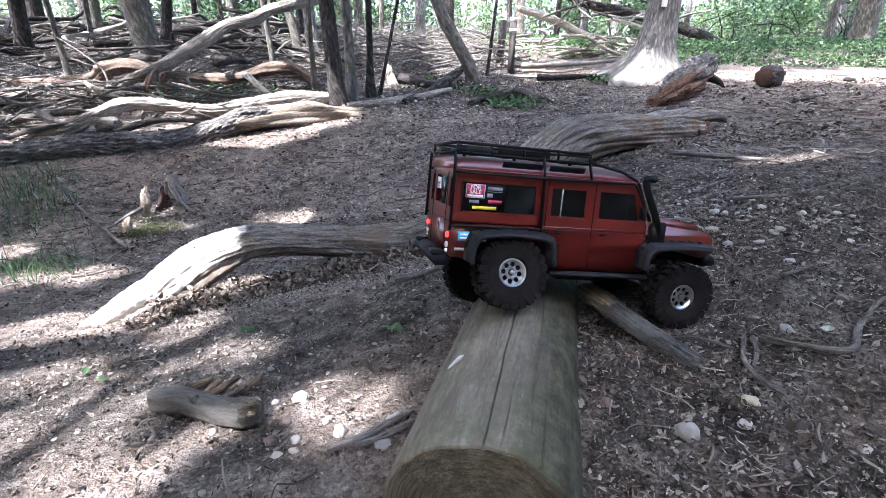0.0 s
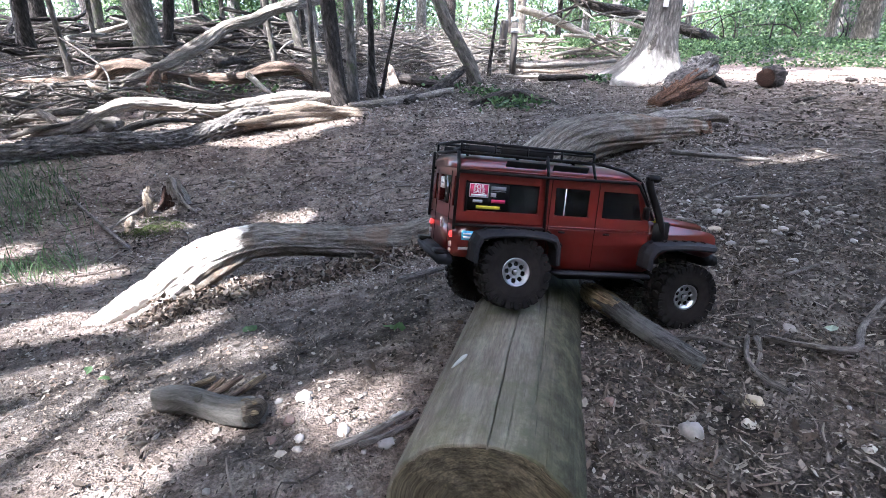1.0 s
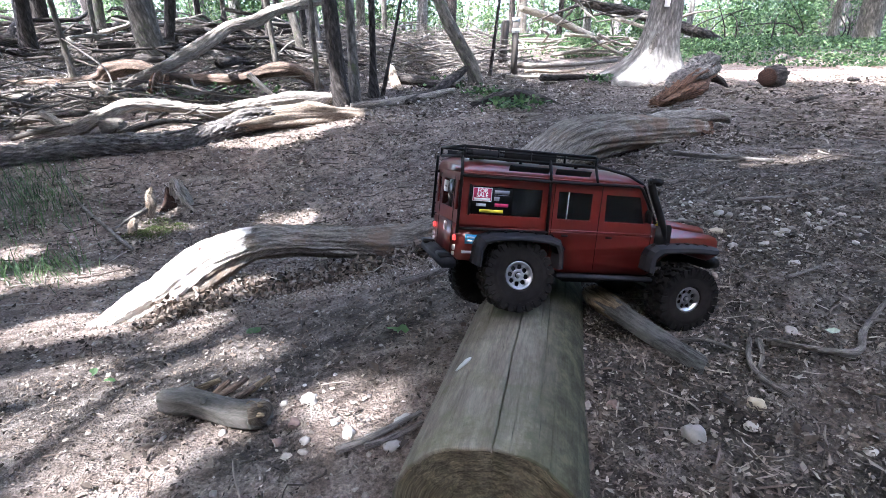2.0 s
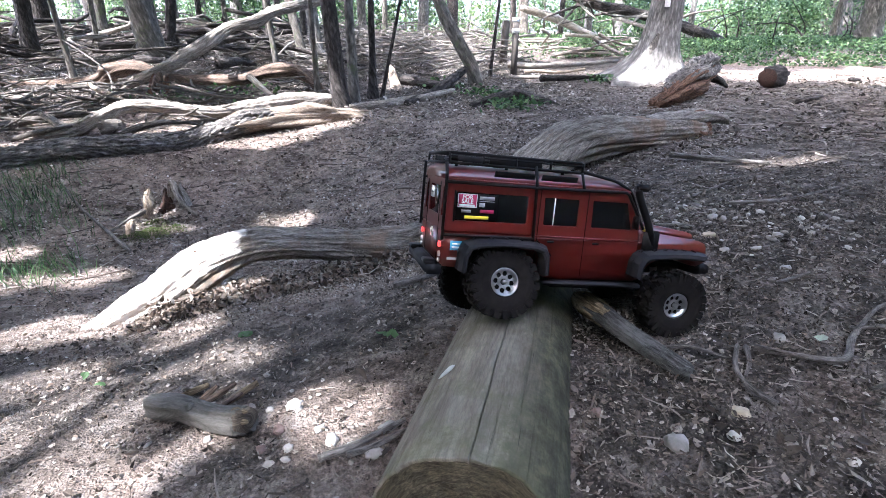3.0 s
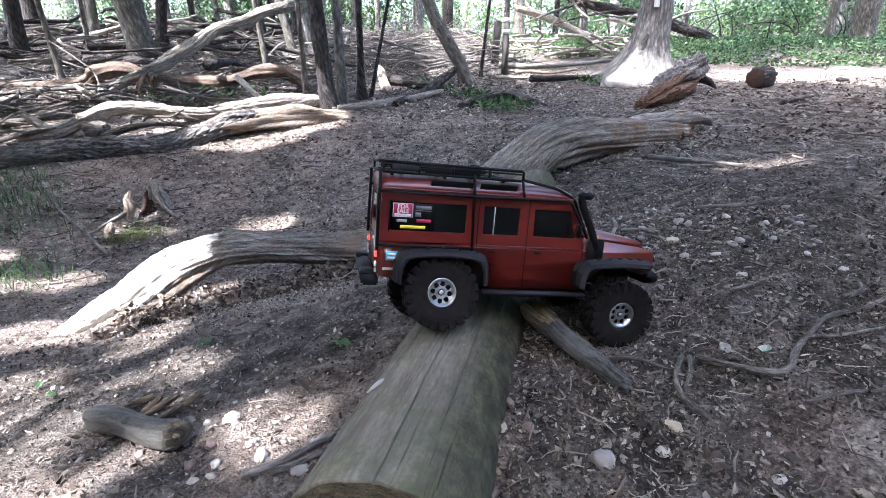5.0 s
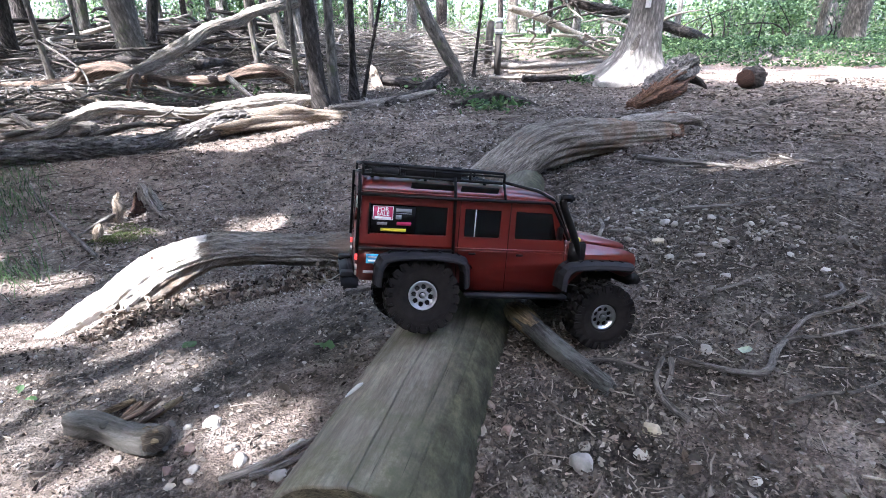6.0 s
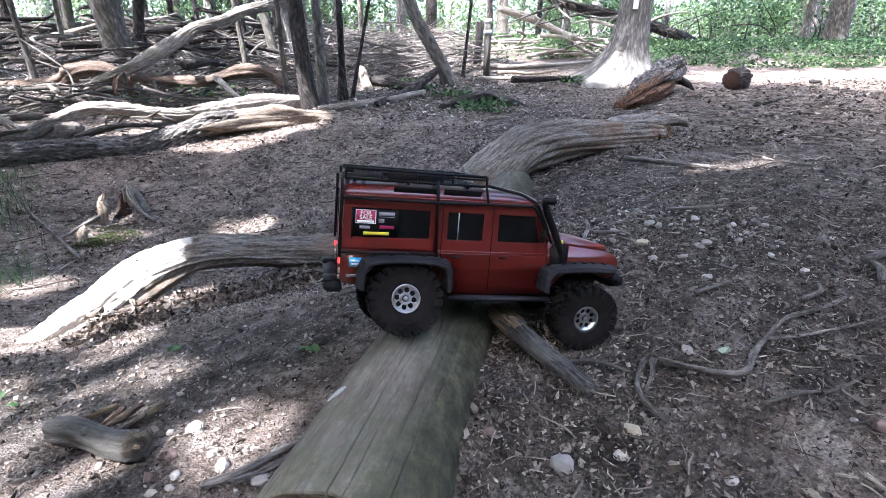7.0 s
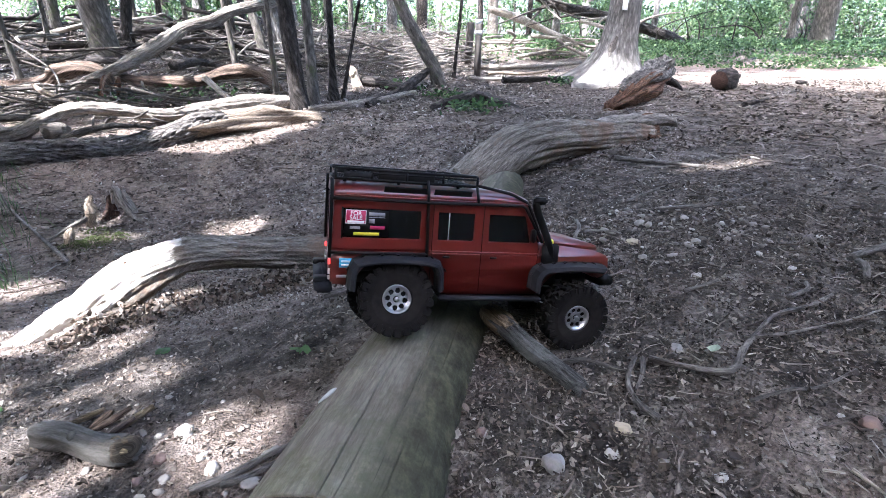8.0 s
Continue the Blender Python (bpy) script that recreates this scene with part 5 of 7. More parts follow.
def brush():
    """Heaps of dead branches that nobody could count."""
    rnd = random.Random(31)

    def fill(name, n, area, r, l, lift, material, label, flat=0.25, dens=None):
        heap = Heap()
        for k in range(n):
            x, y = rnd.uniform(area[0], area[1]), rnd.uniform(area[2], area[3])
            if dens and not dens(x, y):
                continue
            a, ll, rr = rnd.uniform(0, 6.28) if rnd.random() < 0.5 else rnd.gauss(0.15, 0.5), rnd.uniform(*l), rnd.uniform(*r)
            e = rnd.gauss(0, flat)
            z = height(x, y) + rr + rnd.random() ** 2 * lift
            dx, dy, dz = math.cos(a) * ll / 2, math.sin(a) * ll / 2, math.sin(e) * ll / 2
            za, zb = max(z - dz, height(x - dx, y - dy) + rr * 0.5), max(z + dz, height(x + dx, y + dy) + rr * 0.4)
            b = ll * 0.13
            heap.add(*stem_arrays([(x - dx, y - dy, za, rr), (x - dx * 0.3 + rnd.gauss(0, b), y - dy * 0.3 + rnd.gauss(0, b), za + (zb - za) * 0.35 + rnd.gauss(0, b * 0.4), rr * 0.85),
                                   (x + dx * 0.4 + rnd.gauss(0, b), y + dy * 0.4 + rnd.gauss(0, b), za + (zb - za) * 0.7 + rnd.gauss(0, b * 0.4), rr * 0.65), (x + dx, y + dy, zb, rr * 0.3)], seg=6, step=2, seed=k % 17))
        tagged(heap.make(name, material, None, smooth=True), label, "branches", kind="stuff")

    fill("brush_heap", 260, (-9, -1.2, 5.0, 10), (0.002, 0.012), (0.2, 1.2), 0.09, GREY_STICK, "tangled heap of grey dead branches", 0.22)
    fill("brush_heap", 200, (-9, -0.8, 5.6, 11), (0.004, 0.02), (0.3, 1.8), 0.10, STICK_BARK, "tangled heap of dark dead branches", 0.2)
    fill("brush_heap", 60, (-9, -1.2, 6.4, 11), (0.015, 0.06), (0.8, 2.6), 0.10, DARK_BARK, "tangled heap of brown dead branches", 0.16)
    fill("brush_heap", 26, (-9, -1.2, 5.8, 11), (0.006, 0.03), (0.4, 2.0), 0.15, BLEACHED, "pale peeled dead branches among the heap", 0.25)
    fill("brush_heap", 130, (-13, -2.6, 9.2, 14), (0.012, 0.05), (0.6, 2.6), 0.26, STICK_BARK, "stacked grey fallen branches in the distance", 0.16)
    fill("brush_heap", 80, (-13, -2.6, 9.2, 14), (0.015, 0.06), (0.6, 2.8), 0.3, DARK_BARK, "stacked dark fallen logs in the distance", 0.16)
    fill("brush_heap", 12, (-12, -2.5, 9.0, 12), (0.015, 0.05), (0.6, 2.4), 0.3, BLEACHED, "pale fallen logs in the distance", 0.2)
    fill("brush_heap", 110, (-4.2, -2.0, 3.9, 5.3), (0.004, 0.018), (0.25, 1.0), 0.10, STICK_BARK, "tangled grey dead branches behind a fallen log", 0.25)
    fill("brush_heap", 420, (-2.6, 0.9, 6.6, 12.5), (0.004, 0.016), (0.3, 1.5), 0.28, GREY_STICK, "heap of grey dead brushwood", 0.22)
    fill("brush_heap", 260, (-2.4, 0.8, 6.8, 12.5), (0.003, 0.010), (0.3, 1.2), 0.30, GREY_WOOD, "pale heap of dead brushwood", 0.3)
    fill("brush_heap", 30, (1.4, 4.0, 8.8, 10.6), (0.012, 0.04), (0.6, 1.8), 0.25, GREY_WOOD, "heap of cut grey branches in the green", 0.25)
    fill("fallen_twigs", 900, (-4, 4.5, 1.9, 6.5), (0.0015, 0.0045), (0.05, 0.28), 0.01, TWIGS, "scattered thin twigs on the woodland floor", 0.05)
    fill("fallen_twigs", 1600, (-3.6, 3.0, 1.7, 5.5), (0.0013, 0.0045), (0.03, 0.22), 0.01, DRY_TWIGS, "scattered pale dry twigs on the woodland floor", 0.05)
    fill("fallen_twigs", 1500, (-1.6, 1.9, 0.3, 2.4), (0.0006, 0.0019), (0.015, 0.09), 0.005, TWIGS, "scattered thin twigs on the woodland floor", 0.1,
         lambda x, y: rnd.random() < (0.45 + 0.55 * smooth_step(-0.1, 0.25, x)))


brush()


def marker_post(x, y, tall, w, lean, label):
    z = height(x, y)
    root = thing("marker_post", label, "post", group="marker posts")
    m = pose(x, y, z, 0, lean, 12)
    bm = bmesh.new()
    bmesh.ops.create_cube(bm, size=1)
    bmesh.ops.scale(bm, vec=(w, w, tall), verts=bm.verts)
    bmesh.ops.bevel(bm, geom=bm.edges, offset=w * 0.14, segments=2, affect="EDGES")
    bmesh.ops.translate(bm, vec=(0, 0, tall / 2 - 0.02), verts=bm.verts)
    bmesh.ops.transform(bm, matrix=m, verts=bm.verts)
    part("post_body", bm, plain("dark_post", (0.045, 0.04, 0.035), 0.8), root)
    for h in ((0.75, 0.93) if w < 0.08 else ()):
        bm = bmesh.new()
        bmesh.ops.create_cube(bm, size=1)
        bmesh.ops.scale(bm, vec=(w * 1.04, w * 1.04, 0.05), verts=bm.verts)
        bmesh.ops.translate(bm, vec=(0, 0, tall * h), verts=bm.verts)
        bmesh.ops.transform(bm, matrix=m, verts=bm.verts)
        part("reflective_band", bm, plain("pale_band", (0.6, 0.6, 0.58), 0.5), root, "pale band")


marker_post(0.84, 6.56, 0.70, 0.07, 0, "slim dark marker post with pale bands")
marker_post(0.86, 8.0, 0.62, 0.10, 3, "dark wooden post beside the path")


# ---------------- litter, stones ----------------
def stone(name, x, y, size, flat, material, seed, label):
    bm = bmesh.new()
    bmesh.ops.create_icosphere(bm, subdivisions=3, radius=1)
    for v in bm.verts:
        d = 0.86 + 0.34 * noise.noise(v.co * 1.2 + Vector((seed * 3.1, 0, 0))) + 0.16 * noise.noise(v.co * 3.3 + Vector((seed, 1, 0))) + 0.06 * noise.noise(v.co * 9 + Vector((seed, 2, 0)))
        v.co = Vector((v.co.x * d * size[0], v.co.y * d * size[1], v.co.z * d * flat))
    bmesh.ops.transform(bm, matrix=pose(x, y, height(x, y) + flat * 0.35, 4, 6, seed * 47), verts=bm.verts)
    return tagged(part(name, bm, material, None, label), "", "stone", "stones")


STONE = [pieces("white_stone", [(0, (0.29, 0.265, 0.235)), (1, (0.35, 0.325, 0.29))], 0.8, 0.4, 60), pieces("grey_stone", [(0, (0.20, 0.185, 0.165)), (1, (0.25, 0.23, 0.21))], 0.85, 0.4, 60),
         pieces("tan_stone", [(0, (0.34, 0.29, 0.20)), (1, (0.40, 0.34, 0.25))], 0.85, 0.4, 60), pieces("dark_stone", [(0, (0.15, 0.10, 0.085)), (1, (0.18, 0.13, 0.11))], 0.85, 0.4, 60)]
for k, (x, y, a, b, f, m) in enumerate([(-0.322, 0.645, 0.017, 0.016, 0.014, 0), (-0.153, 0.564, 0.019, 0.012, 0.007, 1), (0.233, 0.470, 0.019, 0.016, 0.014, 1), (0.342, 0.518, 0.014, 0.011, 0.010, 2), (0.311, 0.478, 0.010, 0.009, 0.008, 0),
                                        (0.506, 0.693, 0.014, 0.011, 0.009, 1), (-0.237, 0.545, 0.017, 0.010, 0.007, 0), (-0.20, 0.523, 0.013, 0.010, 0.007, 0), (-0.168, 0.506, 0.016, 0.010, 0.008, 1), (-0.262, 0.572, 0.011, 0.008, 0.007, 0),
                                        (-0.33, 0.583, 0.012, 0.011, 0.010, 3), (0.148, 0.535, 0.010, 0.009, 0.008, 3), (-0.37, 0.655, 0.008, 0.007, 0.006, 0), (-0.30, 0.535, 0.009, 0.008, 0.006, 1), (-0.345, 0.545, 0.010, 0.008, 0.006, 3), (0.672, 0.492, 0.014, 0.012, 0.010, 3), (0.43, 0.43, 0.010, 0.008, 0.007, 0),
                                        (-0.03, 1.95, 0.03, 0.022, 0.018, 1), (0.10, 2.02, 0.028, 0.02, 0.017, 1), (0.63, 1.18, 0.02, 0.015, 0.012, 2), (0.70, 1.30, 0.018, 0.014, 0.01, 1), (0.60, 1.05, 0.014, 0.012, 0.01, 1), (0.42, 0.90, 0.014, 0.011, 0.009, 1), (0.87, 0.92, 0.012, 0.011, 0.008, 0)]):
    stone("stone", x, y, (a, b), f, STONE[m], k, ("rounded white stone", "flat grey stone", "yellowish tan stone", "small dark reddish stone")[m] + " on the soil")


def scatter():
    rnd = random.Random(41)
    heap = Heap()
    for _ in range(56000):
        x, y = rnd.uniform(-1.9, 2.2), 0.25 + 2.6 * rnd.random() ** 1.15
        d = 0.36 + 0.64 * smooth_step(-0.05, 0.3, x) * (1 - 0.85 * sandiness(x, y))
        if x > 0.4 and y < 0.62:
            d *= 1 - 0.8 * smooth_step(0.36, 0.52, x) * smooth_step(0.66, 0.54, y)
        d = max(d, 0.95 * math.exp(-((y - 1.55 - 0.5 * (x + 0.9)) / 0.16) ** 2) if -1.5 < x < 0.3 else 0)
        if y > 1.1:
            d = max(d, 0.45)
        d *= 0.7 + 0.7 * noise.noise(Vector((x * 4, y * 4, 6)))
        if rnd.random() > d:
            continue
        (leaf if rnd.random() < 0.3 else flake)(heap, rnd, on(x, y, rnd.uniform(0.001, 0.010)), 0.006 + 0.017 * rnd.random() ** 2.4, 0.42, 0.4, wide=(0.10, 0.36))
    for _ in range(52000):      # crumbs and scraps
        x, y = rnd.uniform(-1.1, 1.5), 0.3 + 1.6 * rnd.random() ** 1.2
        if rnd.random() > (0.8 + 0.2 * smooth_step(-0.15, 0.2, x)) * (0.75 + 0.6 * noise.noise(Vector((x * 6, y * 6, 2)))) * (1 - 0.5 * sandiness(x, y)):
            continue
        flake(heap, rnd, on(x, y, rnd.uniform(0.0005, 0.005)), 0.003 + 0.009 * rnd.random() ** 1.5, 0.5, 0.4, (0.10, 0.42))
    for _ in range(30000):      # crumbled litter beside the log
        x, y = rnd.uniform(0.1, 1.25), 0.36 + 1.0 * rnd.random() ** 1.1
        if rnd.random() > (0.85 + 0.7 * noise.noise(Vector((x * 9, y * 9, 12)))) * (1 - 0.95 * sandiness(x, y)):
            continue
        flake(heap, rnd, on(x, y, rnd.uniform(0.001, 0.009)), 0.003 + 0.010 * rnd.random() ** 2, 0.5, 0.45, (0.08, 0.36))
    tan = Heap()
    for _ in range(30000):      # brown scraps over the paler ground
        x, y = rnd.uniform(-2.4, 0.6), 0.5 + 3.6 * rnd.random() ** 1.15
        if rnd.random() > 0.7 + 0.9 * noise.noise(Vector((x * 5, y * 5, 31))):
            continue
        flake(heap if rnd.random() < 0.65 else tan, rnd, on(x, y, rnd.uniform(0.001, 0.010)), (0.004 + 0.014 * rnd.random() ** 2) * (0.5 + 0.45 * y), 0.4, 0.4, (0.10, 0.38))
    tagged(tan.make("leaf_scraps", DRY_LEAVES), "torn scraps of dry tan leaf on the soil", "leaves", kind="stuff")
    drift = Heap()
    for _ in range(3800):      # drift of dry leaves against the bent limb
        x = rnd.uniform(-1.15, 0.15)
        y = 2.22 + 0.5 * x - rnd.uniform(0.06, 0.26)
        h = 0.07 * max(0.0, 1 - abs(2.22 + 0.5 * x - 0.10 - y) / 0.14)
        (leaf if rnd.random() < 0.5 else flake)(heap if rnd.random() < 0.55 else drift, rnd, on(x, y, rnd.uniform(0.0, 0.02) + h * rnd.random()), rnd.uniform(0.012, 0.036), 0.6, 0.4, wide=(0.15, 0.4))
    tagged(drift.make("leaf_drift", DRY_LEAVES), "drift of dry tan leaves against the dead limb", "leaves", kind="stuff")
    tagged(heap.make("leaf_litter", LITTER), "brown dead leaf litter on the soil", "leaves", kind="stuff")
    heap = Heap()
    for _ in range(52000):
        y = 2.4 + 5.5 * rnd.random() ** 1.2
        x = rnd.uniform(-0.95, 0.95) * (y + 0.6)
        if rnd.random() < max(sandiness(x, y) * 0.93, 0.45 * smooth_step(0.8, 0.0, x) * smooth_step(4.6, 4.0, y)):
            continue
        (leaf if rnd.random() < 0.3 else flake)(heap, rnd, on(x, y, rnd.uniform(0.002, 0.018)), 0.010 + 0.030 * rnd.random() ** 1.8, 0.36, 0.3, wide=(0.12, 0.4))
    tagged(heap.make("leaf_litter", LITTER), "brown dead leaf litter under the trees", "leaves", kind="stuff")
    heap = Heap()
    for _ in range(52000):
        y = 1.4 + 3.4 * rnd.random() ** 1.2
        x = rnd.uniform(-0.9, 0.5) * (y + 0.4)
        if rnd.random() > (0.75 + 0.8 * noise.noise(Vector((x * 5, y * 5, 15)))) * (1.0 if x < 0.5 else 0.5):
            continue
        flake(heap, rnd, on(x, y, rnd.uniform(0.002, 0.012)), (0.008 + 0.028 * rnd.random() ** 2) * (0.35 + 0.65 * smooth_step(1.4, 3.4, y)), 0.4, 0.35, (0.12, 0.4))
    for _ in range(26000):      # litter among the deadfall
        x, y = rnd.uniform(-7.5, 1.4), 4.4 + 5.6 * rnd.random() ** 1.2
        if noise.noise(Vector((x * 1.7, y * 1.7, 25))) < -0.25 or x < -1.15 * y + 0.4:
            continue
        flake(heap, rnd, on(x, y, rnd.uniform(0.002, 0.03)), 0.012 + 0.05 * rnd.random() ** 2, 0.4, 0.35, (0.10, 0.36))
    tagged(heap.make("dry_debris", DEBRIS), "pale dry flakes of bark and leaf on soil", "debris", kind="stuff")
    heap = Heap()
    bm = bmesh.new()
    bmesh.ops.create_icosphere(bm, subdivisions=1, radius=1)
    base_v = [v.co.copy() for v in bm.verts]
    base_f = [tuple(v.index for v in f.verts) for f in bm.faces]
    bm.free()
    for _ in range(15000):
        x, y = rnd.uniform(-1.9, 2.0), rnd.uniform(0.25, 2.8)
        d = 0.14 + 0.22 * sandiness(x, y)
        gravel = math.exp(-((x - 0.72) / 0.35) ** 2 - ((y - 1.25) / 0.35) ** 2)
        if rnd.random() > max(d, gravel):
            continue
        s = 0.0020 + 0.006 * rnd.random() ** 3 + (0.0075 * rnd.random() ** 2 if rnd.random() < gravel else 0)
        m = Euler((rnd.gauss(0, 0.3), rnd.gauss(0, 0.3), rnd.uniform(0, 6.3))).to_matrix()
        sx, sy, sz = s * rnd.uniform(0.8, 1.5), s * rnd.uniform(0.7, 1.1), s * rnd.uniform(0.3, 0.6)
        x0, y0, z0 = on(x, y, sz * 0.4 + 0.004 * gravel)
        v = []
        for c in base_v:
            q = m @ Vector((c.x * sx * rnd.uniform(0.85, 1.15), c.y * sy * rnd.uniform(0.85, 1.15), c.z * sz))
            v.append((x0 + q.x, y0 + q.y, z0 + q.z))
        heap.add(v, base_f)
    # short bits of twig among the litter
    bits = Heap()
    for _ in range(3000):
        x, y = rnd.uniform(0.1, 1.5), 0.34 + 1.5 * rnd.random() ** 1.2
        if rnd.random() < 0.85 * sandiness(x, y):
            continue
        a, l, r = rnd.uniform(0, 6.28), rnd.uniform(0.008, 0.045), rnd.uniform(0.0005, 0.0017)
        x0, y0, z0 = on(x, y, r + rnd.uniform(0.0, 0.007))
        c, s, e = math.cos(a), math.sin(a), rnd.gauss(0, 0.25) * l
        k = rnd.gauss(0, 0.12) * l
        ring = [(-s * r, c * r, 0), (0, 0, r), (s * r, -c * r, 0), (0, 0, -r)]
        v = []
        for q, w in ((-0.5, 0.8), (0.0, 1.0), (0.5, 0.6)):
            v += [(x0 + c * l * q - s * k * (1 - 4 * q * q) + i[0] * w, y0 + s * l * q + c * k * (1 - 4 * q * q) + i[1] * w, z0 + e * q + i[2] * w) for i in ring]
        bits.add(v, [(j + i, j + (i + 1) % 4, j + 4 + (i + 1) % 4, j + 4 + i) for j in (0, 4) for i in range(4)] + [(3, 2, 1, 0), (8, 9, 10, 11)])
    tagged(bits.make("twig_bits", TWIGS), "short broken bits of twig in the litter", "twigs", kind="stuff")
    tagged(heap.make("pebbles", PEBBLES, smooth=True), "scattered pale pebbles and gravel on the soil", "pebbles", kind="stuff")


scatter()

# ---------------- the model car ----------------
CAR_AT, CAR_TURN = (0.0040, 0.7979, 0.1915), (-11.8, 7.1, 10.9)      # rear axle's middle; turn about x, y, z in degrees
CAR_FRONT_DROP, CAR_REAR_TILT = -0.030, -13.0
PAINT = plain("red_car_paint", (0.100, 0.0070, 0.0045), 0.30, 0.0, 0.3, 0.05)
PAINT.node_tree.nodes["Principled BSDF"].inputs["Coat Roughness"].default_value = 0.10
TRIM = plain("dark_grey_plastic", (0.009, 0.010, 0.013), 0.6, dust=0.10, shine=0.15)
BLACK = plain("black_plastic", (0.004, 0.004, 0.0045), 0.5, dust=0.04, shine=0.15)
SEAM = plain("dark_red_seam", (0.022, 0.003, 0.002), 0.6, dust=0.05, shine=0.1)
RUBBER = plain("dusty_rubber", (0.0065, 0.006, 0.0058), 0.95, dust=0.06, shine=0.08)
CHROME = plain("satin_metal", (0.40, 0.40, 0.41), 0.36, 1.0, dust=0.25)
WHITE = plain("white_print", (0.75, 0.75, 0.74), 0.5, dust=0.1)
PINK = plain("crimson_print", (0.45, 0.03, 0.10), 0.5, dust=0.1)
YELLOW = plain("yellow_print", (0.75, 0.66, 0.05), 0.5, dust=0.05)
BLUE = plain("blue_print", (0.06, 0.38, 0.62), 0.5, dust=0.1)
GREY_PRINT = plain("grey_print", (0.25, 0.25, 0.26), 0.5, dust=0.1)
RED_LENS = plain("lit_red_lens", (1.0, 0.05, 0.04), 0.3, emit=0.16)
CLEAR_LENS = plain("clear_lens", (0.55, 0.55, 0.55), 0.2, dust=0.1)


def tinted_glass():
    mat, nt, bsdf = surface("tinted_glass", 0.08)
    bsdf.inputs["Base Color"].default_value = (0.006, 0.0065, 0.007, 1)
    bsdf.inputs["Alpha"].default_value = 0.97
    bsdf.inputs["Specular IOR Level"].default_value = 0.35
    return mat


GLASS = tinted_glass()


def slab(x0, x1, y0, y1, z0, z1, bevel=0.0015, segs=2):
    bm = bmesh.new()
    bmesh.ops.create_cube(bm, size=1)
    bmesh.ops.scale(bm, vec=(abs(x1 - x0), abs(y1 - y0), abs(z1 - z0)), verts=bm.verts)
    bmesh.ops.translate(bm, vec=((x0 + x1) / 2, (y0 + y1) / 2, (z0 + z1) / 2), verts=bm.verts)
    if bevel:
        bmesh.ops.bevel(bm, geom=bm.edges, offset=bevel, segments=segs, affect="EDGES")
    return bm


def prism(outline, y0, y1, bevel=0.002):
    """An (x, z) outline drawn out sideways from y0 to y1."""
    bm = bmesh.new()
    lo = [bm.verts.new((x, y0, z)) for x, z in outline]
    hi = [bm.verts.new((x, y1, z)) for x, z in outline]
    n = len(outline)
    bm.faces.new(lo)
    bm.faces.new(hi[::-1])
    for i in range(n):
        bm.faces.new((lo[i], hi[i], hi[(i + 1) % n], lo[(i + 1) % n]))
    bmesh.ops.recalc_face_normals(bm, faces=bm.faces)
    if bevel:
        bmesh.ops.bevel(bm, geom=[e for e in bm.edges if len(e.link_faces) == 2 and e.calc_face_angle(0) > 0.3], offset=bevel, segments=2, affect="EDGES")
    return bm


def rod(points, r, seg=8):
    """A bar of even thickness along points with mitred bends."""
    v, f, u = stem_arrays([(*p, r) for p in points], seg=seg, step=1, rough=0.0) if len(points) == 2 else rod_arrays(points, r, seg)
    return raw("bar", v, f, u)


def rod_arrays(points, r, seg):
    fine = []
    for i, p in enumerate(points):
        p = Vector(p)
        if 0 < i < len(points) - 1:
            for q in (points[i - 1], points[i + 1]):
                d = Vector(q) - p
                fine.append(p + d.normalized() * min(r * 1.8, d.length * 0.3))
        else:
            fine.append(p)
    line = [(*p, r) for p in fine]
    verts, faces, uvs = [], [], []
    up = Vector((0.1, 0.2, 1))
    for i, row in enumerate(line):
        a, b = Vector(line[max(i - 1, 0)][:3]), Vector(line[min(i + 1, len(line) - 1)][:3])
        way = (b - a).normalized()
        side = way.cross(up)
        side = (side if side.length > 0.2 else way.cross(Vector((1, 0.1, 0)))).normalized()
        top = side.cross(way)
        for k in range(seg):
            ang = 2 * math.pi * k / seg
            verts.append(tuple(Vector(row[:3]) + (side * math.cos(ang) + top * math.sin(ang)) * r))
            uvs.append((k / seg, i))
        if i:
            o = (i - 1) * seg
            faces += [(o + k, o + (k + 1) % seg, o + seg + (k + 1) % seg, o + seg + k) for k in range(seg)]
    faces += [tuple(range(seg))[::-1], tuple(range(len(verts) - seg, len(verts)))]
    return verts, faces, uvs


def disc(r, depth, seg=20, bevel=0.0006):
    """A short cylinder along y."""
    bm = bmesh.new()
    bmesh.ops.create_cone(bm, cap_ends=True, segments=seg, radius1=r, radius2=r, depth=depth)
    bmesh.ops.rotate(bm, cent=(0, 0, 0), matrix=Matrix.Rotation(radians(90), 3, "X"), verts=bm.verts)
    if bevel:
        bmesh.ops.bevel(bm, geom=[e for e in bm.edges if e.calc_face_angle(0) > 1], offset=bevel, segments=1, affect="EDGES")
    return bm


def moved(bm, m):
    bmesh.ops.transform(bm, matrix=m, verts=bm.verts)
    return bm


# the wheel: its axle along y, outer side towards -y
TYRE_R, TYRE_W = 0.0600, 0.046


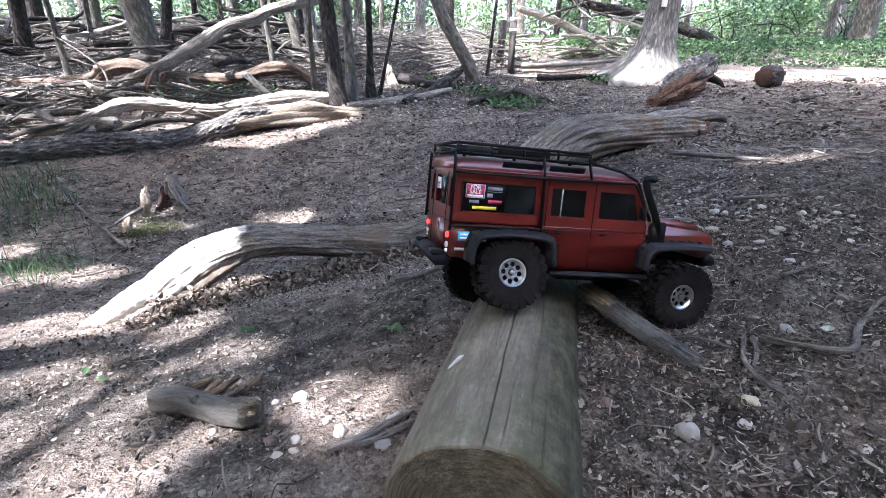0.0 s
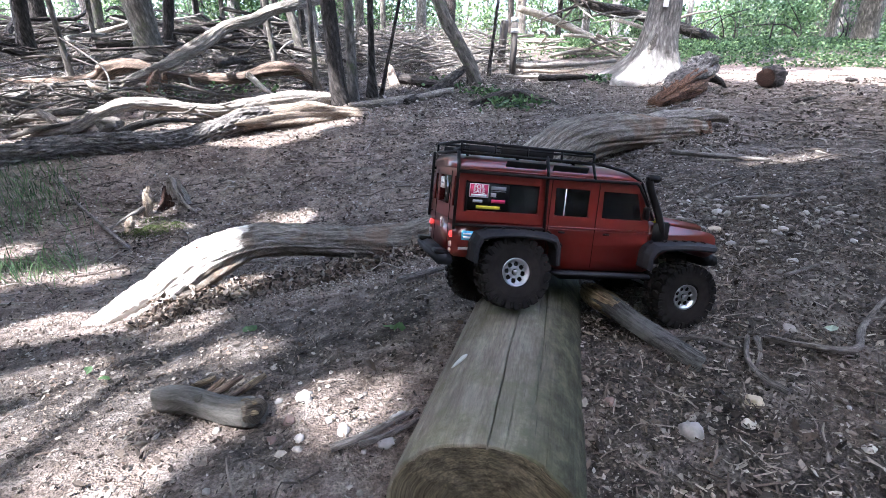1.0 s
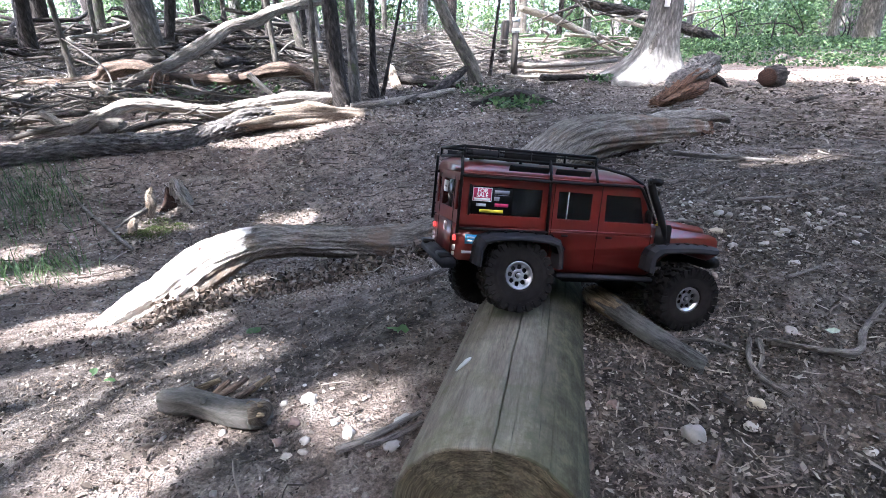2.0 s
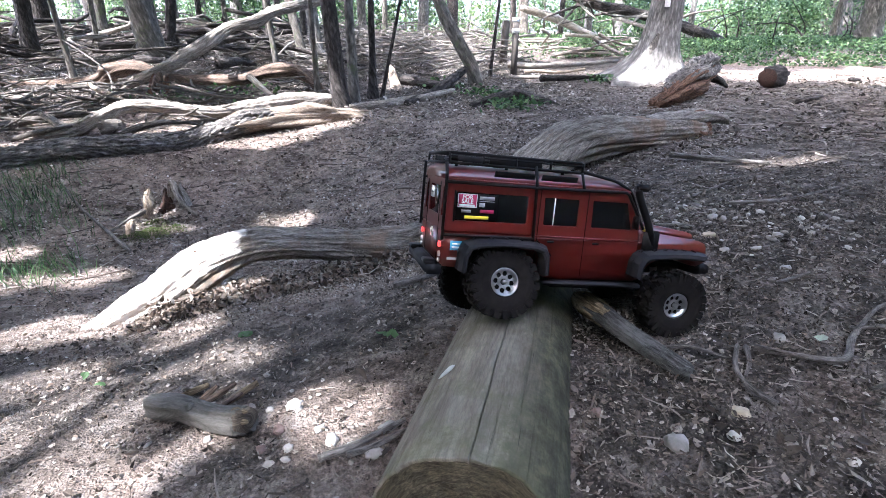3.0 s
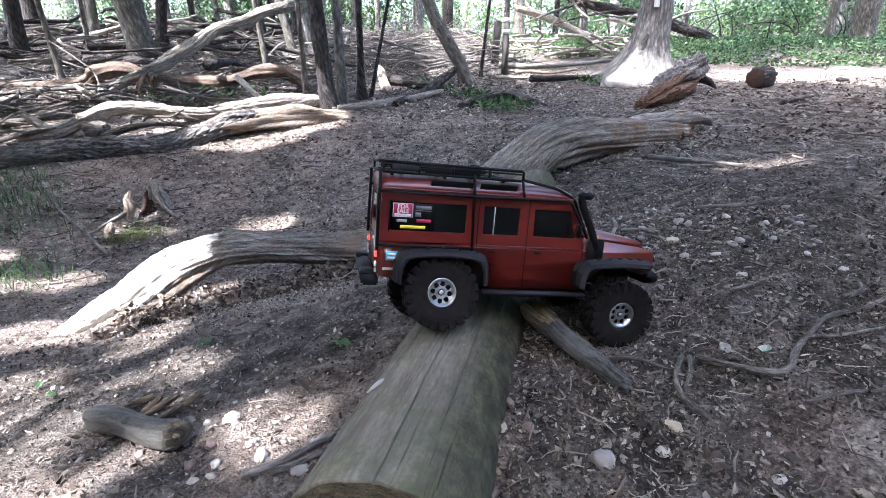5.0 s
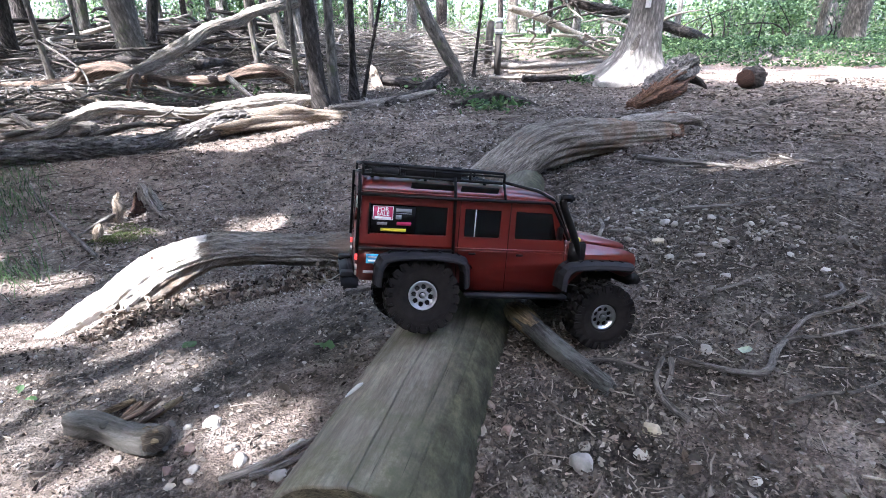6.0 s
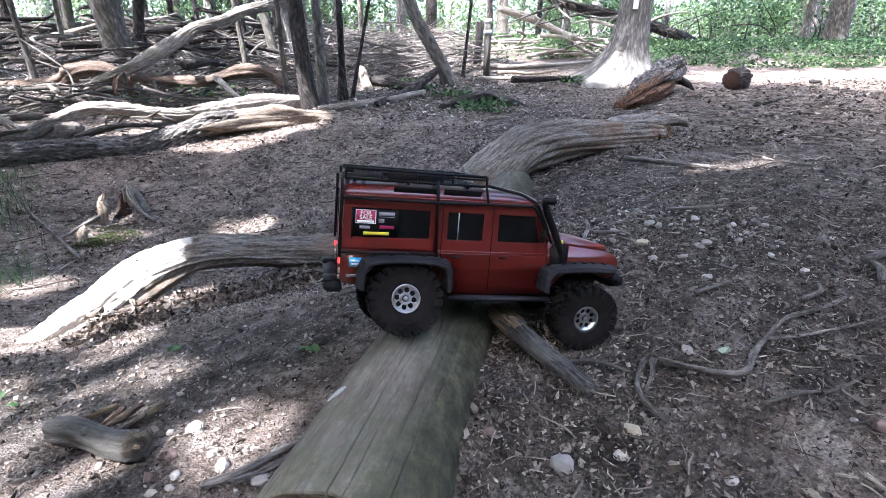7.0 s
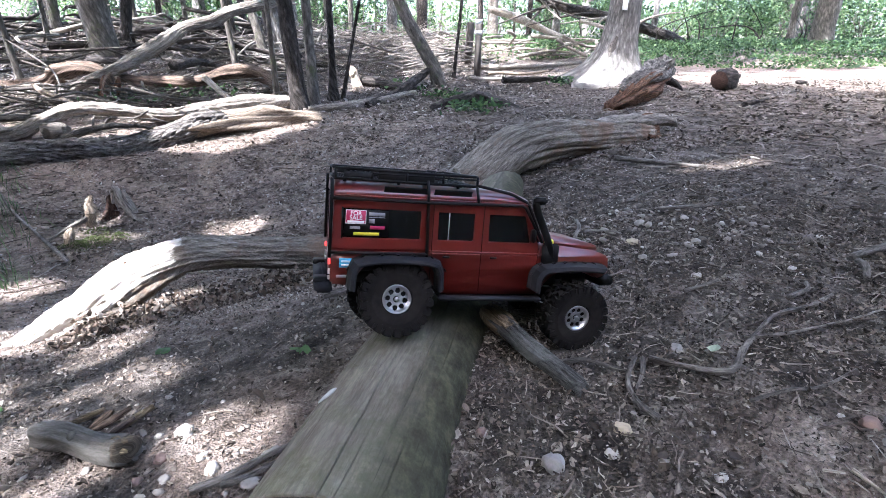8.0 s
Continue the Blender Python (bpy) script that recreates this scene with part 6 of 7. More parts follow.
def tyre_mesh():
    heap = Heap()
    prof = [(0.0222, -0.017), (0.026, -0.0215), (0.040, -0.0235), (0.049, -0.0225), (0.0535, -0.0185), (0.0545, -0.010), (0.0548, 0.0), (0.0545, 0.010), (0.0535, 0.0185), (0.049, 0.0225), (0.040, 0.0235), (0.026, 0.0215), (0.0222, 0.017)]
    seg = 64
    v, f = [], []
    for k in range(seg):
        a = 2 * math.pi * k / seg
        v += [(r * math.cos(a), y, r * math.sin(a)) for r, y in prof]
    m = len(prof)
    for k in range(seg):
        o, p = k * m, ((k + 1) % seg) * m
        f += [(o + i, p + i, p + i + 1, o + i + 1) for i in range(m - 1)]
    heap.add(v, f)
    n = 22

    def lug(a, y0, y1, r0, r1, w, skew):
        pts = []
        for y, s in ((y0, 0.0), (y1, skew)):
            for r in (r0, r1):
                for d in (-w, w):
                    ww = d * (0.8 if r == r1 else 1.0)
                    ang = a + s + ww
                    pts.append((r * math.cos(ang), y, r * math.sin(ang)))
        heap.add(pts, [(0, 1, 3, 2), (4, 6, 7, 5), (0, 4, 5, 1), (2, 3, 7, 6), (0, 2, 6, 4), (1, 5, 7, 3)])

    for k in range(n):
        a = 2 * math.pi * k / n
        for side in (-1, 1):
            b = a + (math.pi / n if side > 0 else 0)
            lug(b, side * 0.0095, side * 0.0215, 0.0525, TYRE_R, 0.095, 0.05)
            lug(b, side * 0.0205, side * 0.0240, 0.0455, 0.0585, 0.085, 0.0)
            lug(b + 0.14, side * 0.0212, side * 0.0238, 0.050, 0.0565, 0.04, 0.0)
            lug(b + 0.14, side * 0.0010, side * 0.0095, 0.0525, TYRE_R - 0.0004, 0.07, -0.06)
    return raw("tyre", heap.v, heap.f)


def rim_mesh():
    """A dished disc with a ring of round holes."""
    bm = bmesh.new()
    seg, radii = 160, [0.84 * r for r in (0.006, 0.0085, 0.0105, 0.012, 0.0135, 0.015, 0.0165, 0.018, 0.0195, 0.021, 0.0225, 0.0245, 0.0275)]
    grid = []
    for r in radii:
        y = 0.003 if r < 0.008 else (0.003 - (r - 0.008) * 0.1 if r < 0.0176 else 0.002 - (r - 0.0176) * 1.0)
        grid.append([bm.verts.new((r * math.cos(2 * math.pi * k / seg), y, r * math.sin(2 * math.pi * k / seg))) for k in range(seg)])
    for i in range(len(radii) - 1):
        for k in range(seg):
            rm, am = (radii[i] + radii[i + 1]) / 2, 2 * math.pi * (k + 0.5) / seg
            hole = 2 * math.pi / 8
            off = (am + hole / 2) % hole - hole / 2
            if math.hypot(rm - 0.0142, off * rm) < 0.0042:
                continue
            bm.faces.new((grid[i][k], grid[i][(k + 1) % seg], grid[i + 1][(k + 1) % seg], grid[i + 1][k]))
    bmesh.ops.delete(bm, geom=[v for v in bm.verts if not v.link_faces], context="VERTS")
    res = bmesh.ops.extrude_face_region(bm, geom=list(bm.faces))
    bmesh.ops.translate(bm, vec=(0, 0.0025, 0), verts=[g for g in res["geom"] if isinstance(g, bmesh.types.BMVert)])
    bmesh.ops.recalc_face_normals(bm, faces=bm.faces)
    return bm


def wheel(parent, m, spin):
    root = new("wheel")
    root.parent = parent
    root.matrix_local = m @ pose(0, 0, 0, 0, spin, 0)
    part("tyre", tyre_mesh(), RUBBER, root, "dusty black knobbly tyre", smooth=False)
    rim = rim_mesh()
    bmesh.ops.translate(rim, vec=(0, -0.0165, 0), verts=rim.verts)
    part("rim", rim, CHROME, root, "silver rim with a ring of round holes")
    part("hub_nut", moved(disc(0.0042, 0.006, 6), pose(0, -0.0165, 0)), CHROME, root)
    part("rim_barrel", moved(disc(0.0222, 0.026, 32), pose(0, 0.004, 0)), BLACK, root)
    for k in range(16):
        a = 2 * math.pi * (k + 0.5) / 16
        part("rim_bolt", moved(disc(0.0009, 0.0012, 6, 0), pose(0.0206 * math.cos(a), -0.0165, 0.0206 * math.sin(a))), CHROME, root)
    return root


def flare(parent, cx, cz, r0, r1, a0, a1, side, front):
    """A wide angular mudguard flare round a wheel arch."""
    n = 16
    v, f = [], []
    for i in range(n + 1):
        a = radians(a0 + (a1 - a0) * i / n)
        # squared-off arch
        sq = 1 / max(abs(math.cos(a)) * 0.90, abs(math.sin(a)) * 1.0, 0.72)
        sq = 1 + (sq - 1) * 0.8
        c, s = math.cos(a), math.sin(a)
        for r, y in ((r0 - 0.004, 0.090), (r1, 0.092), (r1 - 0.001, 0.108), (r1 - 0.005, 0.119), (r0, 0.121), (r0 - 0.003, 0.119), (r0 - 0.004, 0.106)):
            v.append((cx + c * r * sq, side * y, cz + s * r * sq))
    for i in range(n):
        o = i * 7
        f += [(o + j, o + (j + 1) % 7, o + 7 + (j + 1) % 7, o + 7 + j) for j in range(7)]
    f += [tuple(range(7)), tuple(range(n * 7, n * 7 + 7))[::-1]]
    bm = bmesh.new()
    data = raw("fender_flare", v, f)
    bm.from_mesh(data)
    bpy.data.meshes.remove(data)
    bmesh.ops.recalc_face_normals(bm, faces=bm.faces)
    ob = part("fender_flare", bm, TRIM, parent, "dark grey plastic fender flare", smooth=False)
    for i in range(1, 8):
        a = radians(a0 + (a1 - a0) * i / 8)
        sq = 1 / max(abs(math.cos(a)) * 0.90, abs(math.sin(a)), 0.72)
        r = (r1 + 0.0004) * (1 + (sq - 1) * 0.8)
        part("bolt", moved(slab(-0.003, 0.003, -0.004, 0.004, -0.001, 0.001, 0.0006, 1), pose(cx + math.cos(a) * r, side * 0.104, cz + math.sin(a) * r, 0, 90 - math.degrees(a), 0)), BLACK, ob, smooth=False)


def lettering(text, size, m, parent, material):
    cu = bpy.data.curves.new("lettering", "FONT")
    cu.body, cu.size, cu.align_x, cu.align_y, cu.extrude = text, size, "CENTER", "CENTER", 0.0002
    cu.offset = size * 0.02
    ob = bpy.data.objects.new("lettering", cu)
    scene.collection.objects.link(ob)
    data = bpy.data.meshes.new_from_object(ob.evaluated_get(bpy.context.evaluated_depsgraph_get()))
    bpy.data.objects.remove(ob)
    out = part("lettering", data, material, parent, "", smooth=False)
    out.matrix_local = m
    return out


def model_car():
    car = thing("model_car", "red off-road model car with black roof rack on the log", "model car")
    car.matrix_world = pose(*CAR_AT, *CAR_TURN)
    Y, ROCK, BELT, GUT, ROOF, XR, FZ = 0.094, 0.006, 0.079, 0.163, 0.184, -0.103, CAR_FRONT_DROP
    arc = lambda cx, cz, r, a0, a1, n=12: [(cx + r * math.cos(radians(a0 + (a1 - a0) * i / n)), cz + r * math.sin(radians(a0 + (a1 - a0) * i / n))) for i in range(n + 1)]
    # lower body with arches
    outline = [(XR, 0.022), (XR, BELT), (0.248, BELT), (0.256, 0.094), (0.372, 0.083), (0.388, 0.077), (0.391, 0.046), (0.380, 0.040)]
    outline += arc(0.322, -0.020, 0.072, 50, 150, 12) + [(0.254, ROCK)] + [(0.076, ROCK)] + arc(0.0, -0.004, 0.074, 18, 158, 14) + [(-0.074, 0.020)]
    part("lower_body", prism(outline, -Y, Y, 0.0035), PAINT, car)
    # bonnet with a raised middle
    part("bonnet", prism([(0.254, 0.088), (0.254, 0.104), (0.30, 0.103), (0.375, 0.094), (0.386, 0.086), (0.386, 0.078)], -0.062, 0.062, 0.004), PAINT, car)
    part("grille", slab(0.388, 0.395, -0.05, 0.05, 0.046, 0.078, 0.002), BLACK, car)
    for s in (-1, 1):
        part("headlight", moved(disc(0.0125, 0.006, 24), pose(0.393, s * 0.066, 0.063, 0, 0, 90)), CLEAR_LENS, car, "round clear headlight")
    # sides above the belt: pillars and rails round the window openings
    cols = [(-0.103, -0.100), (-0.089, -0.088), (0.036, 0.036), (0.066, 0.066), (0.127, 0.127), (0.154, 0.154), (0.236, 0.212), (0.250, 0.221)]
    rows = [BELT, 0.097, 0.142, GUT]
    for s in (-1, 1):
        bm = bmesh.new()
        grid = []
        for z in rows:
            q = (z - BELT) / (GUT - BELT)
            grid.append([bm.verts.new((a + (b - a) * q, s * (Y - 0.006 * q), z)) for a, b in cols])
        for j in range(3):
            for i in range(len(cols) - 1):
                if j == 1 and i in (1, 3, 5):
                    continue
                bm.faces.new((grid[j][i], grid[j][i + 1], grid[j + 1][i + 1], grid[j + 1][i]))
        bmesh.ops.recalc_face_normals(bm, faces=bm.faces)
        res = bmesh.ops.extrude_face_region(bm, geom=list(bm.faces))
        bmesh.ops.translate(bm, vec=(0, -s * 0.004, 0), verts=[g for g in res["geom"] if isinstance(g, bmesh.types.BMVert)])
        bmesh.ops.recalc_face_normals(bm, faces=bm.faces)
        bmesh.ops.bevel(bm, geom=[e for e in bm.edges if len(e.link_faces) == 2 and e.calc_face_angle(0) > 0.5], offset=0.0012, segments=2, affect="EDGES")
        part("side_panel", bm, PAINT, car, smooth=False)
        for i in (1, 3, 5):
            a0, b0 = cols[i]
            a1, b1 = cols[i + 1]
            lo, hi = (rows[1] - BELT) / (GUT - BELT), (rows[2] - BELT) / (GUT - BELT)
            pts = [(a0 + (b0 - a0) * lo, rows[1]), (a1 + (b1 - a1) * lo, rows[1]), (a1 + (b1 - a1) * hi, rows[2]), (a0 + (b0 - a0) * hi, rows[2])]
            pane = part("window", moved(prism(pts, -0.0008, 0.0008, 0), pose(0, s * (Y - 0.0055), 0)), GLASS, car, "dark tinted side window", smooth=False)
            if i == 3:
                part("window_divider", moved(slab(0.083, 0.0845, -0.0014, 0.0014, 0.097, 0.142, 0), pose(0, s * (Y - 0.0048), 0)), WHITE, pane)
            if i == 1:
                part("window_frame", moved(slab(-0.089, -0.0865, -0.0012, 0.0012, 0.095, 0.144, 0), pose(0, s * (Y - 0.001), 0)), BLACK, pane)
        # door seams, handles, beading
        for x in (0.056, 0.142, 0.246):
            part("door_seam", slab(x - 0.0006, x + 0.0006, s * (Y - 0.001), s * (Y + 0.0006), 0.012, 0.158 if x < 0.2 else 0.09, 0), SEAM, car)
        part("waist_bead", slab(0.052, 0.246, s * (Y - 0.001), s * (Y + 0.0016), BELT - 0.0022, BELT + 0.0006, 0.0006, 1), PAINT, car)
        for x in (0.075, 0.158):
            part("door_handle", slab(x, x + 0.012, s * Y, s * (Y + 0.0028), 0.068, 0.0715, 0.0008, 1), BLACK, car, "small black door handle")
        # roof lights (alpine windows), black
        part("roof_window", moved(slab(-0.035, 0.035, -0.001, 0.001, -0.0065, 0.0065, 0.001, 1), pose(0.010, s * 0.0872, 0.1728, -s * 28, 0, 0)), BLACK, car, "narrow black roof window")
        part("roof_window", moved(slab(-0.032, 0.032, -0.001, 0.001, -0.0065, 0.0065, 0.001, 1), pose(0.088, s * 0.0872, 0.1728, -s * 28, 0, 0)), BLACK, car, "narrow black roof window")
        # rock slider
        part("rock_slider", prism([(0.074, -0.003), (0.074, 0.005), (0.258, 0.003), (0.258, -0.005)], s * 0.084, s * 0.103, 0.002), TRIM, car, "dark side step")
    # roof
    bm = bmesh.new()
    prof = [(-0.0885, GUT - 0.002), (-0.0895, GUT + 0.001), (-0.084, GUT + 0.010), (-0.074, GUT + 0.018), (-0.05, ROOF), (0, ROOF + 0.0015), (0.05, ROOF), (0.074, GUT + 0.018), (0.084, GUT + 0.010), (0.0895, GUT + 0.001), (0.0885, GUT - 0.002)]
    rings = []
    for x, drop in ((-0.103, 0.010), (-0.100, 0.003), (-0.09, 0.0), (0.05, 0.0), (0.17, 0.001), (0.205, 0.004), (0.222, 0.012)):
        rings.append([bm.verts.new((x, y, max(z - drop * max(0.0, (z - GUT) / 0.021), GUT - 0.002))) for y, z in prof])
    for a, b in zip(rings, rings[1:]):
        for i in range(len(prof) - 1):
            bm.faces.new((a[i], a[i + 1], b[i + 1], b[i]))
    bm.faces.new(rings[0])
    bm.faces.new(rings[-1][::-1])
    bmesh.ops.recalc_face_normals(bm, faces=bm.faces)
    part("roof", bm, PAINT, car)
    # gutter
    for s in (-1, 1):
        part("rain_gutter", slab(-0.102, 0.220, s * 0.0885, s * 0.0925, GUT - 0.003, GUT - 0.0002, 0.0007, 1), PAINT, car)
    # windscreen
    scr = bmesh.new()
    vs = [scr.verts.new(p) for p in ((0.2525, -0.082, 0.096), (0.2525, 0.082, 0.096), (0.2235, 0.080, 0.160), (0.2235, -0.080, 0.160))]
    scr.faces.new(vs)
    res = bmesh.ops.extrude_face_region(scr, geom=list(scr.faces))
    bmesh.ops.translate(scr, vec=(-0.0015, 0, -0.0005), verts=[g for g in res["geom"] if isinstance(g, bmesh.types.BMVert)])
    bmesh.ops.recalc_face_normals(scr, faces=scr.faces)
    part("windscreen", scr, GLASS, car, "dark windscreen", smooth=False)
    part("cowl", slab(0.244, 0.262, -0.088, 0.088, 0.078, 0.096, 0.003), PAINT, car)
    # back: door panel with window, lamps, badge
    bm = bmesh.new()
    ycols, zrows = [-0.088, -0.078, -0.062, -0.040, 0.040, 0.062, 0.078, 0.088], [BELT, 0.100, 0.148, GUT]
    grid = [[bm.verts.new((XR + 0.003 * (z - BELT) / (GUT - BELT), y, z)) for y in ycols] for z in zrows]
    for j in range(3):
        for i in range(7):
            if j == 1 and i in (1, 3, 5):
                continue
            bm.faces.new((grid[j][i], grid[j][i + 1], grid[j + 1][i + 1], grid[j + 1][i]))
    bmesh.ops.recalc_face_normals(bm, faces=bm.faces)
    res = bmesh.ops.extrude_face_region(bm, geom=list(bm.faces))
    bmesh.ops.translate(bm, vec=(0.004, 0, 0), verts=[g for g in res["geom"] if isinstance(g, bmesh.types.BMVert)])
    bmesh.ops.recalc_face_normals(bm, faces=bm.faces)
    part("rear_panel", bm, PAINT, car, smooth=False)
    rear_glass = part("rear_window", slab(-0.100, -0.0985, -0.041, 0.041, 0.099, 0.149, 0), GLASS, car, "dark rear window")
    part("sticker", slab(-0.1012, -0.1002, 0.008, 0.036, 0.124, 0.144, 0), WHITE, rear_glass, "white sticker")
    part("printed_bar", slab(-0.1017, -0.1013, 0.013, 0.031, 0.132, 0.135, 0), GREY_PRINT, rear_glass)
    for s in (-1, 1):
        part("corner_window", slab(-0.100, -0.0985, s * 0.061, s * 0.079, 0.099, 0.149, 0), GLASS, car, "narrow rear corner window")
        part("tail_lamp", moved(disc(0.0048, 0.004, 16), pose(XR - 0.0015, s * 0.080, 0.056, 0, 0, 90)), RED_LENS, car, "small glowing red tail lamp")
        part("rear_lamp", moved(disc(0.0048, 0.004, 16), pose(XR - 0.0015, s * 0.080, 0.040, 0, 0, 90)), CLEAR_LENS, car, "small clear rear lamp")
        part("rear_lamp", moved(disc(0.0036, 0.004, 16), pose(XR - 0.0015, s * 0.080, 0.030, 0, 0, 90)), CLEAR_LENS, car, "small clear rear lamp")
    for y in (-0.052, 0.052):
        part("rear_door_seam", slab(XR - 0.0006, XR + 0.0006, y - 0.0006, y + 0.0006, 0.026, 0.156, 0), BLACK, car)
    ring = bmesh.new()
    bmesh.ops.create_cone(ring, cap_ends=False, segments=28, radius1=0.0085, radius2=0.0085, depth=0.002)
    res = bmesh.ops.extrude_edge_only(ring, edges=list(ring.edges))
    bmesh.ops.scale(ring, vec=(0.75, 0.75, 1), verts=[g for g in res["geom"] if isinstance(g, bmesh.types.BMVert)])
    bmesh.ops.rotate(ring, cent=(0, 0, 0), matrix=Matrix.Rotation(radians(90), 3, "Y"), verts=ring.verts)
    part("round_badge", moved(ring, pose(XR - 0.001, -0.008, 0.066)), WHITE, car, "white ring badge")
    part("rear_bumper", prism([(-0.125, 0.006), (-0.128, 0.020), (-0.112, 0.028), (-0.100, 0.022), (-0.098, 0.006)], -0.088, 0.088, 0.003), TRIM, car, "dark grey rear bumper")
    for s in (-1, 1):
        part("bumper_step", slab(-0.1275, -0.106, s * 0.050, s * 0.086, 0.022, 0.0285, 0.0015), BLACK, car)
    part("front_bumper", prism([(0.386, 0.018), (0.388, 0.040), (0.400, 0.042), (0.416, 0.034), (0.416, 0.020)], -0.078, 0.078, 0.003), BLACK, car, "black front bumper with winch")
    part("winch_drum", moved(disc(0.008, 0.06, 20), pose(0.405, 0, 0.046)), BLACK, car)
    # flares, wheels, running gear
    for s in (-1, 1):
        flare(car, 0.0, 0.000, 0.064, 0.073, 14, 166, s, False)
        flare(car, 0.320, -0.016, 0.072, 0.083, 56, 158, s, True)
    for rear, cx, cz, tilt in ((True, 0.0, 0.0, CAR_REAR_TILT), (False, 0.324, FZ, 3.0)):
        pivot = pose(cx, -0.098, cz) @ pose(0, 0, 0, tilt, 0, 0)
        axle = part("axle", moved(disc(0.0075, 0.17, 16), pose(0, 0, 0)), BLACK, car)
        axle.matrix_local = pivot @ pose(0, 0.098, 0)
        part("differential", moved(slab(-0.018, 0.018, -0.017, 0.017, -0.020, 0.018, 0.008), pose(0, 0.01, 0)), BLACK, axle)
        wheel(car, pivot, 8 if rear else 20)
        wheel(car, pivot @ pose(0, 0.196, 0, 0, 0, 180), 30)
        for s in (-1, 1):
            low = pivot @ Vector((0, 0.098 + s * 0.055, 0.004))
            high = Vector((cx + (0.02 if rear else -0.02), s * 0.05, 0.075))
            part("shock_absorber", rod([tuple(low), tuple(low.lerp(high, 0.95))], 0.0055, 12), TRIM, car, "grey coil shock absorber")
            part("spring_rod", rod([tuple(low.lerp(high, 0.05)), tuple(low.lerp(high, 0.5))], 0.0062, 12), CHROME, car)
            d = 1 if rear else -1
            part("link_bar", rod([tuple(pivot @ Vector((0.01 * d, 0.098 + s * 0.045, -0.006))), (cx + 0.10 * d, s * 0.03, -0.002)], 0.003), CHROME, car, "metal link bar")
    for s in (-1, 1):
        part("chassis_rail", slab(-0.095, 0.385, s * 0.026, s * 0.032, 0.010, 0.030, 0.002), BLACK, car)
    part("skid_plate", prism([(0.09, -0.006), (0.12, -0.014), (0.20, -0.014), (0.24, -0.006), (0.24, 0.010), (0.09, 0.010)], -0.032, 0.032, 0.003), BLACK, car)
    # black pan added to deepen the shade under the body
    part("shade_pan", prism([(0.072, 0.002), (0.10, -0.010), (0.235, -0.010), (0.258, 0.002), (0.258, 0.012), (0.072, 0.012)], -0.082, 0.082, 0.003), BLACK, car)
    part("gearbox", slab(0.12, 0.21, -0.03, 0.03, -0.026, -0.012, 0.005), BLACK, car)
    part("drive_shaft", rod([(0.012, 0.0, -0.002), (0.13, 0.0, -0.016)], 0.004), BLACK, car)
    part("bed_plate", slab(-0.09, 0.24, -0.088, 0.088, 0.076, 0.0785, 0), BLACK, car)
    # roof rack: two frames joined by posts, slats, side plates
    x0, x1, yr, z0, z1 = -0.100, 0.128, 0.086, 0.1865, 0.202
    rack = new("roof_rack")
    rack.parent = car
    tagged(rack, "black metal roof rack")
    for z in (z0, z1):
        part("rack_rail", rod([(x0, -yr, z), (x1, -yr, z), (x1, yr, z), (x0, yr, z), (x0, -yr, z)], 0.0024), BLACK, rack)
    part("rack_rail", rod([(x0, -yr, 0.197), (x1, -yr, 0.197)], 0.0016), BLACK, rack)
    for s in (-1, 1):
        for x in (x0, -0.045, 0.01, 0.07, x1):
            part("rack_post", rod([(x, s * yr, z0), (x, s * yr, z1)], 0.0022), BLACK, rack)
        part("side_plate", slab(-0.035, 0.055, s * (yr - 0.001), s * (yr + 0.001), z0 + 0.001, z1 - 0.001, 0.0005, 1), BLACK, rack, "black plate on the rack's side")
        part("light_plate", slab(-0.088, -0.046, s * (yr + 0.0012), s * (yr + 0.0026), z0 + 0.003, z1 - 0.004, 0.0005, 1), TRIM, rack)
    for k in range(9):
        y = -yr + 2 * yr * (k + 0.5) / 9
        part("rack_slat", slab(x0, x1, y - 0.003, y + 0.003, z0 - 0.0015, z0 + 0.0005, 0), BLACK, rack)
    for k in range(4):
        x = x0 + (x1 - x0) * (k + 0.5) / 4
        part("cross_slat", slab(x - 0.003, x + 0.003, -yr, yr, z0 - 0.003, z0 - 0.0012, 0), BLACK, rack)
    for s in (-1, 1):
        for x in (-0.085, 0.0, 0.10):
            part("rack_foot", rod([(x, s * 0.070, ROOF - 0.006), (x, s * 0.070, z0)], 0.003), BLACK, rack)
    # cage bars
    for s in (-1, 1):
        part("cage_bar", rod([(-0.105, s * 0.090, z0), (-0.1045, s * 0.0965, 0.166), (-0.1055, s * 0.0985, 0.066)], 0.0028), BLACK, car)
        part("cage_bar", rod([(0.045, s * 0.085, z0 + 0.004), (0.045, s * 0.0965, 0.168), (0.048, s * 0.0985, 0.066)], 0.0028), BLACK, car)
        part("cage_bar", rod([(-0.105, s * 0.0985, 0.074), (0.048, s * 0.0985, 0.074)], 0.0026), BLACK, car)
        part("cage_bar", rod([(-0.104, s * 0.0972, 0.157), (0.05, s * 0.0972, 0.157), (0.212, s * 0.0965, 0.160), (0.250, s * 0.097, 0.100)], 0.0026), BLACK, car)
        part("cage_bar", rod([(0.128, s * 0.086, z0 + 0.002), (0.190, s * 0.087, 0.178), (0.222, s * 0.088, 0.164), (0.254, s * 0.09, 0.098)], 0.0026), BLACK, car)
        part("cage_bar", rod([(0.128, s * 0.086, z0), (0.130, s * 0.0965, 0.160)], 0.0024), BLACK, car)
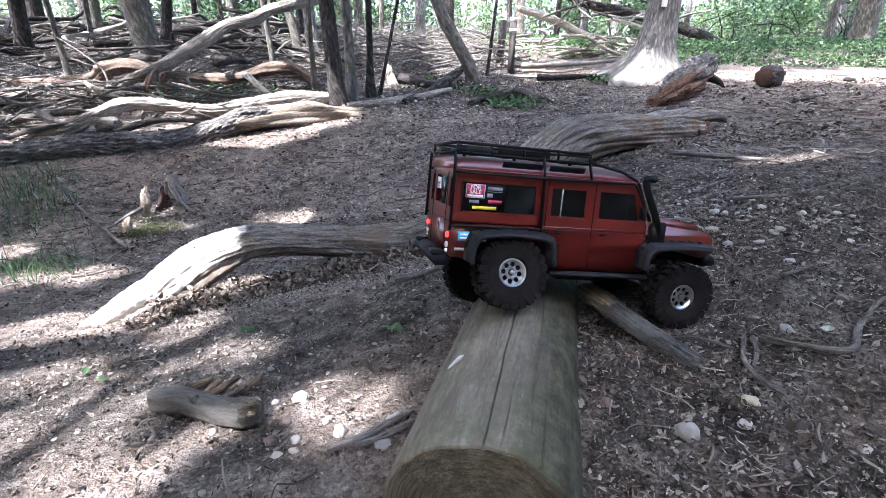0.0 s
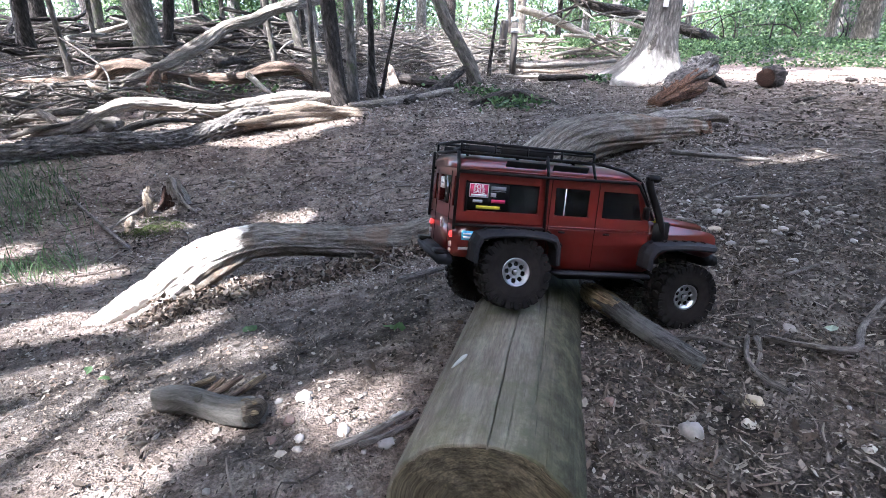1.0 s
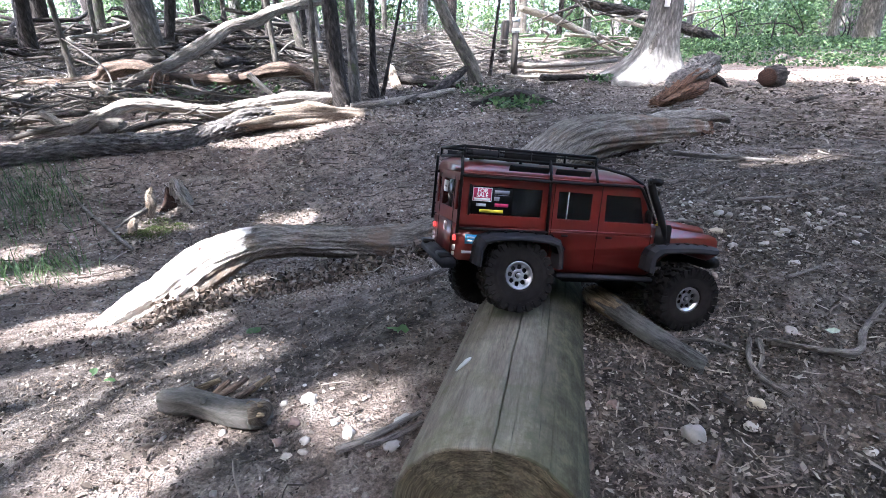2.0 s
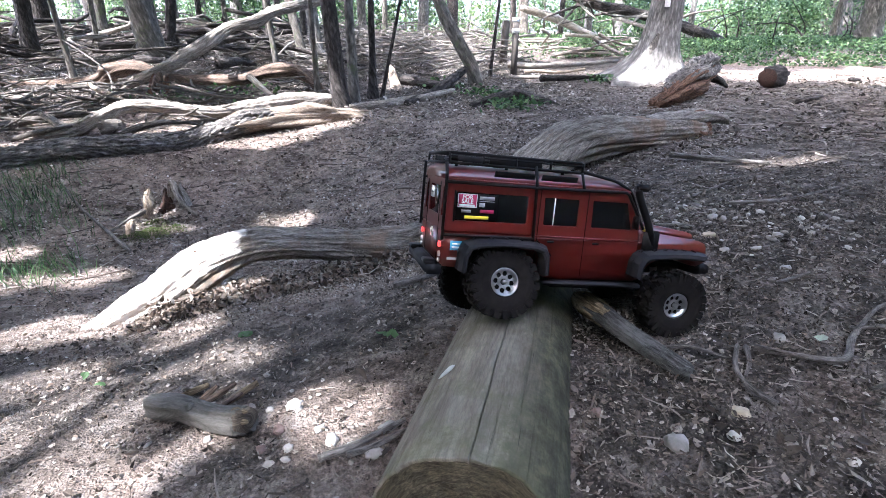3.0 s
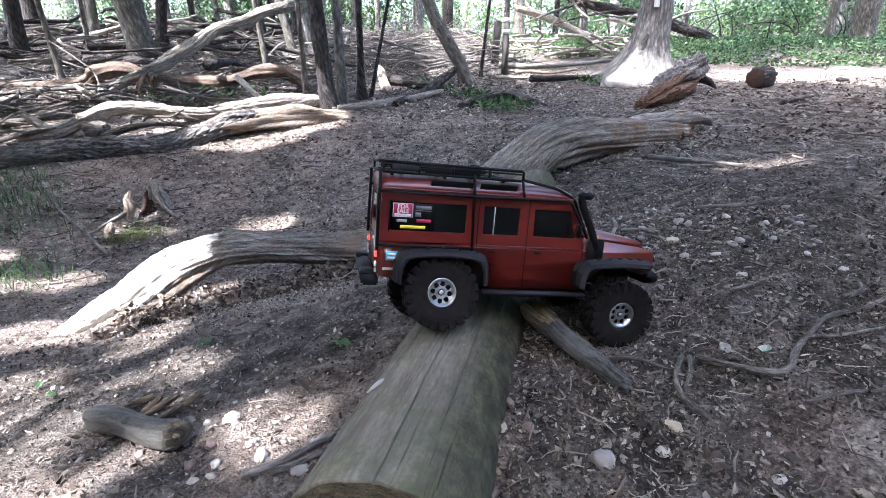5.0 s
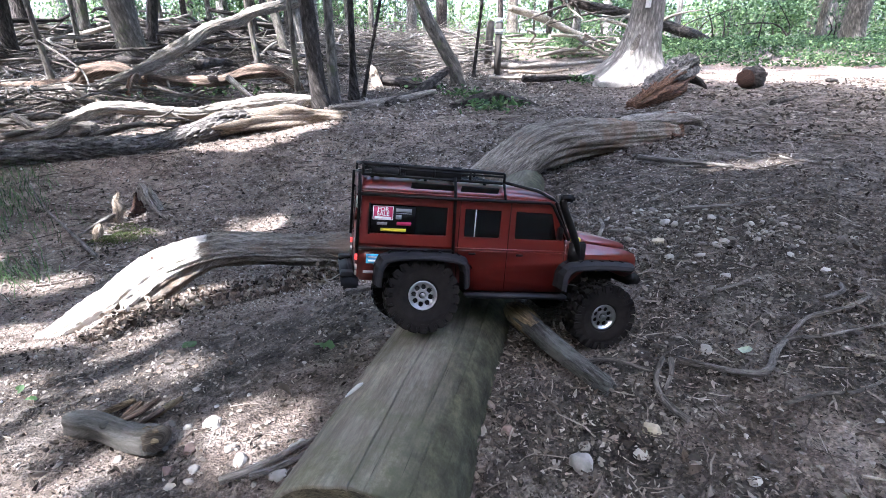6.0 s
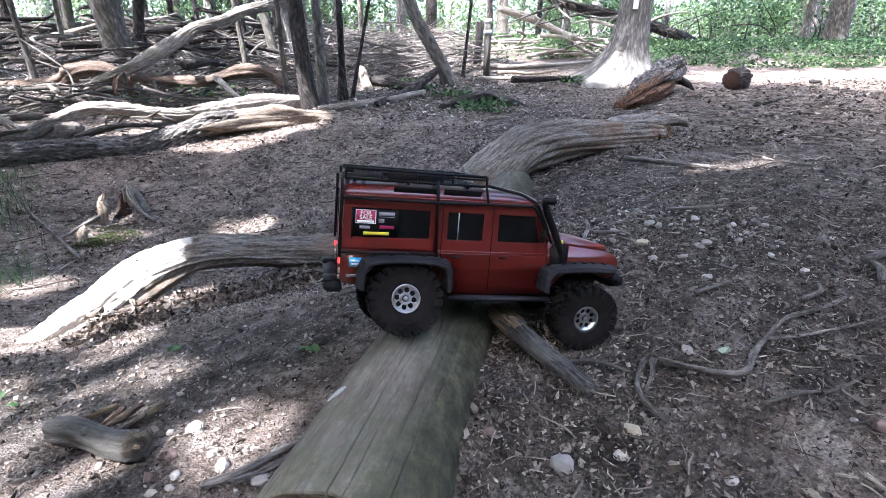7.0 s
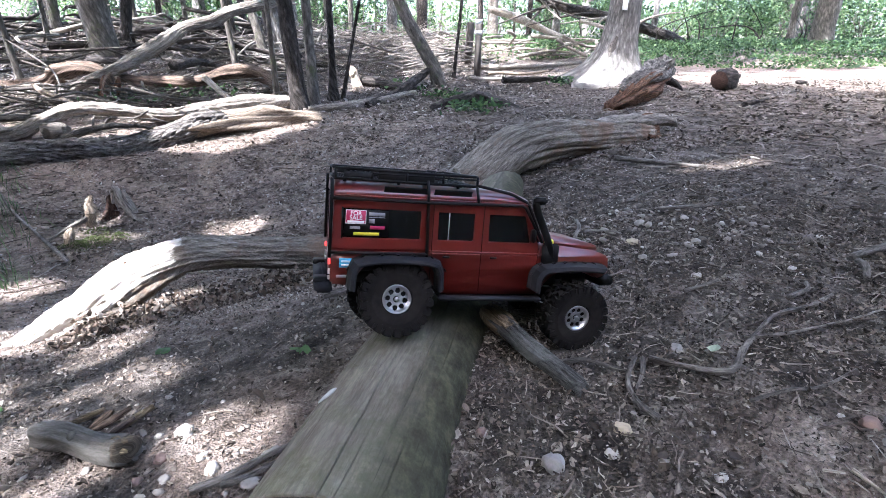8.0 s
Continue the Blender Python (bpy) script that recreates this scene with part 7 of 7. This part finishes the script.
    # snorkel on the camera's side, mirror on the other
    part("snorkel", rod([(0.272, -0.094, 0.074), (0.262, -0.099, 0.100), (0.232, -0.096, 0.160), (0.232, -0.096, 0.170)], 0.0065, 12), BLACK, car, "black snorkel along the windscreen pillar")
    part("snorkel_head", slab(0.226, 0.250, -0.104, -0.089, 0.164, 0.176, 0.003), BLACK, car)
    part("snorkel_base", slab(0.252, 0.284, -0.1, -0.0935, 0.055, 0.098, 0.003), BLACK, car)
    part("wing_mirror", slab(0.226, 0.232, -0.112, -0.096, 0.100, 0.122, 0.002), BLACK, car)
    part("wing_mirror", slab(0.226, 0.232, 0.096, 0.112, 0.100, 0.122, 0.002), BLACK, car)
    part("work_lamp", slab(0.272, 0.286, -0.074, -0.060, 0.092, 0.101, 0.0015), YELLOW, car, "small yellow lamp")
    # stickers on the long rear window
    yl = -(Y - 0.0032)
    board = part("sticker_board", moved(slab(-0.085, -0.016, -0.0006, 0.0006, 0.0985, 0.1405, 0), pose(0, yl, 0)), BLACK, car, "dark sticker sheet")
    sale = part("sale_sticker", slab(-0.082, -0.052, yl - 0.0010, yl - 0.0007, 0.119, 0.139, 0), PINK, board, "crimson for-sale sticker")
    for a, b, c, d in ((-0.0828, -0.0512, 0.1388, 0.1398), (-0.0828, -0.0512, 0.1182, 0.1192), (-0.0828, -0.0818, 0.1182, 0.1398), (-0.0522, -0.0512, 0.1182, 0.1398), (-0.080, -0.054, 0.1196, 0.1232)):
        part("sticker_edge", slab(a, b, yl - 0.0012, yl - 0.0008, c, d, 0), WHITE, sale)
    lettering("FOR", 0.0092, pose(-0.067, yl - 0.0014, 0.1345, 90, 0, 0), sale, WHITE)
    lettering("SALE", 0.0092, pose(-0.067, yl - 0.0014, 0.1275, 90, 0, 0), sale, WHITE)
    for a, b, c, d, m in ((-0.047, -0.022, 0.1315, 0.137, GREY_PRINT), (-0.047, -0.022, 0.1288, 0.1298, GREY_PRINT), (-0.047, -0.038, 0.120, 0.1265, GREY_PRINT), (-0.045, -0.022, 0.1105, 0.116, PINK), (-0.076, -0.060, 0.110, 0.1145, GREY_PRINT), (-0.070, -0.030, 0.1005, 0.1055, YELLOW)):
        part("printed_bar", slab(a, b, yl - 0.0011, yl - 0.0007, c, d, 0), m, board)
    blue = part("blue_sticker", slab(-0.090, -0.070, -Y - 0.0005, -Y - 0.0001, 0.049, 0.064, 0), BLUE, car, "light blue sticker")
    for c in (0.052, 0.0575):
        part("printed_bar", slab(-0.087, -0.074, -Y - 0.0008, -Y - 0.0004, c, c + 0.003, 0), WHITE, blue)
    part("printed_bar", slab(-0.094, -0.071, -Y - 0.0006, -Y - 0.0001, 0.033, 0.0375, 0), GREY_PRINT, car)
    return car


def rack_load(car):
    base = car.matrix_world
    tray = thing("recovery_board", "black perforated recovery board lying on the roof rack", "board")
    tray.matrix_world = base @ pose(-0.02, 0.02, 0.1905)
    part("board_body", slab(-0.060, 0.035, -0.030, 0.030, 0, 0.006, 0.002), BLACK, tray)
    for i in range(11):
        for j in range(5):
            part("board_stud", moved(disc(0.0022, 0.003, 8, 0), pose(-0.054 + i * 0.0083, -0.024 + j * 0.012, 0.007, 90, 0, 0)), TRIM, tray)
    can = thing("cable_reel", "small round black reel lying on the roof rack", "reel")
    can.matrix_world = base @ pose(0.075, 0.02, 0.1905)
    part("reel_body", moved(disc(0.022, 0.011, 28, 0.002), pose(0, 0, 0.0055, 90, 0, 0)), BLACK, can)
    part("reel_hub", moved(disc(0.009, 0.006, 18, 0.001), pose(0, 0, 0.013, 90, 0, 0)), TRIM, can)
    part("reel_strap", slab(-0.024, 0.024, -0.004, 0.004, 0.010, 0.0125, 0.0008, 1), BLACK, can)
    tag = thing("yellow_clip", "small yellow plastic clip on the roof rack", "clip")
    tag.matrix_world = base @ pose(0.025, -0.035, 0.1905, 0, 0, 30)
    part("clip_body", slab(-0.010, 0.010, -0.003, 0.003, 0, 0.006, 0.002), YELLOW, tag)


the_car = model_car()
bpy.context.view_layer.update()
rack_load(the_car)
